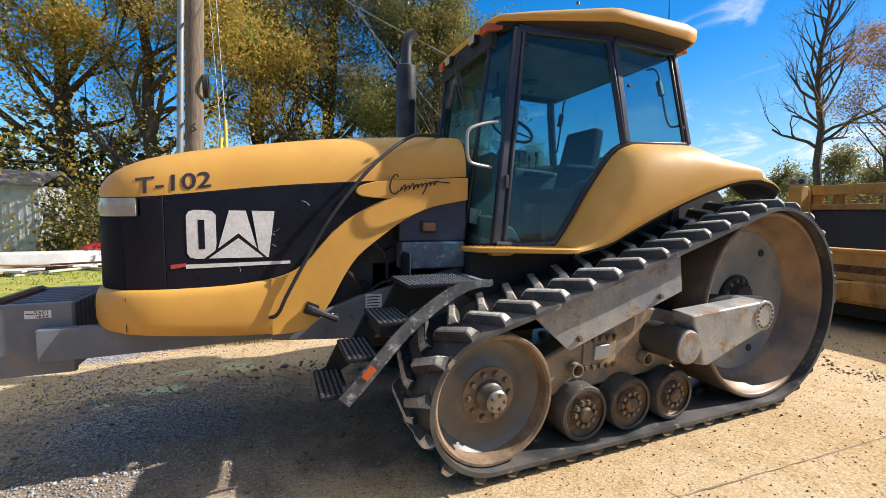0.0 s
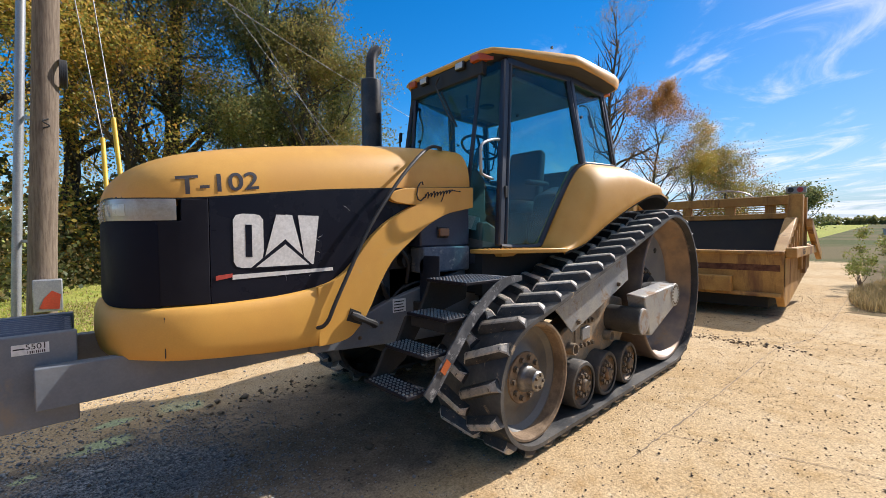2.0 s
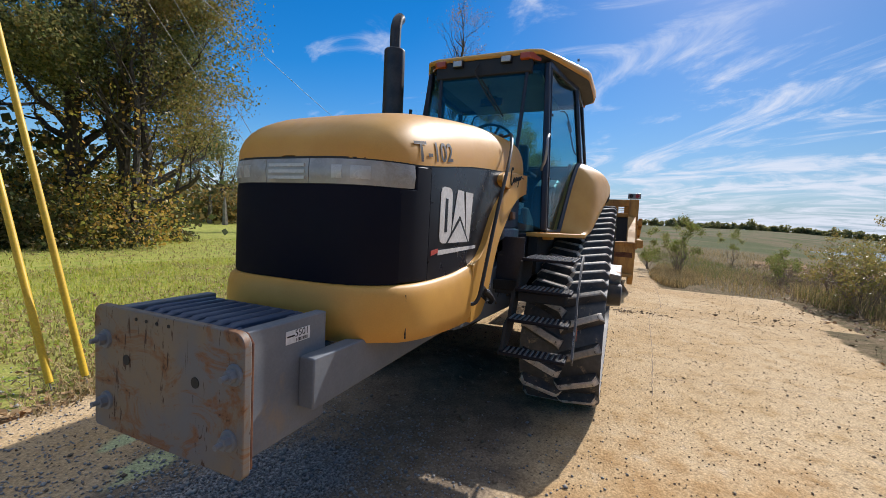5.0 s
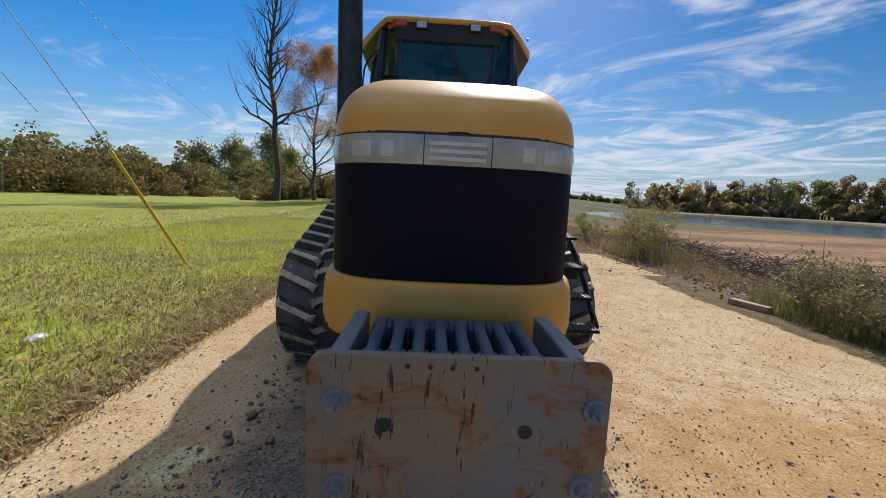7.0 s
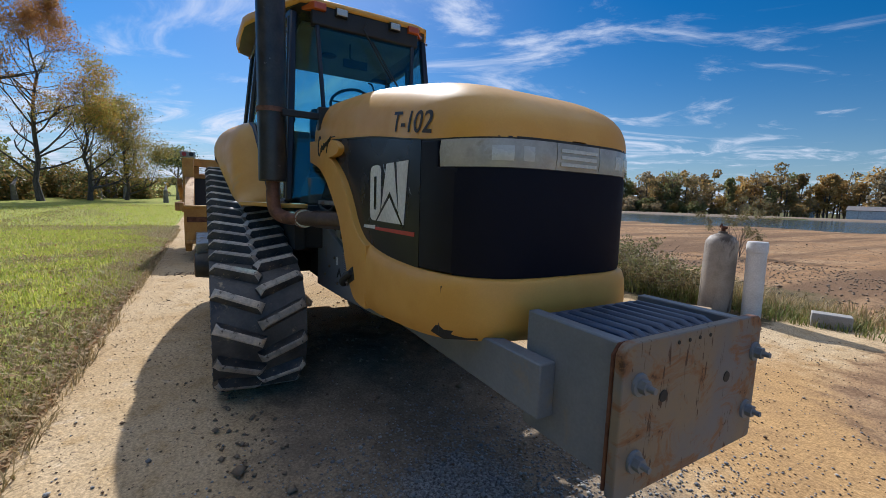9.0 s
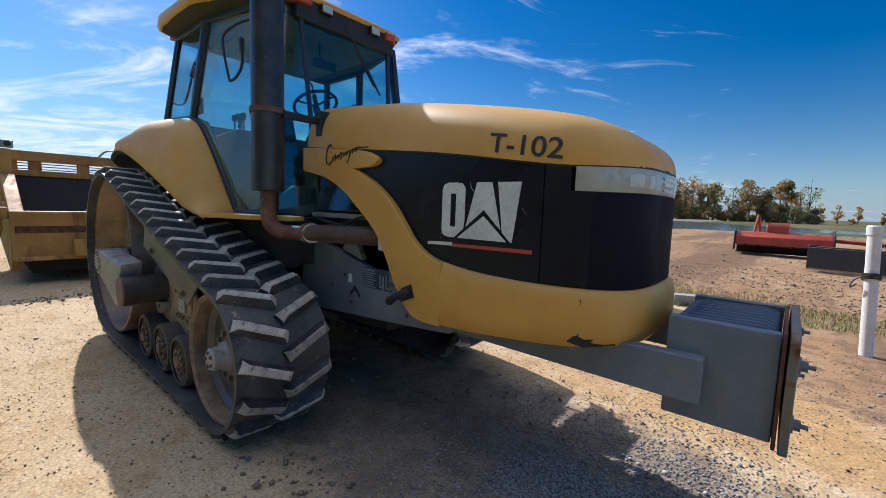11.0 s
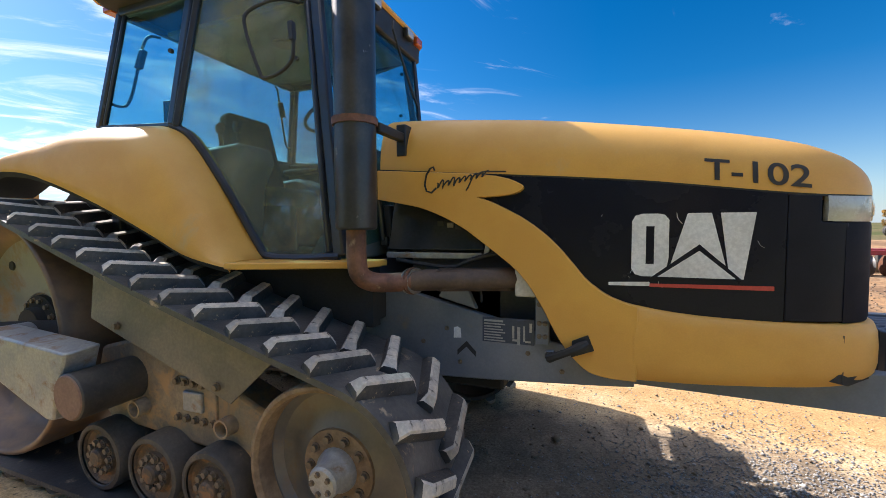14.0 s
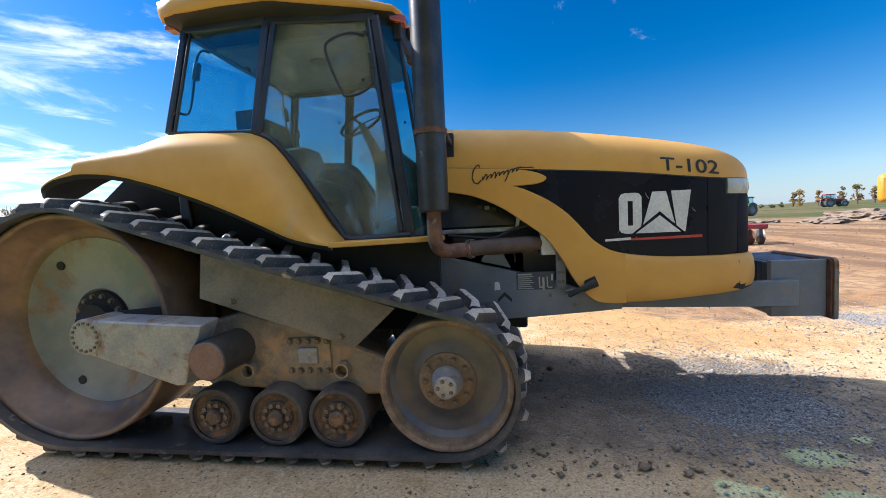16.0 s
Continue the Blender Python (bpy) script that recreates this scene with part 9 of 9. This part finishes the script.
for cx, cy, rx, ry, n_, h_, mt in ((1.3, -5.7, 1.8, 0.7, 3200, 0.26, GREENWEED), (1.0, -5.9, 1.6, 0.6, 2600, 0.42, STRAW), (8.6, -6.4, 2.4, 1.0, 1200, 0.42, STRAW), (8.4, -6.4, 2.2, 0.9, 1000, 0.32, GREENWEED), (13, -4.6, 4.5, 1.3, 2600, 0.18, STRAW),
                                   (16, -5.4, 5.0, 2.0, 1800, 0.19, GREENWEED), (5.2, -6.4, 2.2, 0.8, 2500, 0.14, STRAW), (-0.6, -6.0, 1.2, 0.7, 2200, 0.13, GREENWEED), (-2.6, -6.2, 1.8, 0.8, 1600, 0.10, GREENWEED), (-0.2, -6.6, 2.5, 0.8, 2200, 0.20, STRAW),
                                   (22, -8, 8, 4, 3000, 0.17, STRAW), (13.5, -3.4, 3.5, 0.7, 3500, 0.18, STRAW), (20, -4.5, 7, 1.6, 3500, 0.18, GREENWEED), (28, -7, 8, 4, 3000, 0.20, STRAW), (11.5, -2.9, 2.5, 0.5, 3500, 0.22, STRAW), (14, -7.0, 5, 2, 1800, 0.19, STRAW)):
    weed_patch("dry weeds along the edge of the pad" if mt is STRAW else "green weeds along the edge of the pad", cx, cy, rx, ry, n_, h_, 0.012 if h_ < 0.5 else 0.016, mt)


def bush(label, x, y, h, w, seed, leaf, leaves, stems=16):
    r = np.random.RandomState(seed)
    t = thing("bush", label, "bush", at=(x, y, gz(x, y)))
    out, tips = [], []
    for k in range(stems):
        a = r.uniform(0, 6.28)
        grow(r, Vector((0.1 * w * math.cos(a), 0.1 * w * math.sin(a), 0)), Vector((w * math.cos(a) * r.uniform(0.2, 1), w * math.sin(a) * r.uniform(0.2, 1), h)), h * r.uniform(0.45, 0.8), 0.012, 2, out, tips, 0.5, 0.05, (1, 3))
    bm = bmesh.new()
    for p, rr in out:
        tube(bm, p, rr, 4, caps=False)
    tagged(part("branchwork", bm, M_TWIG, t), kind="stuff")
    if leaves:
        tp = np.array([q[0] for q in tips])
        k = r.randint(0, len(tp), leaves)
        me = quad_mesh("leaves", tp[k] + r.normal(0, 0.07, (leaves, 3)), r.normal(0, 1, (leaves, 3)), 0.05 * r.uniform(0.6, 1.4, leaves), leaf, r.uniform(0, 6.28, leaves))
        ob = new("leaves", me)
        ob.parent = t


bush("tangled grey-green bush at the pad's edge", 1.9, -5.75, 0.75, 0.9, 71, LEAF_BUSH, 3500, 26)
bush("tangled grey-green bush at the pad's edge", 0.7, -5.55, 0.6, 0.9, 72, LEAF_BUSH, 3000, 22)
bush("tall dry weed bush", 9.0, -6.2, 1.3, 0.9, 73, LEAF_THIN, 3000, 20)
bush("tall dry weed bush", 7.6, -6.1, 1.0, 0.8, 74, LEAF_THIN, 2500, 20)
bush("green sapling among the weeds", 14.0, -3.5, 1.6, 0.7, 75, LEAF_SAPLING, 4500, 13)
bush("green sapling among the weeds", 14.6, -2.5, 0.75, 0.4, 76, LEAF_SAPLING, 1200, 8)
for k, (x, y, h, w) in enumerate(((18.5, -4.2, 0.9, 0.8), (15.2, -7.2, 1.1, 0.9), (21.0, -6.6, 1.3, 1.0), (12.4, -6.2, 0.7, 0.7))):
    bush("leafy green weed sapling beside the pad", x, y, h, w, 90 + k, LEAF_SAPLING, 1500, 6)
bush("small feathery pine sapling", 3.4, -14.0, 1.6, 0.5, 77, LEAF_BUSH, 3000, 14)
bush("tall dry weed bush", 10.5, -7.8, 1.3, 1.0, 78, LEAF_THIN, 2500, 20)
# dry leaves and litter on the bank beside the pad
def litter(label, k, x0, x1, y, spread, size, material):
    px_, py_ = rng.uniform(x0, x1, k), rng.normal(y, spread, k)
    zz = ground_z(px_, py_) + rng.uniform(0.005, 0.06, k)
    me = quad_mesh("leaf_litter", np.column_stack([px_, py_, zz]), rng.normal(0, 0.5, (k, 3)) + np.array([0, 0, 1.0]), size * rng.uniform(0.5, 1.4, k), material, rng.uniform(0, 6.28, k), 0.6)
    tagged(new("leaf_litter", me), label, "leaves", kind="stuff")


LITTER = leaf_mat("bank_litter", [(0.24, 0.16, 0.10), (0.34, 0.24, 0.15), (0.16, 0.105, 0.07), (0.42, 0.32, 0.21), (0.29, 0.18, 0.09)], 0.9, 0.1)
litter("brown leaf litter over the bank beside the pad", 9000, 2.6, 16.0, -7.0, 0.9, 0.09, LITTER)
litter("brown leaf litter round the brush heap", 5000, 4.0, 22.0, -9.0, 1.2, 0.12, LITTER)
# brush pile
bm = bmesh.new()
for k in range(1300):
    x, y = rng.uniform(3.5, 14.0), rng.normal(-8.0, 0.9)
    a, L = rng.uniform(0, 6.28), rng.uniform(0.2, 0.95)
    z = gz(x, y)
    p = Vector((x, y, z + rng.uniform(0.0, 0.45) * max(0.2, 1 - abs(y + 8.0) / 1.6)))
    d = Vector((math.cos(a), math.sin(a), rng.normal(0, 0.3)))
    bend = Vector(rng.normal(0, 0.10, 3)) * L
    tube(bm, [p, p + d * L * 0.35 + bend, p + d * L * 0.7 + bend * 0.4, p + d * L - bend], [0.012, 0.010, 0.007, 0.003], 3, caps=False)
solo("brush_pile", bm, M_TWIG, "grey heap of dead branches beside the pad", "brush", kind="stuff")


def stones(name, label, xy, size, material, sink=0.3, category="gravel"):
    """Loose stones: squashed uneven octahedra, joined."""
    k = len(xy)
    z = ground_z(xy[:, 0], xy[:, 1])
    r = size * rng.uniform(0.5, 1.5, k) * (1 + (rng.uniform(0, 1, k) > 0.96) * 1.0)
    d = np.array([[1, 0, 0], [-1, 0, 0], [0, 1, 0], [0, -1, 0], [0, 0, 0.7], [0, 0, -0.7]], float)
    a = rng.uniform(0, 6.28, k)
    v = d[None] * rng.uniform(0.6, 1.2, (k, 6, 1)) * r[:, None, None]
    c, s = np.cos(a)[:, None], np.sin(a)[:, None]
    vx, vy = v[:, :, 0] * c - v[:, :, 1] * s, v[:, :, 0] * s + v[:, :, 1] * c
    P = np.stack([vx + xy[:, 0:1], vy + xy[:, 1:2], v[:, :, 2] + (z + r * (0.7 - sink))[:, None]], 2).reshape(-1, 3)
    f = np.array([[0, 2, 4], [2, 1, 4], [1, 3, 4], [3, 0, 4], [2, 0, 5], [1, 2, 5], [3, 1, 5], [0, 3, 5]])
    F = ((np.arange(k) * 6)[:, None, None] + f[None]).reshape(-1, 3)
    me = bpy.data.meshes.new(name)
    me.vertices.add(len(P))
    me.vertices.foreach_set("co", P.reshape(-1).astype(np.float32))
    me.loops.add(F.size)
    me.loops.foreach_set("vertex_index", F.reshape(-1).astype(np.int32))
    me.polygons.add(len(F))
    me.polygons.foreach_set("loop_start", np.arange(0, F.size, 3, dtype=np.int32))
    me.update(calc_edges=True)
    me.materials.append(material)
    return tagged(new(name, me), label, category, kind="stuff")


STONE = leaf_mat("blue_grey_gravel", [(0.17, 0.17, 0.175), (0.27, 0.265, 0.26), (0.38, 0.37, 0.345), (0.22, 0.22, 0.225), (0.46, 0.44, 0.40)], 0.85, 0.0)
PEBBLE = leaf_mat("brown_pebbles", [(0.28, 0.215, 0.145), (0.38, 0.30, 0.205), (0.19, 0.145, 0.10), (0.48, 0.40, 0.30)], 0.9, 0.0)
xy = np.concatenate([rng.normal(0, 1, (24000, 2)) * [0.72, 0.72] + [-2.45, 0.10], rng.normal(0, 1, (3000, 2)) * [0.9, 0.8] + [-4.6, -2.2], rng.normal(0, 1, (4000, 2)) * [0.8, 0.45] + [-3.2, 2.6]])
xy[:, 1] -= 0.22 * (xy[:, 0] + 2) * (np.abs(xy[:, 0] + 2) < 2)
xy = xy[value_noise(xy[:, 0] * 0.9, xy[:, 1] * 0.9, 12) + rng.normal(0, 0.25, len(xy)) > -0.15]
stones("gravel", "scattered blue-grey gravel in front of the tractor", xy, 0.0078, STONE)
xy = np.stack([rng.uniform(-5, 11, 11000), rng.uniform(-5.0, 2.5, 11000)], 1)
stones("pebbles", "small brown pebbles strewn over the pad", xy, 0.006, PEBBLE)
# mud clods left by the tracks
xy = np.concatenate([rng.normal(0, 1, (150, 2)) * [0.10, 0.55] + [4.6, -1.3], rng.normal(0, 1, (110, 2)) * [0.12, 0.4] + [5.4, 1.4], rng.normal(0, 1, (90, 2)) * [0.6, 0.12] + [-0.9, 1.2], rng.normal(0, 1, (60, 2)) * [0.5, 0.4] + [5.2, -3.6], rng.normal(0, 1, (240, 2)) * [2.2, 0.5] + [0.8, 0.0]])
stones("mud_clods", "dark clods of dried mud on the pad", xy, 0.016, M_MUD, 0.2, "mud")
xy = np.stack([rng.uniform(-5, 13, 9000), rng.uniform(-5.0, 2.4, 9000)], 1)
stones("mud_crumbs", "dark crumbs of dried mud strewn over the pad", xy, 0.0065, M_CRUMB, 0.2, "mud")
xy = np.concatenate([np.stack([rng.uniform(-30, 8, 3000), rng.uniform(-26, -6.5, 3000)], 1), np.stack([rng.uniform(-8, 6, 3500), rng.uniform(-13, -6.3, 3500)], 1)])
stones("dirt_clods", "clods of orange-brown dirt in the yard", xy, 0.022, M_MUD, 0.35, "dirt")

# fallen leaves on the verge
DRY_LEAF = leaf_mat("fallen_leaves", [(0.30, 0.19, 0.09), (0.40, 0.27, 0.14), (0.22, 0.13, 0.07), (0.46, 0.33, 0.18), (0.34, 0.17, 0.06)], 0.8, 0.15)
k = 8500
xy = np.concatenate([grass_points(5500, -3.4, 14, 2.3, 6.5, 3.0), grass_points(1500, -2.0, 22, 2.3, 10, 1.0), np.stack([rng.uniform(-8, -1.5, 1500), rng.uniform(2.6, 9, 1500)], 1)])
z = ground_z(xy[:, 0], xy[:, 1]) + rng.uniform(0.012, 0.05, k)
nr = rng.normal(0, 0.35, (k, 3)) + np.array([0, 0, 1.0])
me = quad_mesh("fallen_leaves", np.column_stack([xy, z]), nr, 0.055 * rng.uniform(0.5, 1.3, k), DRY_LEAF, rng.uniform(0, 6.28, k), 0.7)
tagged(new("fallen_leaves", me), "brown fallen leaves strewn over the verge", "leaves", kind="stuff")
